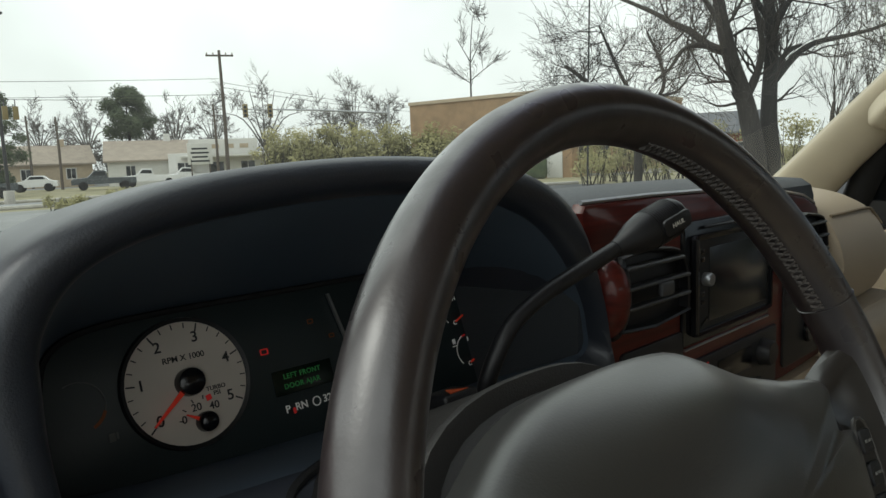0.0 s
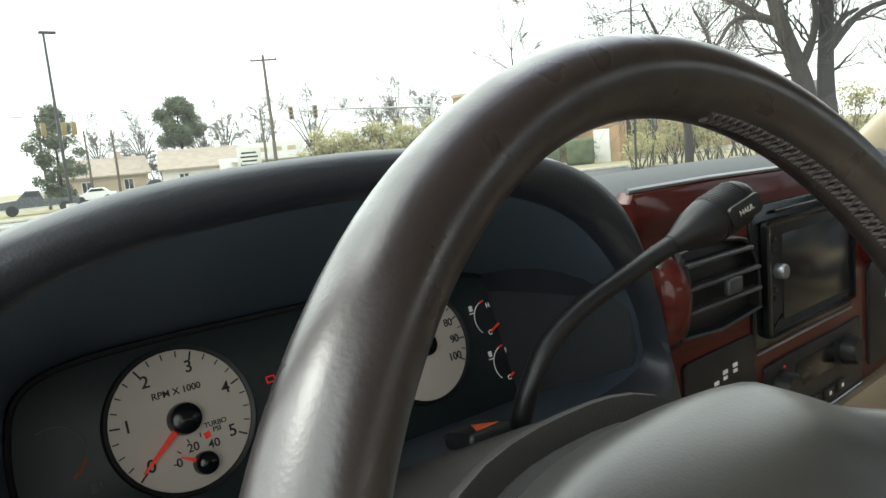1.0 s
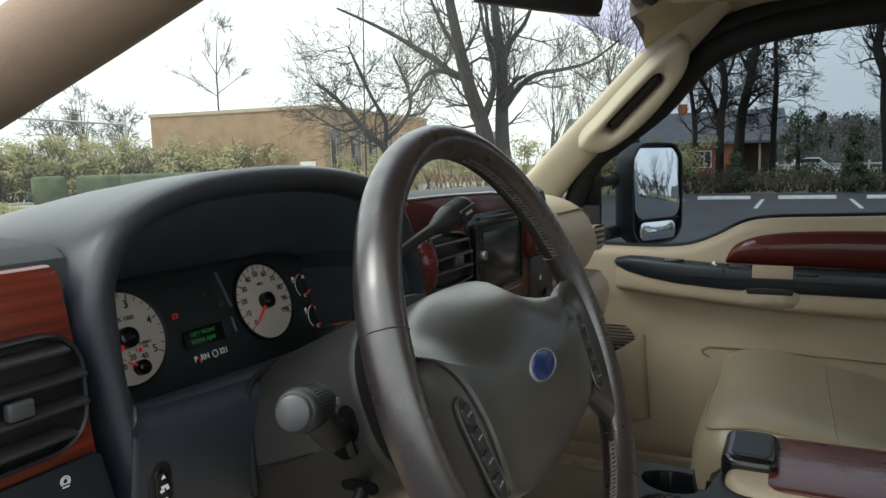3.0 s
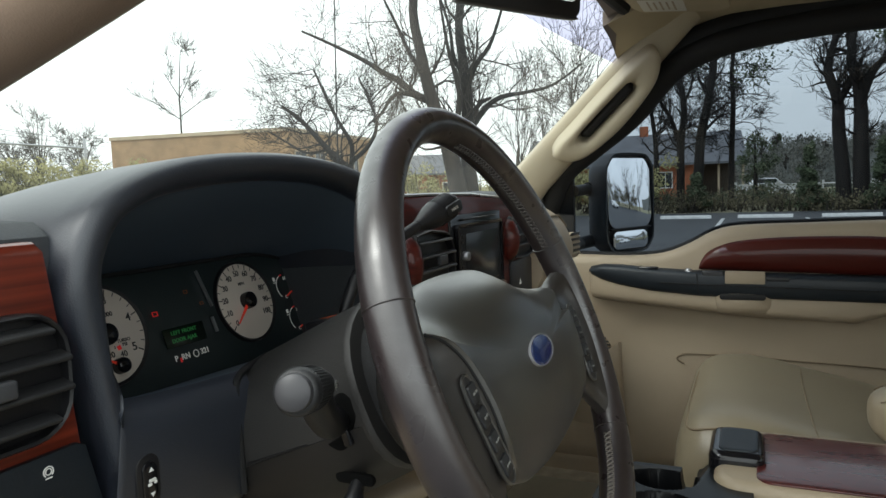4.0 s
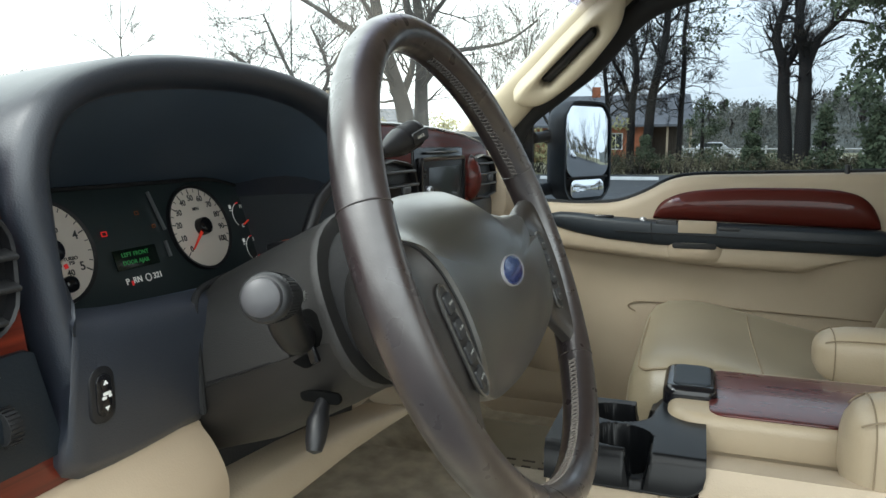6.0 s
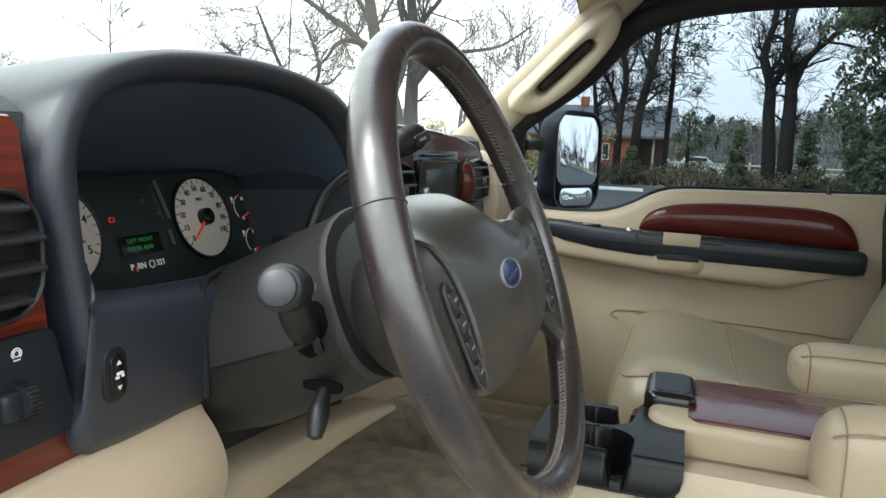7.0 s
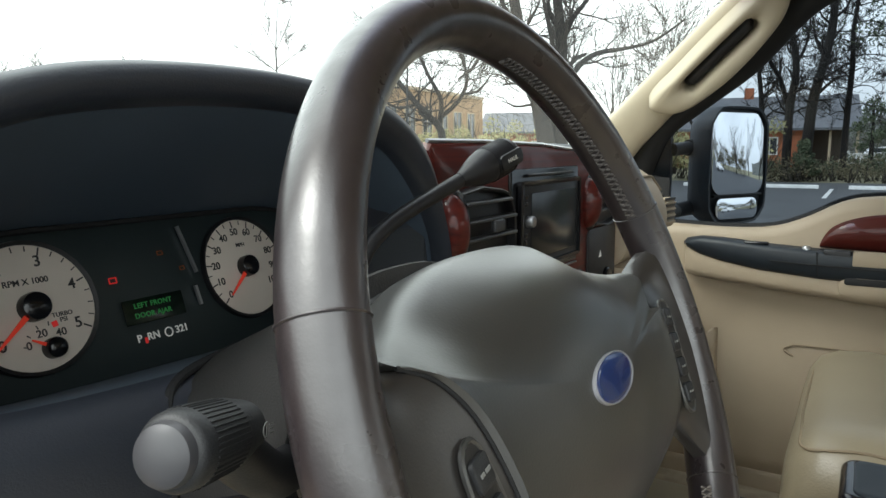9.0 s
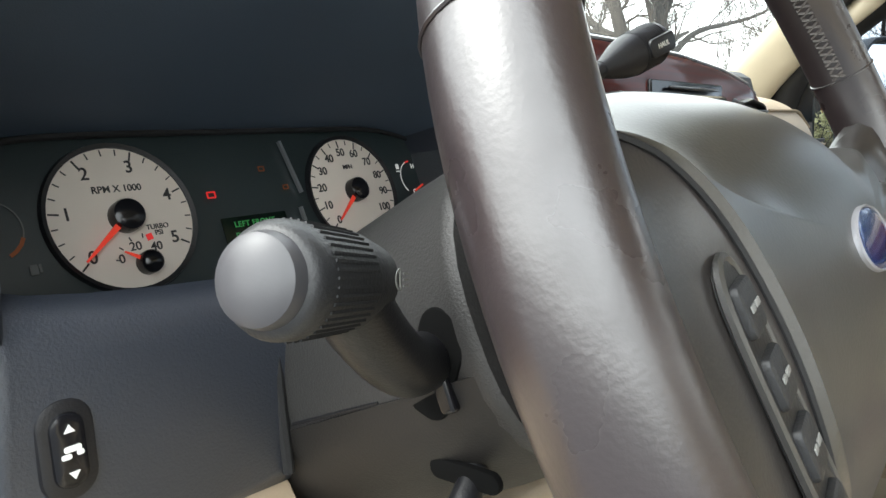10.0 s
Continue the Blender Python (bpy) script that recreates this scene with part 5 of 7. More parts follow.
slot_o = []
for v in shell_o:
    c = Vector((min(max(v.x, 0.012), SL - 0.012), 0, 0))
    slot_o.append(c + (v - c).normalized() * 0.0165)
rings = []
for f, w in ((1.0, -0.045), (1.0, -0.004), (0.985, 0.004), (0.94, 0.010), (0.86, 0.0135)):
    rings.append([on_handle(*(hc + (v - hc) * f).xy, w) for v in shell_o])
for f, w in ((0.45, 0.013), (0.2, 0.012), (0.06, 0.008), (0.0, 0.001), (0.0, -0.028)):
    rings.append([on_handle(*(q + (v - q) * f).xy, w) for v, q in zip(shell_o, slot_o)])
part("grip", loft(rings), PILLAR, gh, "", 60)
# black filler: the slot's depth shade is put in as colour
part("finger_hollow", tube([on_handle(u, 0.0, -0.020) for u in (0.002, 0.012, SL / 2, SL - 0.012, SL - 0.002)], [0.006, 0.0155, 0.0160, 0.0155, 0.006], 12, flat=0.9), BLACK, gh, "black filler for the shade in the slot behind the grip")

# beige side rail between the headliner and the door frame
rail = []
for y, z in ((0.10, 1.845), (0.05, 1.865), (-0.011, 1.888), (-0.064, 1.916), (-0.144, 1.926), (-0.306, 1.921), (-0.62, 1.915), (-1.4, 1.90), (-2.17, 1.80)):
    rail.append([Vector((x, y, z + dz)) for x, dz in ((1.185, -0.012), (1.150, -0.004), (1.110, 0.012), (1.05, 0.030), (0.98, 0.040), (0.98, 0.07), (1.15, 0.06), (1.20, 0.03))])
tagged(part("trim_roof_rail", loft(rail), HEADLINER, None), "beige roof side rail above the passenger door", "trim", kind="structure")

# ---- side mirror ----
mir = thing("side_mirror", "large black towing mirror on the passenger side", "mirror")
MM = pose(1.444, 0.125, 1.497, 90, 0, -25)    # local x, y across the glass, z out of it
shell = []
for w, s in ((-0.066, 0.58), (-0.062, 0.76), (-0.050, 0.90), (-0.032, 0.97), (-0.012, 1.0), (0.010, 1.0), (0.015, 0.985), (0.014, 0.94), (0.002, 0.93)):
    shell.append([MM @ Vector((v.x * s, v.y * (0.25 + 0.75 * s), w)) for v in smooth([(p.x, p.y, 0) for p in rrect(0.226, 0.274, 0.060, -0.014, 0.005, 3)], 2)])
part("shell", loft(shell), MIRROR_SHELL, mir, "black plastic mirror shell")
part("main_glass", plate(rrect(0.194, 0.188, 0.034, -0.018, 0.033), 0.002, 0.0005, MM @ Matrix.Translation((0, 0, 0.0125)) @ pose(0, 0, 0, -2.5, -1, 0)), MIRROR, mir, "flat mirror glass")
part("lower_glass", plate(rrect(0.146, 0.048, 0.020, -0.022, -0.094), 0.002, 0.0005, MM @ Matrix.Translation((0, 0, 0.0135)) @ pose(0, 0, 0, -3, -4, 0), dome=0.004), MIRROR, mir, "small curved wide-angle mirror")
part("divider", block(0.186, 0.006, 0.009, 0.002, MM @ pose(-0.017, -0.0635, 0.010, 0) @ pose(0, 0, 0, 0)), RUBBER, mir)
for z, r in ((1.545, 0.015), (1.405, 0.018)):
    part("mirror_arm", tube([(1.31, 0.245, z - 0.005), (1.36, 0.215, z), (1.45, 0.165, z + 0.003)], r, 12), MIRROR_SHELL, mir, "black mirror arm")
part("arm_collar", tube([(1.352, 0.219, 1.544), (1.366, 0.213, 1.545)], 0.019, 14), BLACK, mir)

# ---- rear-view mirror and visor ----
rvm = thing("rear_view_mirror", "black rear-view mirror under the headliner", "mirror")
RM = pose(0.462, 0.117, 1.844, 90, 0, -30)
part("housing", loft([[RM @ Vector((v.x * s, v.y * s, w)) for v in smooth([(p.x, p.y, 0) for p in rrect(0.245, 0.068, 0.022, 0, 0, 3)], 2)] for w, s in ((-0.035, 0.5), (-0.028, 0.8), (-0.010, 0.98), (0.003, 1.0), (0.006, 0.96))]), BLACK, rvm)
part("glass", plate(rrect(0.226, 0.040, 0.014, 0, 0.010), 0.002, 0.0006, RM @ Matrix.Translation((0, 0, 0.0055))), MIRROR, rvm)
part("stem", tube([RM @ Vector((0, 0.01, -0.03)), RM @ Vector((0, 0.03, -0.06)), Vector((0.45, 0.20, 1.90))], [0.010, 0.009, 0.013], 12), BLACK, rvm)
visor = thing("sun_visor", "beige sun visor with a warning label", "sun visor")
VM = pose(0.80, -0.055, 1.918, 6, 0, 0)
part("visor_body", plate(rrect(0.44, 0.19, 0.035), 0.016, 0.007, VM @ pose(0, 0, 0, 180)), HEADLINER, visor)
vl = part("visor_label", plate(rrect(0.10, 0.085, 0.004, 0.15, -0.03), 0.0006, 0.0002, VM @ Matrix.Translation((0, 0, -0.0165)) @ pose(0, 0, 0, 180)), LABEL, visor, "pale warning label with unreadable lines")
for i in range(5):
    part("text_line", plate(rrect(0.075 - 0.012 * (i % 2), 0.004, 0.001, 0.15, -0.055 + i * 0.012), 0.0003, 0.0001, VM @ Matrix.Translation((0, 0, -0.0172)) @ pose(0, 0, 0, 180)), BEIGE_DARK, vl)

# ---- passenger seat ----
seat = thing("passenger_seat", "beige leather passenger seat with folded-down armrest", "car seat")


def cushion(rows, per=4):
    """A padded form lofted along y; each row: y, then half-section points (x, z)."""
    return loft([[Vector((v.x, y, v.y)) for v in smooth([(a, b, 0) for a, b in sec], per)] for y, sec in rows])


def seat_sec(x0, x1, zt, zb, crown, r):
    w = x1 - x0
    return ((x0, (zt + zb) / 2), (x0 + r * 0.15, zt - r * 0.5), (x0 + r * 0.8, zt + 0.002), (x0 + w * 0.30, zt + crown * 0.35), (x0 + w * 0.5, zt + crown * 0.2), (x0 + w * 0.70, zt + crown * 0.35), (x1 - r * 0.8, zt + 0.002), (x1 - r * 0.15, zt - r * 0.5), (x1, (zt + zb) / 2), (x1 - r * 0.4, zb), (x0 + w * 0.5, zb), (x0 + r * 0.4, zb))


def make_seat_parts(x0, x1, y_front, zt, parent, z_base):
    rows = []
    for dy, dz, k in ((0.0, -0.06, 0.90), (-0.006, -0.035, 0.95), (-0.022, -0.012, 0.985), (-0.05, 0.0, 1.0), (-0.10, 0.005, 1.0), (-0.16, -0.003, 1.0), (-0.24, -0.022, 1.0), (-0.36, -0.048, 1.0), (-0.52, -0.070, 1.0)):
        c, h = (x0 + x1) / 2, (x1 - x0) / 2 * k
        rows.append((y_front + dy, seat_sec(c - h, c + h, zt + dz, z_base, 0.012, 0.07)))
    part("seat_cushion", cushion(rows), SEAT, parent)
    back = []
    for t in (0.0, 0.08, 0.2, 0.4, 0.6, 0.8, 0.93, 1.0):
        yb, zb = y_front - 0.50 - 0.24 * t, zt - 0.085 + 0.655 * t
        k = 1.0 - 0.10 * t - (0.12 if t > 0.95 else 0)
        c, h = (x0 + x1) / 2, (x1 - x0) / 2 * k
        back.append([Vector((v.x, yb + v.y, zb)) for v in smooth(((c - h, -0.04, 0), (c - h * 0.95, 0.035, 0), (c - h * 0.7, 0.065, 0), (c - h * 0.3, 0.045, 0), (c + h * 0.3, 0.045, 0), (c + h * 0.7, 0.065, 0), (c + h * 0.95, 0.035, 0), (c + h, -0.04, 0), (c + h * 0.7, -0.10, 0), (c - h * 0.7, -0.10, 0)), 4)])
    part("backrest", loft(back), SEAT, parent)
    part("seat_frame", block((x1 - x0) * 0.8, 0.42, z_base - 0.78 + 0.02, 0.02, pose((x0 + x1) / 2, y_front - 0.30, 0.78)), RUBBER, parent)


make_seat_parts(0.625, 1.185, -0.068, 1.165, seat, 0.98)
part("welt", tube(smooth([(1.12, -0.086, 1.1440), (1.0, -0.0825, 1.1465), (0.829, -0.0822, 1.1468), (0.72, -0.0870, 1.1545), (0.676, -0.0885, 1.1490), (0.659, -0.100, 1.1495), (0.6535, -0.120, 1.1545), (0.655, -0.17, 1.1595), (0.659, -0.25, 1.147), (0.663, -0.33, 1.129)], 4, False), 0.0022, 6), BEIGE_STITCH, seat, "stitched welt along the cushion's edge")
part("cross_seam", tube(smooth([(0.668, -0.286, 1.1462), (0.713, -0.2805, 1.1542), (0.803, -0.279, 1.1533), (0.90, -0.278, 1.1530), (1.0, -0.278, 1.1533), (1.09, -0.280, 1.1535), (1.14, -0.285, 1.147)], 3, False), 0.0018, 6), BEIGE_STITCH, seat, "seam across the cushion")


def arm_pad(x0, x1, y0, zt, zb, length, parent):
    rows = []
    c, zc = (x0 + x1) / 2, (zt + zb) / 2
    for d, k in ((-0.006, 0.20), (-0.004, 0.42), (0.0, 0.60), (0.008, 0.77), (0.020, 0.89), (0.042, 0.97), (0.07, 1.0), (length * 0.6, 1.0), (length, 0.9)):
        h, v = (x1 - x0) / 2 * k, (zt - zb) / 2 * k
        rows.append([Vector((c + q.x * h, y0 - d, zc + q.y * v)) for q in smooth(((-1, 0, 0), (-0.92, 0.62, 0), (-0.55, 0.93, 0), (0, 1.02, 0), (0.55, 0.93, 0), (0.92, 0.62, 0), (1, 0, 0), (0.9, -0.8, 0), (0.5, -1, 0), (-0.5, -1, 0), (-0.9, -0.8, 0)), 4)])
    a = part("armrest", loft(rows), ARM, parent, "padded beige leather armrest")
    keys = ((0.006, 0.75), (0.018, 0.9), (0.04, 0.98), (0.07, 1.0), (length * 0.35, 1.0), (length * 0.6, 1.0))
    for sx in (-1, 1):
        part("armrest_seam", tube(smooth([(c + sx * 0.90 * (x1 - x0) / 2 * k, y0 - d, zc + 0.80 * (zt - zb) / 2 * k) for d, k in keys], 3, False), 0.0012, 6), BEIGE_STITCH, a)
    ring = smooth(((-1, 0, 0), (-0.92, 0.62, 0), (-0.55, 0.93, 0), (0, 1.02, 0), (0.55, 0.93, 0), (0.92, 0.62, 0), (1, 0, 0), (0.9, -0.8, 0), (0.5, -1, 0), (-0.5, -1, 0), (-0.9, -0.8, 0)), 4)
    part("end_seam", tube([Vector((c + q.x * (x1 - x0) / 2 * 0.9, y0 - 0.018, zc + q.y * (zt - zb) / 2 * 0.9)) for q in ring], 0.0010, 6, closed=True), BEIGE_STITCH, a)
    return a


arm_pad(0.600, 0.700, -0.352, 1.248, 1.165, 0.34, seat)

dseat = thing("driver_seat", "beige leather driver seat with folded-down armrest", "car seat")
make_seat_parts(-0.235, 0.20, -0.150, 1.005, dseat, 0.88)
arm_pad(0.230, 0.335, -0.330, 1.270, 1.140, 0.36, dseat)

# ---- centre console ----
con = thing("centre_console", "beige centre console with a padded wood-topped lid", "console")
part("console_body", loft([[Vector((x, y, z)) for x, z in ((0.236, 0.93), (0.220, 1.05), (0.220, 1.14), (0.223, 1.172), (0.232, 1.184), (0.26, 1.182), (0.335, 1.156), (0.53, 1.155), (0.61, 1.138), (0.63, 1.11), (0.635, 0.93))] for y in (-0.84, -0.5, -0.25, -0.186)]), BEIGE, con, "beige console sides")
part("console_front", loft([[Vector((x, y, z)) for x, z in ((0.236, 0.93), (0.222, 1.02), (0.2215, 1.12), (0.224, 1.148), (0.228, 1.149), (0.236, 1.125), (0.40, 1.125), (0.412, 1.06), (0.52, 1.05), (0.60, 1.04), (0.61, 1.02), (0.61, 0.93))] for y in (-0.186, -0.1, -0.03, -0.022)]), BEIGE, con, "beige console front")
part("console_joint", tube([(0.2195, -0.146, 1.150), (0.2195, -0.147, 1.10), (0.2195, -0.150, 1.04)], 0.0012, 6), BEIGE_STITCH, con)
# black cup holder unit: two wells, a notch in the driver's side and a raised block behind
cupm = thing("cup_holder", "black moulded double cup holder on the console", "cup holder")


def ramp(v, a, b):
    t = min(1, max(0, (v - a) / (b - a)))
    return t * t * (3 - 2 * t)


def cup_z(x, y):
    """Height of the moulding over the plan."""
    z = 1.196 - 0.010 * ramp(x, 0.33, 0.40) + 0.010 * ramp(-y, 0.128, 0.142) - 0.006 * ramp(-y, 0.180, 0.192)
    for cx, cy, rx, ry in ((0.3435, -0.090, 0.039, 0.038), (0.2630, -0.098, 0.031, 0.036)):
        e = math.sqrt(((x - cx) / rx) ** 2 + ((y - cy) / ry) ** 2)
        z -= 0.060 * ramp(1.06 - e, 0.0, 0.13) * (1 if e < 1.06 else 0)
    notch = ramp(0.2640 - x, 0.0, 0.01) * (1 - ramp(abs(y + 0.121), 0.007, 0.014))
    notch2 = ramp(x - 0.36, 0.0, 0.01) * (1 - ramp(abs(y + 0.116), 0.006, 0.012))
    z = min(z, 1.196 - 0.033 * notch)
    z = min(z, 1.196 - 0.036 * notch2)
    return z - 0.010 * ramp(0.2255 - x, 0, 0.007) - 0.010 * ramp(x - 0.403, 0, 0.008)


def cup_bottom(y):
    d = max(0.0, -y - 0.166)
    return 1.152 + (0.026 - math.sqrt(max(0.0, 0.026 ** 2 - min(d, 0.026) ** 2)))


GX, GY = 88, 80
gxs = [0.2180 + 0.193 * i / GX for i in range(GX + 1)]
gys = [-0.192 + 0.172 * j / GY for j in range(GY + 1)]
bm = bmesh.new()
gv = [[bm.verts.new((x, y, cup_z(x, y))) for y in gys] for x in gxs]
for i in range(GX):
    for j in range(GY):
        bm.faces.new((gv[i][j], gv[i + 1][j], gv[i + 1][j + 1], gv[i][j + 1]))
edge = [gv[i][0] for i in range(GX)] + [gv[GX][j] for j in range(GY)] + [gv[i][GY] for i in range(GX, 0, -1)] + [gv[0][j] for j in range(GY, 0, -1)]
foot = [bm.verts.new((v.co.x, v.co.y, min(cup_bottom(v.co.y) if v.co.x < 0.3 else 1.152, v.co.z - 0.002))) for v in edge]
for k in range(len(edge)):
    bm.faces.new((edge[k], edge[k - 1], foot[k - 1], foot[k]))
part("moulding", bm, CUP_BLACK, cupm, "", 60)
part("lower_lip", tube([Vector((0.2185, y, cup_bottom(y) + 0.001)) for y in [-0.025 - 0.0041 * k for k in range(41)]], 0.0014, 6), RUBBER, cupm)
# lid with wood inlay and latch
lid_o = rrect(0.200, 0.62, 0.035, 0.425, -0.456, 6)
lid = part("lid", plate(lid_o, 0.042, 0.014, Matrix.Translation((0, 0, 1.164)), 4), ARM, con, "beige padded console lid")
# darker filler in place of the contact shadow under the lid
part("lid_gap", plate(inset(lid_o, 0.006), 0.014, 0.001, Matrix.Translation((0, 0, 1.1515))), BEIGE_DARK, lid)
part("wood_inlay", plate(rrect(0.172, 0.56, 0.018, 0.419, -0.475, 5), 0.0025, 0.0012, Matrix.Translation((0, 0, 1.2052))), WOOD_DARK, lid, "glossy dark red wood inlay")
lt = part("latch", plate(rrect(0.108, 0.066, 0.016, 0.432, -0.172, 5), 0.048, 0.010, Matrix.Translation((0, 0, 1.172)), 4), GLOSS_BLACK, lid, "black lid latch")
part("latch_pad", plate(rrect(0.086, 0.046, 0.012, 0.432, -0.174, 5), 0.003, 0.0015, Matrix.Translation((0, 0, 1.219)), dome=-0.001), NAVY, lt)

# floor mat with its printed lines
mat_ = tagged(part("floor_mat", plate(rrect(0.42, 0.55, 0.05, 0.0, 0.22), 0.012, 0.005, Matrix.Translation((0, 0, 0.781))), MAT_PLASTIC, None), "translucent tan plastic floor mat in the driver's footwell", "floor mat")
pmat = tagged(part("floor_mat", plate(rrect(0.46, 0.50, 0.05, 0.98, 0.20), 0.012, 0.005, Matrix.Translation((0, 0, 0.781))), MAT_PLASTIC, None), "translucent tan plastic floor mat in the passenger footwell", "floor mat")
for i in range(3):
    for k in range(5):
        part("text_bar", plate(rrect(0.008, 0.030 - 0.008 * ((i + k) % 2), 0.002, 0.93 + i * 0.030, 0.09 + k * 0.042), 0.001, 0.0004, Matrix.Translation((0, 0, 0.793))), STITCH, pmat, "dark printed word too worn to read")
for i in range(3):
    part("text_bar", plate(rrect(0.16 - 0.03 * i, 0.010, 0.002, 0.03, 0.12 + i * 0.03), 0.001, 0.0004, Matrix.Translation((0, 0, 0.793))), BLACK, mat_, "dark printed line")

# ---- outside of the truck ----
hood = tagged(part("bonnet", loft([[Vector((CX + u * 0.86, y + 0.12 * (1 - u * u), z - 0.03 * u * u)) for u in xs] for y, z in ((0.50, 1.40), (0.62, 1.435), (1.0, 1.43), (1.5, 1.40), (1.75, 1.36), (1.82, 1.25), (1.84, 0.9))], caps=False, closed=False), PAINT, None), "pale painted bonnet of the truck", "bonnet", kind="structure")
for sx, nm in ((-1, "wall_wing"), (1, "wall_wing")):
    rows = [[Vector((CX + sx * (0.80 + dx), y, z)) for dx, z in ((0.0, zt), (0.055, zt - 0.012), (0.085, zt - 0.06), (0.095, zt - 0.30), (0.09, 0.62), (0.0, 0.62))] for y, zt in ((0.46, 1.375), (0.62, 1.392), (1.0, 1.39), (1.5, 1.36), (1.73, 1.315), (1.80, 1.18), (1.815, 1.0))]
    tagged(part(nm, loft(rows), PAINT, None), "pale painted front wing of the truck", "wing", kind="structure")
tagged(part("wall_nose", block(1.62, 0.08, 0.72, 0.03, pose(CX, 1.86, 0.60)), PAINT, None), "pale painted nose of the truck", "wall", kind="structure")
tagged(part("wall_underbody", block(1.60, 3.9, 0.14, 0.03, pose(CX, -0.25, 0.57)), RUBBER, None), "dark underbody below the cab floor", "wall", kind="structure")
tagged(part("wall_driver_sill", block(0.08, 2.7, 0.14, 0.02, pose(-0.40, -0.86, 0.64)), PAINT, None), "pale painted sill below the open driver door", "wall", kind="structure")
for wx in (-0.22, 1.20):
    for wy in (1.22, -2.0):
        tw = thing("road_wheel", "black tyre on a steel wheel under the truck", "wheel", "road wheels")
        wm = pose(wx, wy, 0.38, 0, 90, 0)
        part("tyre", lathe([(0.22, -0.12), (0.35, -0.125), (0.385, -0.09), (0.385, 0.09), (0.35, 0.125), (0.22, 0.12)], wm, 28), RUBBER, tw)
        part("rim", lathe([(0.225, -0.10), (0.20, -0.08), (0.06, -0.06), (0.06, 0.06), (0.20, 0.08), (0.225, 0.10)], wm, 24), GREY_METAL, tw)
for x0, x1, y1 in ((0.0, 0.66, 0.68), (0.72, 1.14, 0.60)):
    wp = thing("wiper", "black wiper arm and blade resting below the windscreen", "wiper")
    part("arm", tube([(x0, 0.66, 1.475), ((x0 + x1) / 2, y1, 1.492), (x1, y1 - 0.05, 1.505)], [0.010, 0.007, 0.005], 8), RUBBER, wp)
    part("blade", tube([((x0 + x1) / 2 - 0.12, y1 + 0.0, 1.495), (x1 + 0.08, y1 - 0.07, 1.507)], 0.006, 6), RUBBER, wp)
ant = thing("radio_antenna", "thin black mast antenna on the front wing", "antenna")
part("mast", tube([(1.31, 0.98, 1.36), (1.31, 0.97, 1.8), (1.31, 0.955, 2.25)], [0.003, 0.0025, 0.0018], 6), RUBBER, ant)
part("base", lathe([(0.02, 0), (0.018, 0.012), (0.007, 0.03), (0.004, 0.05)], pose(1.31, 0.98, 1.335)), RUBBER, ant)

# ================= outside =================
ASPHALT = material("asphalt", (0.062, 0.066, 0.072), 0.75, var=0.35, scale=0.35, bump=0.5, bscale=60)
ROAD = material("road_asphalt", (0.23, 0.235, 0.235), 0.8, var=0.25, scale=0.4, bump=0.4, bscale=50)
GRASS = material("winter_grass", (0.30, 0.27, 0.17), 0.95, var=0.4, scale=0.5, bump=0.9, bscale=20, second=(0.17, 0.16, 0.085))
CONCRETE = material("concrete", (0.42, 0.40, 0.36), 0.9, var=0.25, scale=2, bump=0.4, bscale=60)
WHITE_PAINT = material("white_paint", (0.72, 0.72, 0.70), 0.8, var=0.25, scale=6, bump=0.3, bscale=80)
BRICK_TAN = material("tan_brick", (0.34, 0.225, 0.13), 0.9, var=0.25, scale=1.2, bump=0.5, bscale=14)
BRICK_RED = material("red_brick", (0.36, 0.125, 0.062), 0.9, var=0.3, scale=1.5, bump=0.5, bscale=16)
ROOF_GREY = material("grey_shingles", (0.13, 0.135, 0.15), 0.9, var=0.25, scale=1.5, bump=0.5, bscale=12)
ROOF_TAN = material("tan_shingles", (0.33, 0.28, 0.23), 0.9, var=0.2, scale=1.5, bump=0.5, bscale=12)
WALL_WHITE = material("white_wall", (0.62, 0.61, 0.58), 0.8, var=0.12, scale=0.8, bump=0.2, bscale=20)
TRIM_TAN = material("tan_trim", (0.42, 0.34, 0.24), 0.7, var=0.15, scale=2, bump=0.1)
DARK_PANE = material("dark_window_pane", (0.03, 0.035, 0.04), 0.12, var=0.3, scale=1, bump=0.0)
BARK = material("bark", (0.040, 0.034, 0.029), 0.95, var=0.4, scale=3, bump=1.0, bscale=25, stretch=(3, 3, 0.6))
BARK_DARK = material("dark_bark", (0.022, 0.019, 0.017), 0.95, var=0.4, scale=3, bump=1.0, bscale=25, stretch=(3, 3, 0.6))
TWIG = material("twigs", (0.044, 0.037, 0.031), 0.95, var=0.3, scale=1.5, bump=0.0)
# paler than TWIG: the haze of distance is put into the colour
TWIG_HAZE = material("hazed_far_twigs", (0.105, 0.096, 0.086), 0.95, var=0.3, scale=0.4, bump=0.0)
LEAF_GREEN = material("evergreen_leaves", (0.10, 0.125, 0.065), 0.8, var=0.5, scale=1.2, bump=0.0, second=(0.045, 0.062, 0.032))
LEAF_OLIVE = material("olive_scrub_leaves", (0.37, 0.345, 0.17), 0.9, var=0.4, scale=0.5, bump=0.0, second=(0.23, 0.215, 0.09))
LEAF_DRY = material("dry_leaves", (0.16, 0.14, 0.08), 0.9, var=0.5, scale=1.0, bump=0.0)
# slope and woodland are greyed and lightened to carry the haze themselves
HILL = material("hazed_slope_wood", (0.125, 0.132, 0.122), 0.95, var=0.35, scale=0.35, bump=0.8, bscale=3, second=(0.075, 0.08, 0.068))
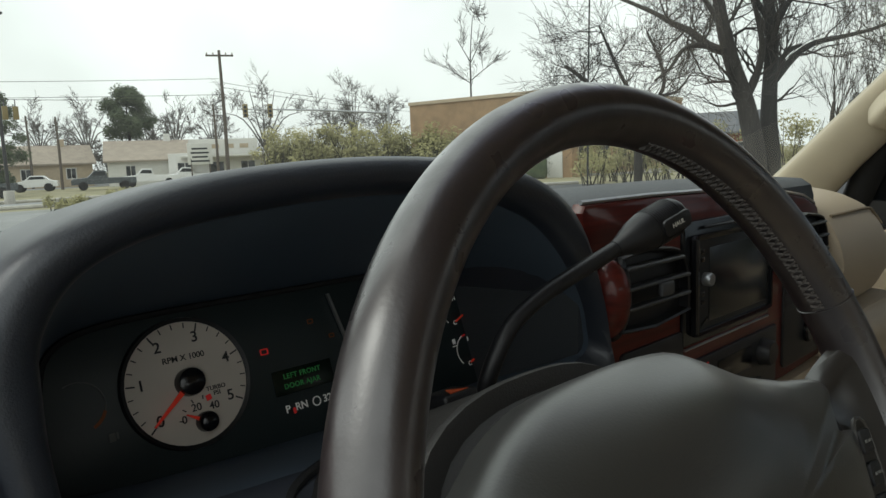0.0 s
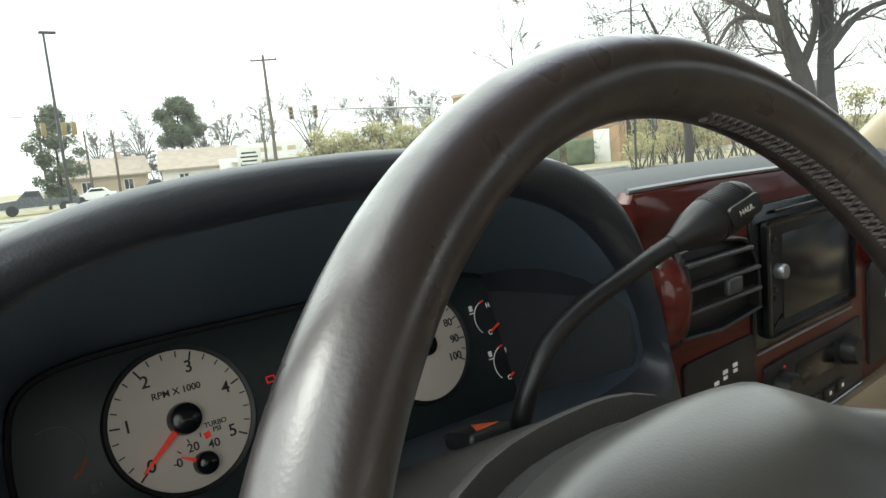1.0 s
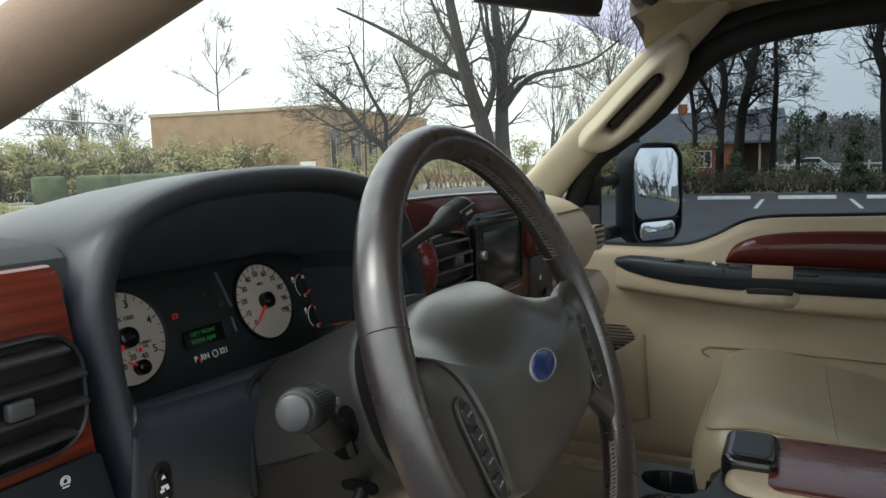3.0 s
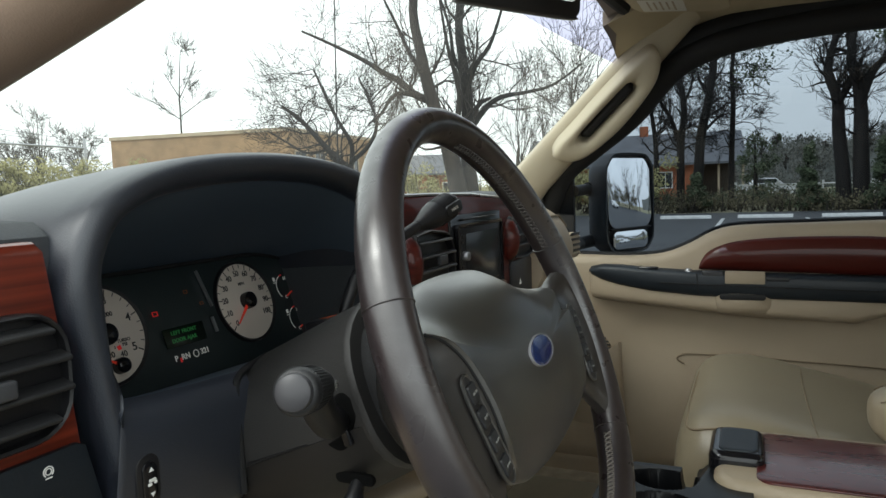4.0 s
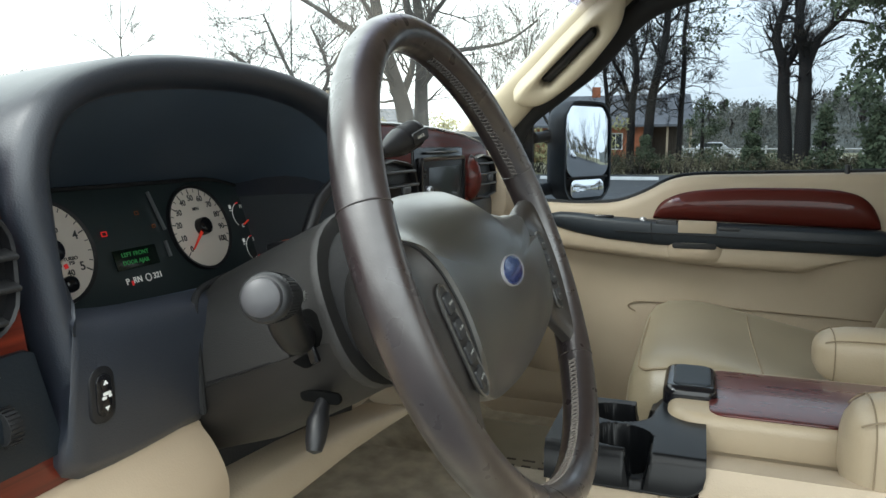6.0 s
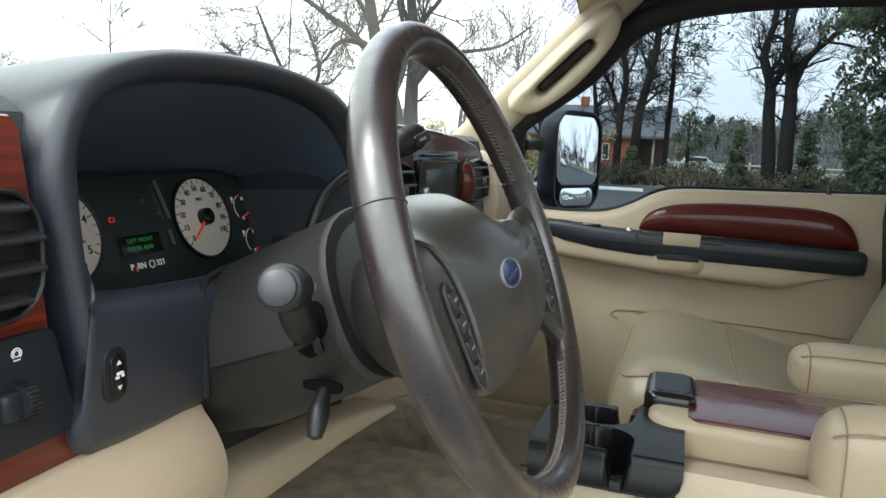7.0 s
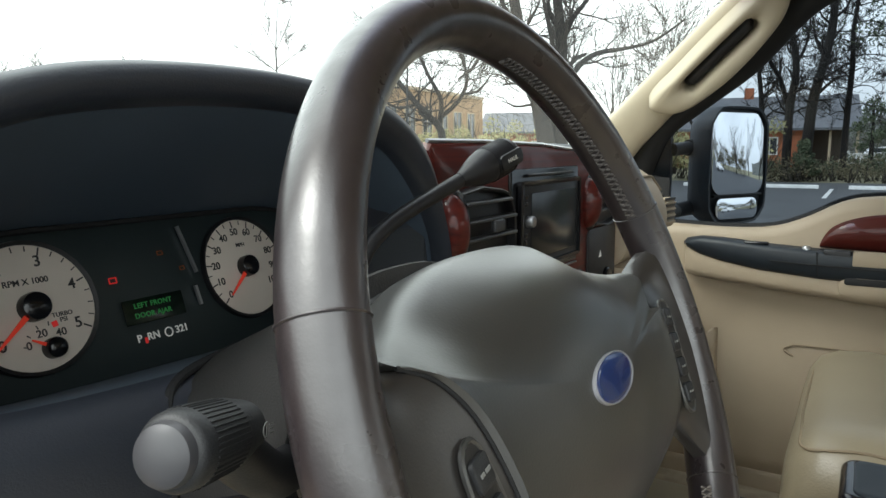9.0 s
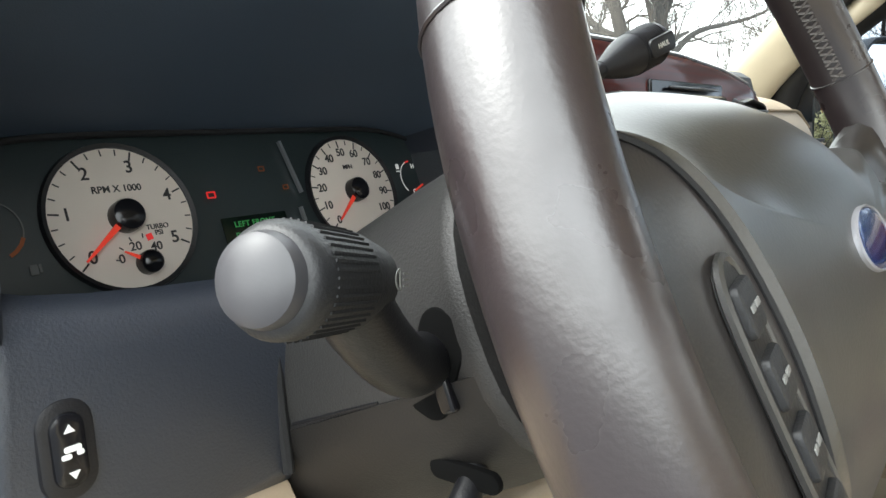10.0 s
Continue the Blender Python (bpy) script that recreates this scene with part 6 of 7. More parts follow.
WOODLAND = material("hazed_woodland", (0.125, 0.122, 0.105), 0.95, var=0.35, scale=0.3, bump=0.0, second=(0.085, 0.088, 0.074))
POLE_WOOD = material("pole_wood", (0.11, 0.09, 0.075), 0.9, var=0.3, scale=3, bump=0.6, bscale=30, stretch=(4, 4, 0.5))
SIGNAL = material("signal_yellow", (0.20, 0.15, 0.05), 0.5, var=0.1, bump=0.0)
CAR_WHITE = material("white_car_paint", (0.7, 0.7, 0.7), 0.25, var=0.04, coat=0.7, bump=0.0)
CAR_GREEN = material("dark_car_paint", (0.025, 0.035, 0.04), 0.25, var=0.1, coat=0.7, bump=0.0)


def polar(az, d, z=0.0):
    """A place by degrees from straight ahead (to the passenger's side) and metres from the wheel."""
    return Vector((d * math.sin(radians(az)), d * math.cos(radians(az)), z))


def strip(points, z0, z1, name, mat, label, cat, parent=None, kind="structure"):
    """A flat area with thickness over ground points."""
    bm = bmesh.new()
    lo, hi = [bm.verts.new((p[0], p[1], z0)) for p in points], [bm.verts.new((p[0], p[1], z1)) for p in points]
    n = len(points)
    bm.faces.new(hi)
    for i in range(n):
        bm.faces.new((lo[i], lo[(i + 1) % n], hi[(i + 1) % n], hi[i]))
    bmesh.ops.triangulate(bm, faces=[f for f in bm.faces if len(f.verts) > 4])
    ob = part(name, bm, mat, parent)
    return tagged(ob, label, cat, kind=kind) if parent is None else ob


# ground: one sheet that rolls a little and reaches the horizon
gr = []
for r in (0.5, 10, 25, 40, 60, 90, 140, 220, 400, 900, 2500):
    gr.append([Vector((r * math.cos(6.28319 * k / 72), r * math.sin(6.28319 * k / 72), -0.02 + (0.0 if r < 100 else 0.6 * math.sin(k * 0.6) * min(1, r / 400)))) for k in range(72)])
ground = tagged(part("ground", loft(gr, caps=False), GRASS, None), "dull winter grass and earth", "ground", kind="structure")
strip([(-60, -40), (34.5, -40), (33.0, 6), (30.5, 22), (20, 27), (9, 20.5), (-4, 19.5), (-60, 22)], -0.02, 0.01, "parking_lot", ASPHALT, "dark asphalt parking lot", "parking lot")
strip([(-60, 43), (4, 45), (20, 45.5), (45, 36), (52, 28), (51, 23), (38, 33), (22, 39), (6, 38), (-60, 34)], -0.02, 0.012, "road", ROAD, "grey asphalt street", "road")
strip([(-40, 70), (60, 90), (62, 120), (-40, 110)], -0.02, 0.02, "far_lot", ROAD, "paved lot across the street", "parking lot")
# kerbs
for pts, nm in (([(-40, 20.6), (-4, 19.6), (9, 20.7), (19.5, 27.1), (30.6, 22.2)], "kerb"), ([(-40, 33.8), (6, 37.8), (22, 38.8), (38, 32.8), (50, 23.5)], "kerb"), ([(-40, 45.2), (4, 46), (20, 46.4), (45.5, 36.5), (53, 28)], "kerb")):
    k = tagged(part(nm, merge(*[tube([(a[0], a[1], 0.05), (b[0], b[1], 0.05)], 0.12, 8) for a, b in zip(pts, pts[1:])]), CONCRETE, None), "pale concrete kerb", "kerb", "kerbs", kind="structure")
# parking stops and stall lines on the passenger side
stop_ob = None
for i in range(9):
    p = Vector((28.6, 5.2 - 2.85 * i, 0))
    if stop_ob is None:
        stop_ob = tagged(part("wheel_stop", loft([[Vector((x, y, z)) for x, z in ((-0.09, 0), (-0.07, 0.11), (-0.04, 0.135), (0.04, 0.135), (0.07, 0.11), (0.09, 0))] for y in (-0.95, -0.93, 0.93, 0.95)]), WHITE_PAINT, None), "white concrete wheel stop at the end of a stall", "wheel stop", "wheel stops")
        stop_ob.matrix_world = Matrix.Translation(p)
    else:
        copy_thing(stop_ob, Matrix.Translation(p))
    strip([(23.2, 3.75 - 2.85 * i), (28.3, 3.75 - 2.85 * i), (28.3, 3.87 - 2.85 * i), (23.2, 3.87 - 2.85 * i)], 0.01, 0.015, "stall_line", WHITE_PAINT, "worn white stall line", "road marking")
for x, y in ((4.5, 31), (7.5, 30), (-1, 30)):
    strip([(x, y), (x + 2.6, y + 0.7), (x + 2.6, y + 0.9), (x, y + 0.2)], 0.01, 0.016, "stall_line", WHITE_PAINT, "worn white stall line", "road marking")
strip([(-20, 24), (-2, 22.5), (8, 23.5), (16, 29), (14, 34), (4, 35), (-20, 31)], -0.02, 0.03, "verge", ROAD, "paved lot entrance", "parking lot")


# ---- trees ----
def grow(rng, base, height, r0, spread, depth, fork=3, up=0.25, wig=0.12, bare_to=0.3, lean=(0, 0), thin=0.011, trunk=0.36):
    """Limbs as lists of (points, radii, level), grown by forking."""
    limbs = []

    def go(p, d, length, r, lvl):
        n = 7 if lvl < 2 else 4 if lvl < 5 else 3
        pts, rad = [p.copy()], [r]
        for i in range(n):
            d = (d + Vector((rng.uniform(-1, 1), rng.uniform(-1, 1), rng.uniform(-0.6, 1))) * wig + Vector((0, 0, up * 0.15 if lvl else 0))).normalized()
            p = p + d * (length / n)
            pts.append(p.copy())
            rad.append(max(r * (1 - 0.5 * (i + 1) / n), thin))
        limbs.append((pts, rad, lvl))
        if lvl >= depth:
            return
        k = fork + (1 if rng.random() < 0.4 else 0)
        for c in range(k):
            f = 1.0 if c == 0 else rng.uniform(bare_to if lvl == 0 else 0.25, 1.0)
            at_p = pts[min(int(f * n), n)] if f < 1 else pts[-1]
            a = rng.uniform(0, 6.283)
            o = d.orthogonal().normalized()
            o = (o * math.cos(a) + d.cross(o) * math.sin(a))
            sp = spread * (0.5 if c == 0 else 1.0) * rng.uniform(0.6, 1.25)
            nd = (d * math.cos(sp) + o * math.sin(sp) + Vector((0, 0, up))).normalized()
            go(at_p, nd, length * rng.uniform(0.55, 0.82), max(rad[min(int(f * n), n)] * rng.uniform(0.5, 0.75), thin), lvl + 1)

    go(Vector(base), Vector((lean[0], lean[1], 1)).normalized(), height * trunk, r0, 0)
    return limbs


def raw_tubes(limbs, sides_by_level):
    """Tapered tubes written straight to vertex and face lists."""
    vs, fs = [], []
    for pts, rad, lvl in limbs:
        s = sides_by_level[min(lvl, len(sides_by_level) - 1)]
        ref = None
        start = len(vs)
        for i, p in enumerate(pts):
            d = (pts[min(i + 1, len(pts) - 1)] - pts[max(i - 1, 0)]).normalized()
            ref = d.orthogonal().normalized() if ref is None else (ref - d * ref.dot(d)).normalized()
            q = d.cross(ref)
            for k in range(s):
                a = 6.28319 * k / s
                vs.append(p + (ref * math.cos(a) + q * math.sin(a)) * rad[i])
        for i in range(len(pts) - 1):
            for k in range(s):
                a, b = start + i * s, start + (i + 1) * s
                fs.append((a + k, a + (k + 1) % s, b + (k + 1) % s, b + k))
    return vs, fs


def raw_mesh(name, vs, fs, mat, parent, label="", flat=False):
    me = bpy.data.meshes.new(name)
    me.from_pydata([tuple(v) for v in vs], [], fs)
    me.materials.append(mat)
    if not flat:
        me.shade_smooth()
    ob = new(name, me)
    ob.parent = parent
    if label:
        ob["label"] = label
    return ob


def leaf_cards(rng, centres, count, size, squash=0.7):
    """Many small bent leaves scattered in clumps round the centres."""
    vs, fs = [], []
    for c, r in centres:
        for _ in range(count):
            o = Vector((rng.gauss(0, 1), rng.gauss(0, 1), rng.gauss(0, squash)))
            o = o.normalized() * r * rng.random() ** 0.45
            p = c + o
            a = Vector((rng.uniform(-1, 1), rng.uniform(-1, 1), rng.uniform(-1, 1))).normalized()
            b = a.orthogonal().normalized()
            s = size * rng.uniform(0.6, 1.4)
            k = len(vs)
            vs += [p - a * s, p + b * s * 0.45 + Vector((0, 0, s * 0.15)), p + a * s, p - b * s * 0.45]
            fs.append((k, k + 1, k + 2, k + 3))
    return vs, fs


def bare_tree(seed, base, height, r0, spread=0.6, depth=5, fork=3, up=0.2, label="leafless tree with a spreading crown", mat=None, lean=(0, 0), bare_to=0.35, wig=0.14, twig_mat=None, trunk=0.36):
    rng = random.Random(seed)
    t = thing("tree", label, "tree")
    t.location = base
    limbs = grow(rng, (0, 0, 0), height, r0, spread, depth, fork, up, wig, bare_to, lean, max(0.008, Vector(base).length * 0.00025), trunk)
    raw_mesh("trunk", *raw_tubes([l for l in limbs if l[2] < 2], (10, 7)), mat or BARK, t)
    raw_mesh("crown", *raw_tubes([l for l in limbs if l[2] >= 2], (6, 6, 5, 4, 3, 3)), twig_mat or TWIG, t, "bare branches and twigs")
    return t



def guided_tree(seed, base_az, d, guides, label, mat, twig_mat, reach=1.0, density=1.0):
    """A tree whose main limbs follow given headings: each guide is a radius and (degrees, elevation) stations at distance d; twigs are grown from them."""
    rng = random.Random(seed)
    t = thing("tree", label, "tree")
    base = polar(base_az, d)
    t.location = base
    thick, fine = [], []
    for r0, r1, stations in guides:
        ahead = rng.uniform(-0.10, 0.10)
        pts = smooth([polar(az, d * (1 + (ahead * k / len(stations) if k else 0)), 1.6 + d * math.tan(radians(el))) - base for k, (az, el) in enumerate(stations)], 3, False)
        rad = [r0 + (r1 - r0) * k / (len(pts) - 1) for k in range(len(pts))]
        thick.append((pts, rad, 0))
        n = int(len(pts) * 0.55 * density)
        for _ in range(n):
            k = rng.randrange(max(1, int(len(pts) * 0.22)), len(pts))
            if pts[k].z < 2.6:
                continue
            run = (pts[k] - pts[k - 1]).normalized()
            o = run.orthogonal().normalized()
            a = rng.uniform(0, 6.283)
            o = o * math.cos(a) + run.cross(o) * math.sin(a)
            way = (o * rng.uniform(0.7, 1.1) + run * rng.uniform(0.1, 0.7) + Vector((0, 0, rng.uniform(-0.15, 0.35)))).normalized()
            sub = grow(rng, (0, 0, 0), 1.0, max(0.012, min(rad[k] * 0.38, 0.06)), 0.75, 3, 3, 0.03, 0.30, 0.15, (way.x, way.y), max(0.006, d * 0.00022), rng.uniform(0.8, 1.7) * reach)
            # tip the sub-limb from upright into its own heading
            turn = Vector((way.x, way.y, 1)).normalized().rotation_difference(way).to_matrix()
            fine += [([pts[k] + turn @ q for q in limb], rr, lvl + 2) for limb, rr, lvl in sub]
    raw_mesh("trunk", *raw_tubes(thick, (10,)), mat, t)
    raw_mesh("crown", *raw_tubes(fine, (6, 6, 5, 4, 3, 3)), twig_mat, t, "bare branches and twigs")
    return t


def evergreen(seed, base, height, width, clumps, leaves, size, label, mat=None, low=0.1, cone=True, trunk_r=0.15):
    rng = random.Random(seed)
    t = thing("tree", label, "tree")
    t.location = base
    raw_mesh("trunk", *raw_tubes([([Vector((0, 0, -0.1)), Vector((0.05, 0, height * 0.5)), Vector((0, 0.03, height * 0.95))], [trunk_r, trunk_r * 0.7, 0.03], 0)], (9,)), BARK_DARK, t)
    cs = []
    for _ in range(clumps):
        h = rng.uniform(low, 1.0)
        w = (1 - (h - low) / (1 - low)) if cone else math.sin(math.pi * min(1, (h - low) / (1 - low) * 0.8 + 0.15))
        a = rng.uniform(0, 6.283)
        rr = width * w * rng.uniform(0.25, 1.0)
        cs.append((Vector((rr * math.cos(a), rr * math.sin(a), h * height)), width * 0.28 * rng.uniform(0.7, 1.3)))
    raw_mesh("crown", *leaf_cards(rng, cs, leaves, size), mat or LEAF_GREEN, t, "dense evergreen foliage", True)
    return t


def scrub(seed, spots, leaves, size, name, label, mat, stems=6, height=1.0):
    """A run of low bushes as one mass: thin stems and small leaves."""
    rng = random.Random(seed)
    t = tagged(new(name), label, "bushes", kind="stuff")
    limbs, cs = [], []
    for p, r, h in spots:
        for _ in range(stems):
            a, tilt = rng.uniform(0, 6.283), rng.uniform(0.1, 0.7)
            d = Vector((math.cos(a) * tilt, math.sin(a) * tilt, 1)).normalized()
            q = p + Vector((rng.uniform(-r, r) * 0.4, rng.uniform(-r, r) * 0.4, 0))
            limbs.append(([q, q + d * h * 0.5, q + d * h * 0.9 + Vector((rng.uniform(-0.2, 0.2), rng.uniform(-0.2, 0.2), 0))], [0.03, 0.02, 0.008], 3))
        for _ in range(5):
            cs.append((p + Vector((rng.uniform(-r, r) * 0.7, rng.uniform(-r, r) * 0.7, h * rng.uniform(0.3, 0.85))), r * rng.uniform(0.35, 0.6)))
    raw_mesh("stems", *raw_tubes(limbs, (3,)), TWIG, t)
    raw_mesh("leaves", *leaf_cards(rng, cs, leaves, size), mat, t, "", True)
    return t


# the two-stemmed old tree near the lot's edge, and its neighbours
OAK_L = ((0.36, 0.13, ((67.3, -3.7), (67.25, -0.8), (66.75, 2.1), (66.3, 3.9), (65.5, 6.3), (64.9, 8.7), (64.5, 10.8), (64.0, 14.0), (64.6, 18.0))),
         (0.16, 0.04, ((65.3, 7.0), (63.85, 7.75), (62.7, 8.9), (61.2, 9.9), (59.9, 10.9), (57.5, 12.3), (55.0, 13.6))),
         (0.11, 0.03, ((64.8, 7.3), (62.95, 7.65), (61.9, 7.15), (61.1, 5.95), (60.0, 5.1))),
         (0.14, 0.04, ((66.5, 3.6), (67.2, 5.2), (67.55, 7.2), (67.3, 8.9), (66.7, 11.5), (66.2, 15.0))),
         (0.10, 0.03, ((65.0, 8.6), (63.6, 11.0), (62.5, 13.6), (61.4, 16.0))))
guided_tree(11, 67.3, 25.0, OAK_L, "large leafless oak with wide crooked limbs", BARK, TWIG, 1.1, 1.0)
OAK_R = ((0.33, 0.12, ((68.3, -3.7), (68.3, -0.8), (68.1, 1.6), (68.1, 4.1), (68.2, 7.2), (68.0, 9.7), (67.7, 13.0), (68.4, 18.0))),
         (0.13, 0.03, ((68.3, 4.6), (69.7, 6.35), (71.0, 7.15), (72.8, 7.4), (75.2, 7.9), (77.5, 9.4))),
         (0.12, 0.05, ((68.2, 5.4), (69.2, 6.8), (70.1, 7.4))),
         (0.12, 0.03, ((68.2, 8.0), (69.0, 9.7), (70.1, 10.9), (70.9, 12.6), (72.0, 15.5))),
         (0.10, 0.03, ((68.1, 8.8), (67.2, 10.2), (66.9, 12.4), (65.8, 15.4))))
guided_tree(12, 68.3, 25.6, OAK_R, "large leafless oak with dark crooked limbs", BARK_DARK, TWIG, 1.1, 1.0)
ROUND = ((0.20, 0.07, ((58.7, -2.6), (58.6, 1.2), (57.2, 2.7), (55.9, 4.2), (54.6, 5.6), (53.2, 6.6))),
         (0.13, 0.04, ((58.4, 1.6), (58.6, 3.6), (57.6, 5.4), (56.6, 7.4), (55.8, 9.0))),
         (0.12, 0.04, ((58.6, 2.4), (60.0, 3.6), (60.7, 5.2), (60.2, 7.0), (59.4, 8.6))),
         (0.08, 0.03, ((56.6, 3.4), (55.0, 3.2), (53.4, 4.2), (52.0, 5.2))),
         (0.08, 0.03, ((60.2, 4.2), (61.6, 4.4), (62.6, 5.6))))
guided_tree(13, 58.7, 33.0, ROUND, "small leafless tree with a tangled round crown", BARK, TWIG, 1.0, 2.4)
bare_tree(15, polar(71.8, 33), 9.5, 0.14, 0.5, 5, 3, 0.25, "slender leafless sapling with upright twigs", bare_to=0.2)
bare_tree(16, polar(74.0, 36), 8.5, 0.13, 0.5, 5, 3, 0.25, "slender leafless sapling with upright twigs", bare_to=0.2)
YOUNG = ((0.13, 0.03, ((45.6, -1.4), (45.7, 3.0), (45.7, 5.6), (45.75, 8.2), (46.0, 10.9))),
         (0.05, 0.015, ((45.7, 5.9), (44.3, 7.0), (43.1, 7.9))),
         (0.05, 0.015, ((45.7, 6.1), (47.3, 7.4), (48.9, 8.5))),
         (0.05, 0.015, ((45.7, 7.4), (46.5, 8.9), (47.0, 10.0))),
         (0.05, 0.015, ((45.7, 7.6), (44.9, 9.3), (44.7, 10.0))))
guided_tree(17, 45.6, 66.0, YOUNG, "young leafless tree with upswept branches", BARK, TWIG, 1.1, 0.7)
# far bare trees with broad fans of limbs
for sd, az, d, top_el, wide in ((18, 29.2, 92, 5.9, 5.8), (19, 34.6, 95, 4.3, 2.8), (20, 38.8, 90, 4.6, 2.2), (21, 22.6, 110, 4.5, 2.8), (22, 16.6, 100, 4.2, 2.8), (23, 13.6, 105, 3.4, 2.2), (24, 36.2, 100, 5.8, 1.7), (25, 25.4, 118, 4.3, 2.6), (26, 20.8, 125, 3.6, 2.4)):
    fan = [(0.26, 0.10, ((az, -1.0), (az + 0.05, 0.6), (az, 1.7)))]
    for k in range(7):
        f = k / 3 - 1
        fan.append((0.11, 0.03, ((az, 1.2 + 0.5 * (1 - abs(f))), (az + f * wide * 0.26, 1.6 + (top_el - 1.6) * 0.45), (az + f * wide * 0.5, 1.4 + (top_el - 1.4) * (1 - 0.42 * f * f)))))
    guided_tree(sd, az, d, fan, "distant leafless tree with a rounded crown, coloured pale for haze", TWIG_HAZE, TWIG_HAZE, 1.2, 0.9)
# the wooded edge beyond the passenger window
EDGE = (((0.22, 0.09, ((84.9, -2.7), (84.9, 0.4), (84.95, 2.8), (85.2, 5.1), (84.8, 7.6), (84.4, 10.0), (84.6, 15.0))),
         (0.12, 0.05, ((84.9, 2.6), (84.15, 4.7), (83.3, 6.1), (82.8, 8.0), (82.2, 12.0))),
         (0.08, 0.03, ((85.1, 5.6), (85.8, 7.4), (85.9, 10.0)))),
        ((0.27, 0.12, ((86.0, -2.7), (86.2, 0.0), (86.4, 3.0), (86.85, 5.1), (87.3, 7.6), (87.35, 10.0), (87.1, 16.0))),
         (0.08, 0.03, ((86.5, 3.4), (87.6, 4.4), (88.4, 4.6))),
         (0.08, 0.03, ((87.0, 6.0), (86.3, 7.6), (85.9, 10.0)))),
        ((0.34, 0.10, ((96.1, -2.7), (96.0, -0.1), (95.7, 3.1), (95.6, 5.3), (95.0, 7.1), (95.1, 8.3), (95.5, 10.5), (95.0, 16.0))),
         (0.18, 0.06, ((95.6, 5.0), (96.25, 6.1), (96.65, 7.5), (96.2, 9.4), (96.4, 13.0)))),
        ((0.36, 0.10, ((97.2, -2.7), (97.1, 1.5), (97.05, 4.3), (96.85, 6.3), (96.4, 7.8), (96.6, 10.0), (97.4, 16.0))),
         (0.20, 0.05, ((97.05, 5.0), (97.75, 7.0), (98.7, 8.1), (99.7, 9.3), (100.6, 12.0))),
         (0.07, 0.03, ((98.8, 8.2), (100.4, 8.15), (101.5, 7.8)))),
        ((0.17, 0.05, ((83.1, -2.6), (83.1, 1.0), (83.0, 3.3), (82.7, 6.0), (82.9, 9.0), (82.5, 14.0))),
         (0.07, 0.03, ((83.0, 3.4), (83.9, 4.6), (84.2, 6.4)))))
for k, (base_az, d, gd_) in enumerate(zip((84.9, 86.0, 96.1, 97.2, 83.1), (36.5, 36.0, 35.5, 35.2, 38.0), EDGE)):
    guided_tree(31 + k, base_az, d, gd_, "tall dark leafless tree with crooked forks at the lot's edge", BARK_DARK, BARK_DARK, 0.75, 2.3)
for sd, az, d, h, r, ln in ((34, 79.2, 40, 13, 0.2, (0.0, 0.02)), (37, 103.5, 37, 15, 0.3, (0, 0)), (38, 77.0, 42, 12, 0.18, (0, 0)), (39, 107.5, 36, 15, 0.3, (0, 0))):
    bare_tree(sd, polar(az, d), h, r, 0.72, 5, 3, 0.03, "tall dark leafless tree at the edge of the lot", mat=BARK_DARK, lean=ln, bare_to=0.35, wig=0.2, twig_mat=BARK_DARK, trunk=0.40)
PINE = [(0.15, 0.07, ((88.5, -2.6), (88.6, 2.2), (88.7, 5.5), (88.6, 7.6), (88.75, 9.6), (88.9, 15.0)))]
for k in range(15):
    el, out_ = 2.2 + 0.55 * k, (1.5 + 0.16 * k) * (1 if k % 2 else -1) * (0.75 + 0.25 * math.sin(k * 2.1))
    PINE.append((0.035, 0.012, ((88.65, el), (88.65 + out_ * 0.5, el + 0.15), (88.65 + out_, el - 0.1))))
guided_tree(41, 88.5, 37.0, PINE, "thin pine with whorls of bare boughs", BARK_DARK, BARK_DARK, 0.5, 1.2)
evergreen(40, polar(88.7, 37.2), 11.5, 2.6, 40, 34, 0.10, "thin pine top with loose clumps of needles", low=0.52, cone=False, trunk_r=0.05)
evergreen(42, polar(103.9, 33), 17, 2.8, 200, 120, 0.14, "dark ivy-covered evergreen mass", low=0.02, cone=False, trunk_r=0.3)
evergreen(43, polar(90.2, 44), 4.0, 1.4, 40, 60, 0.09, "dark bushy evergreen behind the undergrowth", low=0.02, cone=False)
for sd, az, d, h, w in ((44, 93.8, 34.5, 2.7, 0.9), (46, 98.6, 34.3, 2.9, 1.0), (49, 101.8, 34.4, 2.6, 1.0), (47, 86.0, 34.6, 1.7, 0.8)):
    evergreen(sd, polar(az, d), h, w, 34, 120, 0.07, "young green conifer at the edge of the lot", low=0.03)
# the low wooded slope behind them
def slope_z(az, d):
    k = 0.6 * (d - 100) / 18 if d < 118 else 0.6 + 0.4 * (d - 118) / 17 if d < 135 else 1.0 + 0.15 * min(1, (d - 135) / 25)
    return -0.4 + k * ((4.9 + 3.0 * min(1, max(0, (az - 88.0) / 10))) * min(1, max(0, (az - 86.0) / 2.4)) + 0.5 * math.sin(az * 0.9) + 0.2 * math.sin(az * 2.7))


rngw = random.Random(5)
for i in range(34):
    az_, d_ = 89.5 + i * 0.85, rngw.uniform(112, 140)
    top_ = slope_z(az_, d_) - 0.4
    bare_tree(60 + i % 7, polar(az_, d_, top_), rngw.uniform(2.2, 3.6), 0.10, 0.5, 5, 3, 0.25, "bare grey tree on the wooded slope", bare_to=0.15)
hill = []
for d in (100, 106, 112, 118, 124, 130, 135, 148, 160, 220):
    hill.append([polar(86 + i * 0.5, d, slope_z(86 + i * 0.5, d)) for i in range(96)])
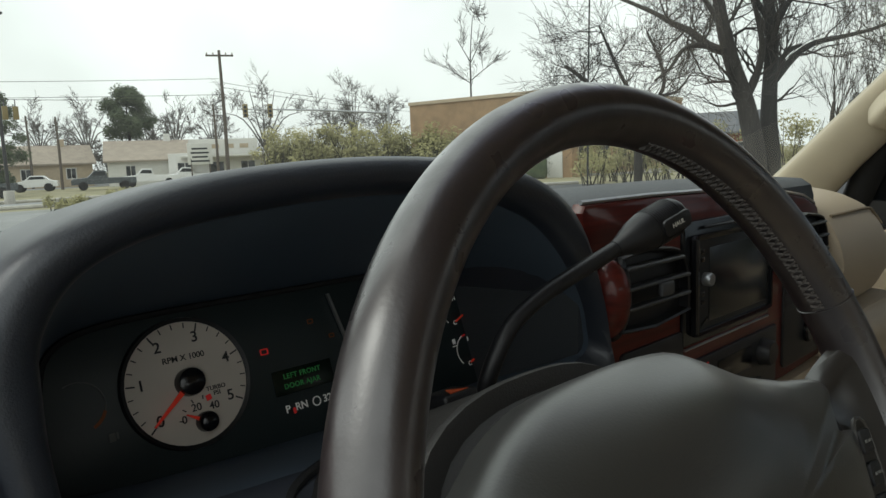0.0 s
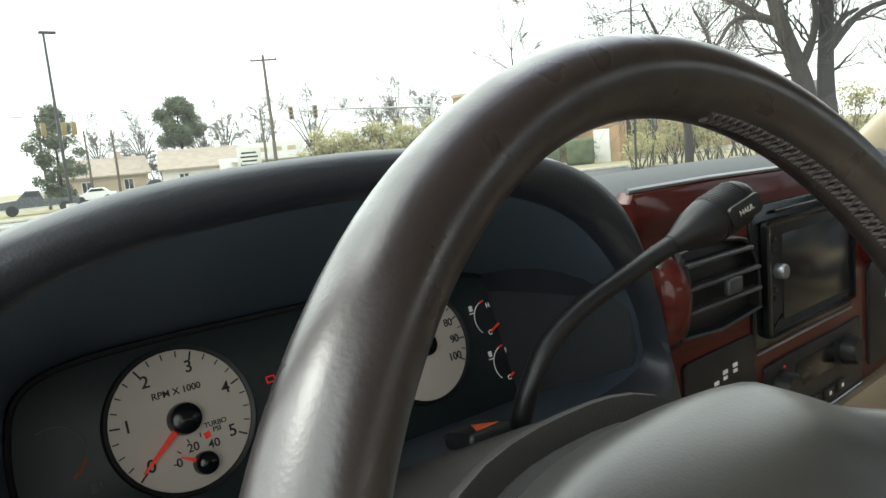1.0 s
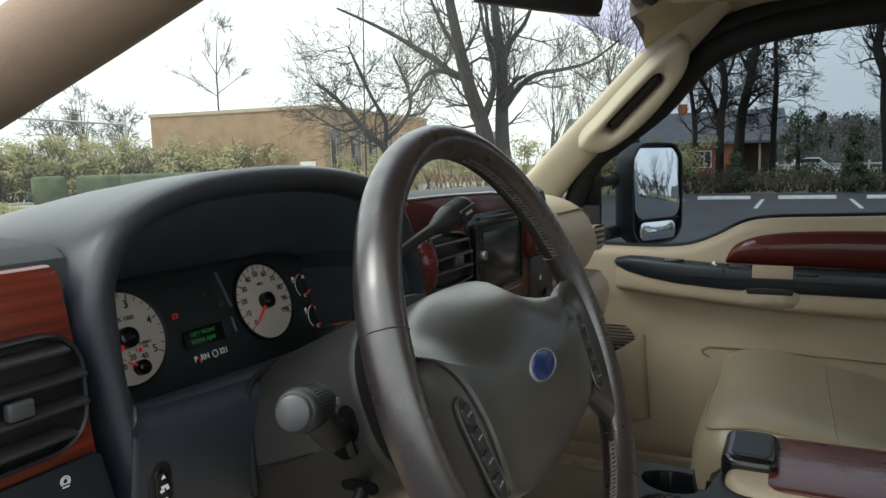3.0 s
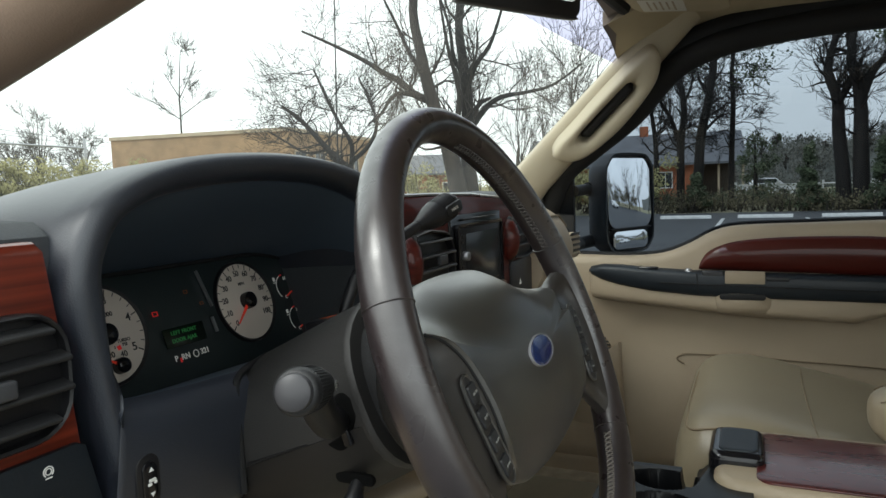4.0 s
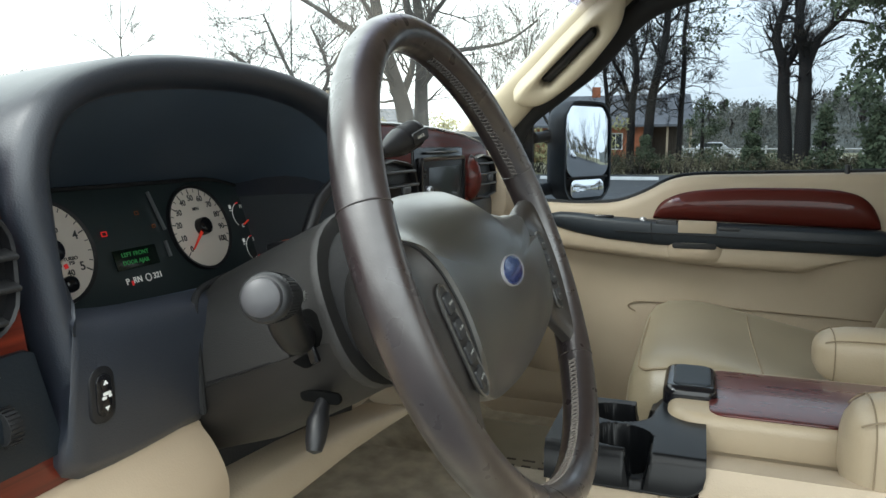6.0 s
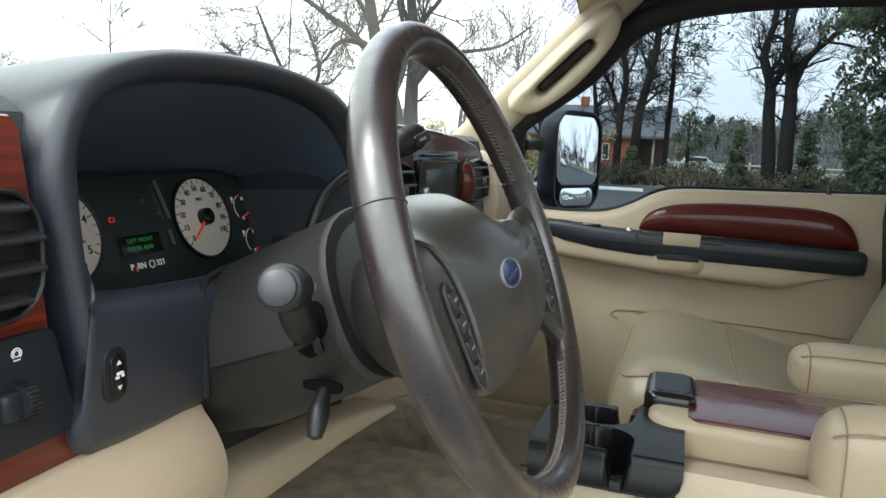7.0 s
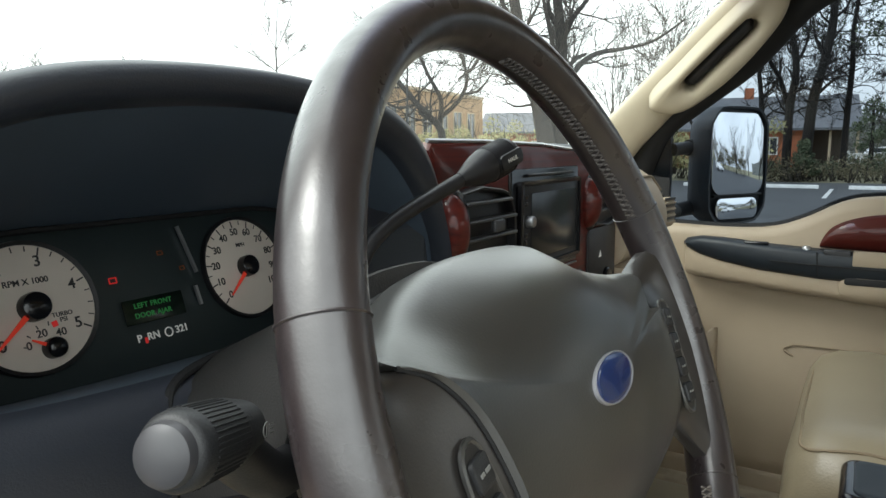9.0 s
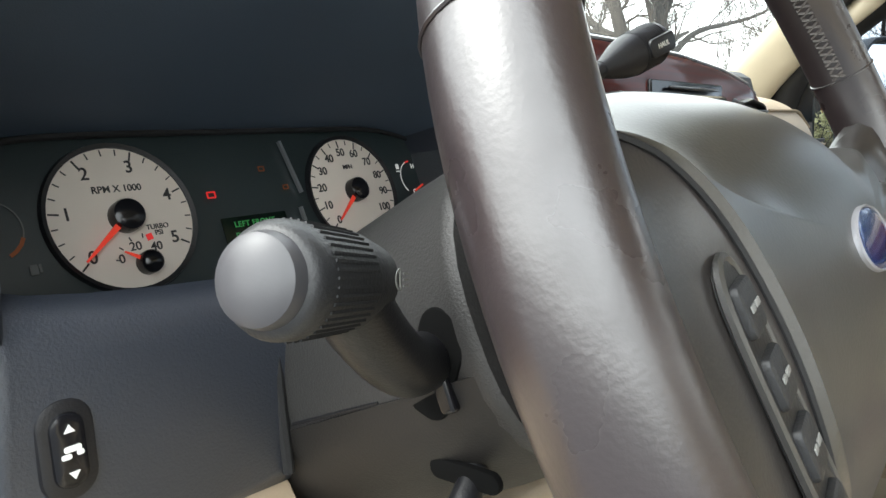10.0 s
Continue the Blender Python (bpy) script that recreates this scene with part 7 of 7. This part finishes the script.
tagged(part("slope", loft(hill, caps=False, closed=False), HILL, None), "hazy grey-brown wooded slope", "hill", kind="structure")
rh = random.Random(12)
spots_ = []
for i in range(420):
    az_, d_ = rh.uniform(88, 128), rh.uniform(101, 142)
    spots_.append((polar(az_, d_, slope_z(az_, d_) - 0.8), 2.8, rh.uniform(1.8, 3.4)))
scrub(8, spots_, 22, 0.2, "hazed_slope_wood", "hazy bare winter wood on the slope", WOODLAND, 9)
for i in range(8):
    az_, d_ = 91.0 + i * 2.6 + rh.uniform(-0.6, 0.6), rh.uniform(118, 140)
    evergreen(120 + i % 4, polar(az_, d_, slope_z(az_, d_) - 0.5), rh.uniform(2.6, 4.2), 1.1, 30, 60, 0.20, "distant dark conifer on the slope", low=0.05)
scrub(9, [(polar(138 + i * 1.1, rh.uniform(38, 46)), 1.9, rh.uniform(4.0, 9.5)) for i in range(52)], 60, 0.16, "scrub", "brown winter scrub behind the parking lot", LEAF_DRY, 8)
scrub(10, [(polar(11.5 + i * 0.42, rh.uniform(112, 128)), 2.2, rh.uniform(4.5, 8.5)) for i in range(62)], 34, 0.22, "far_wood", "hazy line of bare winter trees beyond the shops", TWIG_HAZE, 14)
# trees behind the truck, seen in the mirrors
for i, az in enumerate((118, 127, 136, 146, 157, 168, 180, 195)):
    bare_tree(80 + i % 3, polar(az, 38 + (i % 3) * 6), 11 + i % 4, 0.25, 0.6, 5, 3, 0.2, "leafless tree behind the lot", bare_to=0.3)
evergreen(91, polar(19.4, 92), 11.0, 3.2, 60, 240, 0.17, "tall green pine with a flat crown", low=0.50, cone=False, trunk_r=0.25)
evergreen(92, polar(10.9, 66), 8.2, 2.1, 60, 240, 0.12, "dark bushy cedar by the street", low=0.1, cone=False)

rb = random.Random(3)
scrub(1, [(polar(29.5 + i * 0.19, rb.uniform(51.5, 54.5)), 1.5, rb.uniform(2.6, 4.9)) for i in range(132)], 110, 0.12, "scrub", "olive and straw-coloured winter scrub before the brick hall", LEAF_OLIVE)
scrub(2, [(polar(55 + i * 0.62, rb.uniform(33, 42)), 1.0, rb.uniform(1.2, 3.6)) for i in range(46)], 110, 0.08, "scrub", "olive and straw-coloured winter scrub under the oaks", LEAF_OLIVE)
scrub(3, [(polar(79 + i * 0.5, rb.uniform(33.5, 36)), 0.8, rb.uniform(0.3, 1.15)) for i in range(56)], 34, 0.055, "undergrowth", "tangled dark undergrowth beyond the wheel stops", LEAF_DRY)
scrub(4, [(polar(80 + i * 0.9, rb.uniform(36, 41)), 1.0, rb.uniform(0.5, 1.3)) for i in range(32)], 60, 0.07, "undergrowth", "green undergrowth beyond the wheel stops", LEAF_GREEN)
scrub(5, [(polar(14 + i * 0.9, rb.uniform(30, 36)), 0.5, rb.uniform(0.5, 1.0)) for i in range(20)], 130, 0.05, "planted_shrubs", "low planted shrubs on the lot's island", LEAF_OLIVE)
for i, az in enumerate((33.6, 36.8, 39.6, 41.6, 44.0, 47.5, 50.5)):
    p = polar(az, 48.5)
    t = polar(az, 1)
    hb_ = tagged(part("hedge", block(2.5 if i % 3 else 1.9, 0.8, 1.75, 0.25, Matrix.Translation(p) @ pose(0, 0, 0, 0, 0, -az)), LEAF_GREEN, None), "clipped dark hedge along the street", "hedge", "hedges")
    vs, fs = leaf_cards(random.Random(i), [(Vector((rb.uniform(-1.1, 1.1), rb.uniform(-0.3, 0.3), rb.uniform(0.4, 1.6))), 0.35) for _ in range(24)], 60, 0.05)
    lf = raw_mesh("leaves", vs, fs, LEAF_GREEN, hb_, "", True)
    lf.matrix_world = Matrix.Translation(p) @ pose(0, 0, 0, 0, 0, -az)


# ---- buildings ----
def window_unit(parent, m, w, h, mat=None, name="window"):
    o = rrect(w, h, 0.01, 0, h / 2, 1)
    f = part(name, loft([[m @ Vector((p.x, p.y, z)) for p in q] for q, z in ((o, 0), (o, 0.08), (inset(o, 0.09), 0.08), (inset(o, 0.09), 0.0))], caps=False), mat or WALL_WHITE, parent)
    part("pane", plate(inset(o, 0.09), 0.02, 0.005, m), DARK_PANE, f)
    part("bar", plate(rrect(0.06, h - 0.16, 0.01, 0, h / 2, 1), 0.05, 0.01, m), mat or WALL_WHITE, f)
    return f


def wall_frame(a, b, z=0.0):
    """Local x along a wall from a to b, y up, z outwards to its right-hand side."""
    d = (Vector(b) - Vector(a)).normalized()
    up = Vector((0, 0, 1))
    n = d.cross(up)
    m = Matrix((d, up, n)).transposed().to_4x4()
    m.translation = Vector(a) + Vector((0, 0, z))
    return m


L0, M0, R0 = polar(40.7, 57), polar(53.6, 49.5), polar(62.0, 66)
back_ = L0 + (R0 - M0)
hall = thing("brick_hall", "long low tan brick hall with a flat roof", "building")
part("wall", loft([[Vector((p.x, p.y, z)) for p in (L0, M0, R0, back_)] for z in (-0.3, 6.0)]), BRICK_TAN, hall)
part("roof_edge", loft([[Vector((p.x, p.y, z)) + (p - (L0 + R0) / 2).normalized() * 0.12 for p in (L0, M0, R0, back_)] for z in (5.9, 6.15)]), TRIM_TAN, hall)
wf = wall_frame(M0, R0)
ln = (R0 - M0).length
for i in range(6):
    window_unit(hall, wf @ Matrix.Translation((1.6 + i * (ln - 3.0) / 5.5, 1.0 + 0.2, 0.0)), 1.7, 3.4, TRIM_TAN)
wf2 = wall_frame(L0, M0)
ln2 = (M0 - L0).length
part("door", plate(rrect(1.2, 2.3, 0.02, ln2 - 1.3, 1.1, 1), 0.06, 0.02, wf2), WALL_WHITE, hall)
for k in range(2):
    part("roof_vent", block(0.8, 0.8, 0.5, 0.05, Matrix.Translation(M0 + (back_ - M0) * (0.3 + 0.25 * k) + Vector((0, 0, 6.1)))), GREY_METAL, hall)


def gable_house(name, c, yaw, w, d, h, rise, wall, roof, label, windows=2):
    t = thing(name, label, "house")
    m = Matrix.Translation(c) @ pose(0, 0, 0, 0, 0, yaw)
    part("wall", loft([[m @ Vector((x, y, z)) for y, z in ((-d / 2, -0.3), (d / 2, -0.3), (d / 2, h), (0, h + rise), (-d / 2, h))] for x in (-w / 2, w / 2)]), wall, t)
    for s in (-1, 1):
        part("roof", loft([[m @ Vector((x, y, z)) for y, z in ((s * (d / 2 + 0.5), h - 0.25), (0, h + rise + 0.12), (0, h + rise + 0.3), (s * (d / 2 + 0.5), h - 0.07))] for x in (-w / 2 - 0.4, w / 2 + 0.4)]), roof, t)
    for i in range(windows):
        window_unit(t, m @ pose(-w / 2 + w * (i + 0.5) / windows, -d / 2 - 0.005, 0.9, 90), 1.1, 1.3)
    part("chimney", block(0.7, 0.7, 1.3, 0.03, m @ Matrix.Translation((w * 0.2, 0, h + rise - 0.3))), wall, t)
    return t


big_house = gable_house("brick_house", polar(79.7, 62), -84, 13, 10, 2.9, 2.2, BRICK_RED, ROOF_GREY, "red brick house with a grey shingle roof behind trees", 3)
HM = Matrix.Translation(polar(79.7, 62)) @ pose(0, 0, 0, 0, 0, -84)
for s_ in (-1, 1):
    part("carport_roof", loft([[HM @ Vector((x, y, z)) for y, z in ((s_ * 5.5, 2.65), (0, 5.22), (0, 5.40), (s_ * 5.5, 2.83))] for x in (6.92, 10.2)]), ROOF_GREY, big_house, "grey shingle roof over an open carport")
for x in (8.2, 9.9):
    part("carport_post", block(0.16, 0.16, 3.1, 0.02, HM @ Matrix.Translation((x, -5.0, -0.3))), TRIM_TAN, big_house)
part("carport_wall", block(3.5, 0.2, 3.4, 0.02, HM @ Matrix.Translation((8.3, 3.6, -0.3))), POLE_WOOD, big_house, "dark timber wall of the carport")
part("carport_gable", loft([[HM @ Vector((x, y, z)) for y, z in ((-5.2, 2.75), (5.2, 2.75), (0, 5.2))] for x in (9.95, 10.1)]), TRIM_TAN, big_house)
gable_house("brick_house", polar(65.2, 78), -70, 7.5, 9, 3.2, 1.8, BRICK_RED, ROOF_GREY, "small red brick house beyond the scrub", 2)
gable_house("shop_house", polar(20.8, 88), -20, 9, 9, 2.8, 1.9, WALL_WHITE, ROOF_TAN, "white low house with a tan roof", 2)
gable_house("shop_house", polar(13.8, 95), -10, 9, 8, 2.8, 1.8, TRIM_TAN, ROOF_TAN, "low house with a tan roof", 2)
shop = thing("white_shop", "white flat-roofed shop with a sign board", "building")
sm = Matrix.Translation(polar(25.6, 82)) @ pose(0, 0, 0, 0, 0, -26)
part("wall", block(10, 7, 3.2, 0.05, sm), WALL_WHITE, shop)
part("canopy", block(11.5, 2.2, 0.25, 0.05, sm @ Matrix.Translation((2.0, -4.2, 2.7))), WALL_WHITE, shop)
fb = part("sign_board", block(7, 0.3, 1.6, 0.03, sm @ Matrix.Translation((0.6, -3.6, 3.0))), WALL_WHITE, shop)
for i in range(4):
    part("sign_bar", block(0.9, 0.04, 0.45, 0.01, sm @ Matrix.Translation((-1.8 + i * 1.5, -3.78, 3.6))), TRIM_TAN, fb, "coloured bar for unreadable lettering")
for i in range(3):
    window_unit(shop, sm @ pose(-3.4 + i * 3.2, -3.51, 0.8, 90), 1.6, 1.5)
sign = thing("street_sign", "white board sign on posts by the street", "sign")
gm = Matrix.Translation(polar(24.2, 60)) @ pose(0, 0, 0, 0, 0, -24)
for s in (-0.7, 0.7):
    part("post", block(0.12, 0.12, 2.4, 0.02, gm @ Matrix.Translation((s, 0, 0))), POLE_WOOD, sign)
sb = part("board", block(1.9, 0.12, 1.7, 0.03, gm @ Matrix.Translation((0, 0, 1.9))), WALL_WHITE, sign)
for i in range(4):
    part("text_bar", block(1.4 - 0.2 * (i % 2), 0.02, 0.14, 0.01, gm @ Matrix.Translation((0, -0.07, 2.1 + i * 0.33))), DARK_PANE, sb, "dark bar for unreadable lettering")


# ---- poles, wires and signals ----
def power_pole(p, h, r, label, arms=1):
    t = thing("utility_pole", label, "pole")
    part("pole", tube([p + Vector((0, 0, -0.3)), p + Vector((0.05, 0, h * 0.5)), p + Vector((0.0, 0.05, h))], [r, r * 0.85, r * 0.65], 10), POLE_WOOD, t)
    for k in range(arms):
        c = p + Vector((0, 0, h - 0.5 - 0.9 * k))
        part("cross_arm", block(2.2, 0.12, 0.14, 0.01, Matrix.Translation(c) @ pose(0, 0, 0, 0, 0, -26)), POLE_WOOD, t)
        for s in (-1.0, -0.5, 0.5, 1.0):
            part("insulator", lathe([(0.04, 0), (0.07, 0.06), (0.05, 0.16), (0.02, 0.2)], Matrix.Translation(c + Vector((s * 0.9, -s * 0.44, 0.14))), 8), CONCRETE, t)
    return t


power_pole(polar(26.2, 62), 11.2, 0.17, "tall wooden utility pole with a crossarm")
power_pole(polar(25.5, 76), 8.0, 0.15, "shorter wooden pole by the shops", 0)
power_pole(polar(14.7, 80), 7.2, 0.15, "wooden pole by the far lot", 0)
power_pole(polar(12.9, 90), 8.0, 0.15, "wooden pole by the far lot", 0)
power_pole(polar(10.0, 70), 8.2, 0.15, "pale pole by the street", 0)
wires = thing("power_line", "thin sagging overhead wires", "wire")
for z, a, b, sag in ((8.9, polar(-30, 90), polar(26.2, 62), 0.7), (7.6, polar(-30, 90), polar(26.2, 62), 0.5), (8.6, polar(26.2, 62), polar(52, 110), 1.2), (8.2, polar(26.2, 62), polar(52, 110), 1.2)):
    part("wire", tube([a.lerp(b, k / 16) + Vector((0, 0, z - sag * 4 * (k / 16) * (1 - k / 16))) for k in range(17)], 0.022, 4), RUBBER, wires)
lamp = thing("street_lamp", "tall dark parking lot lamp post", "street lamp")
lp = polar(11.25, 46)
part("post", tube([lp, lp + Vector((0, 0, 10.4))], [0.11, 0.07], 10), BLACK, lamp)
part("lamp_head", block(0.9, 0.35, 0.14, 0.05, Matrix.Translation(lp + Vector((0.2, 0, 10.35)))), BLACK, lamp)
part("base", lathe([(0.28, 0), (0.28, 0.7), (0.25, 0.75), (0.1, 0.76)], Matrix.Translation(lp), 14), CONCRETE, lamp)
mast = thing("signal_mast", "traffic signal mast arm over the street", "traffic signal")
mp_ = polar(39.0, 66)
me_ = polar(27.2, 66)
part("post", tube([mp_, mp_ + Vector((0, 0, 6.8))], 0.12, 10), GREY_METAL, mast)
part("mast_arm", tube([mp_ + Vector((0, 0, 6.0)), mp_.lerp(me_, 0.5) + Vector((0, 0, 6.45)), me_ + Vector((0, 0, 6.7))], [0.10, 0.08, 0.05], 8), GREY_METAL, mast)
for f in (0.95, 0.79):
    c = mp_.lerp(me_, f) + Vector((0, -0.1, 5.9 + 0.35 * f))
    s_ = part("signal_head", block(0.45, 0.35, 1.2, 0.05, Matrix.Translation(c - Vector((0, 0, 0.3))) @ pose(0, 0, 0, 0, 0, -30)), SIGNAL, mast, "yellow three-lens signal head")
    for k in range(3):
        part("lens", lathe([(0.13, 0), (0.13, 0.1), (0.11, 0.12), (0.001, 0.12)], Matrix.Translation(c + Vector((0, 0, -0.1 + 0.36 * k))) @ pose(0, 0, 0, 0, 0, -30) @ pose(0, -0.18, 0, 90), 12), DARK_PANE, s_)
SPAN = [polar(4, 62, 0), polar(20, 64, 0)]


def span_at(f):
    return SPAN[0].lerp(SPAN[1], f) + Vector((0, 0, 7.45 - 0.8 * f * (1 - f)))


for f in (0.39, 0.47, 0.51):
    c = span_at(f)
    h_ = thing("traffic_light", "yellow traffic signal head hung on a wire", "traffic signal")
    part("signal_head", block(0.36, 0.3, 1.0, 0.05, Matrix.Translation(c - Vector((0, 0, 1.5)))), SIGNAL, h_)
    part("hanger", tube([c - Vector((0, 0, 0.6)), c + Vector((0, 0, 0.03))], 0.035, 6), BLACK, h_)
part("span_wire", tube([span_at(k / 12) for k in range(13)], 0.025, 4), RUBBER, wires)
fence = thing("rail_fence", "pale board fence beyond the trees", "fence")
f0, f1 = polar(88.8, 46), polar(101, 43)
for k in range(9):
    part("post", block(0.12, 0.12, 1.25, 0.02, Matrix.Translation(f0.lerp(f1, k / 8))), WALL_WHITE, fence)
for z in (0.55, 1.05):
    part("rail", tube([f0 + Vector((0, 0, z)), f1 + Vector((0, 0, z))], 0.06, 6), WALL_WHITE, fence)


# ---- parked vehicles ----
def vehicle(name, c, yaw, paint, label, pickup=True, length=5.4, cat="pickup truck"):
    t = thing(name, label, cat)
    m = Matrix.Translation(c) @ pose(0, 0, 0, 0, 0, yaw)
    w = 0.95
    if pickup:
        side_p = ((-2.7, 0.55), (-2.7, 1.05), (-0.35, 1.08), (-0.15, 1.72), (0.75, 1.76), (1.35, 1.15), (2.5, 1.05), (2.7, 0.9), (2.7, 0.5))
    else:
        side_p = ((-2.3, 0.45), (-2.3, 0.95), (-1.6, 1.02), (-1.0, 1.45), (0.3, 1.48), (1.0, 1.0), (2.1, 0.85), (2.3, 0.7), (2.3, 0.4))
    k = length / 5.4
    rings = []
    for y, s in ((-w, 0.97), (-w + 0.06, 1.0), (w - 0.06, 1.0), (w, 0.97)):
        rings.append([m @ Vector((a * k, y * (1 if b < 1.2 else 0.86), 0.3 + (b - 0.3) * s)) for a, b in side_p])
    part("body", loft(rings), paint, t)
    for s in (-1, 1):
        if pickup:
            o = ((-0.22, 1.14), (-0.08, 1.62), (0.70, 1.66), (1.15, 1.16))
        else:
            o = ((-1.3, 1.02), (-0.92, 1.37), (0.25, 1.39), (0.75, 1.02))
        part("side_window", loft([[m @ Vector((a * k, s * y, b)) for a, b in o] for y in (w * 0.80, w * 0.955)]), DARK_PANE, t)
        for a in (-1.7, 1.75) if pickup else (-1.4, 1.4):
            wheel_m = m @ Matrix.Translation((a * k, s * (w - 0.08), 0.38)) @ pose(0, 0, 0, 90)
            wh = part("wheel", lathe([(0.2, -0.13), (0.36, -0.13), (0.39, -0.08), (0.39, 0.08), (0.36, 0.13), (0.2, 0.13)], wheel_m, 20), RUBBER, t)
            part("rim", lathe([(0.21, -0.12), (0.19, -0.1), (0.001, -0.1)], wheel_m, 16), GREY_METAL, wh)
            part("rim", lathe([(0.21, 0.12), (0.19, 0.1), (0.001, 0.1)], wheel_m, 16), GREY_METAL, wh)
    return t


vehicle("pickup_truck", polar(17.4, 72), 165, CAR_GREEN, "dark green pickup parked across the street")
vehicle("pickup_truck", polar(20.6, 77), 160, CAR_WHITE, "white pickup parked across the street")
vehicle("pickup_truck", polar(23.4, 78), 160, CAR_WHITE, "white pickup parked across the street")
vehicle("parked_car", polar(13.0, 76), 160, CAR_WHITE, "pale saloon car parked across the street", False, 4.6, "car")
vehicle("pickup_truck", polar(9.3, 60), 170, CAR_GREEN, "dark pickup waiting on the street")
vehicle("parked_car", polar(90.5, 50), 95, CAR_WHITE, "white car beyond the wooded edge", False, 4.6, "car")
vehicle("parked_car", polar(160, 26), 70, CAR_WHITE, "white van parked behind in the lot", False, 4.8, "car")
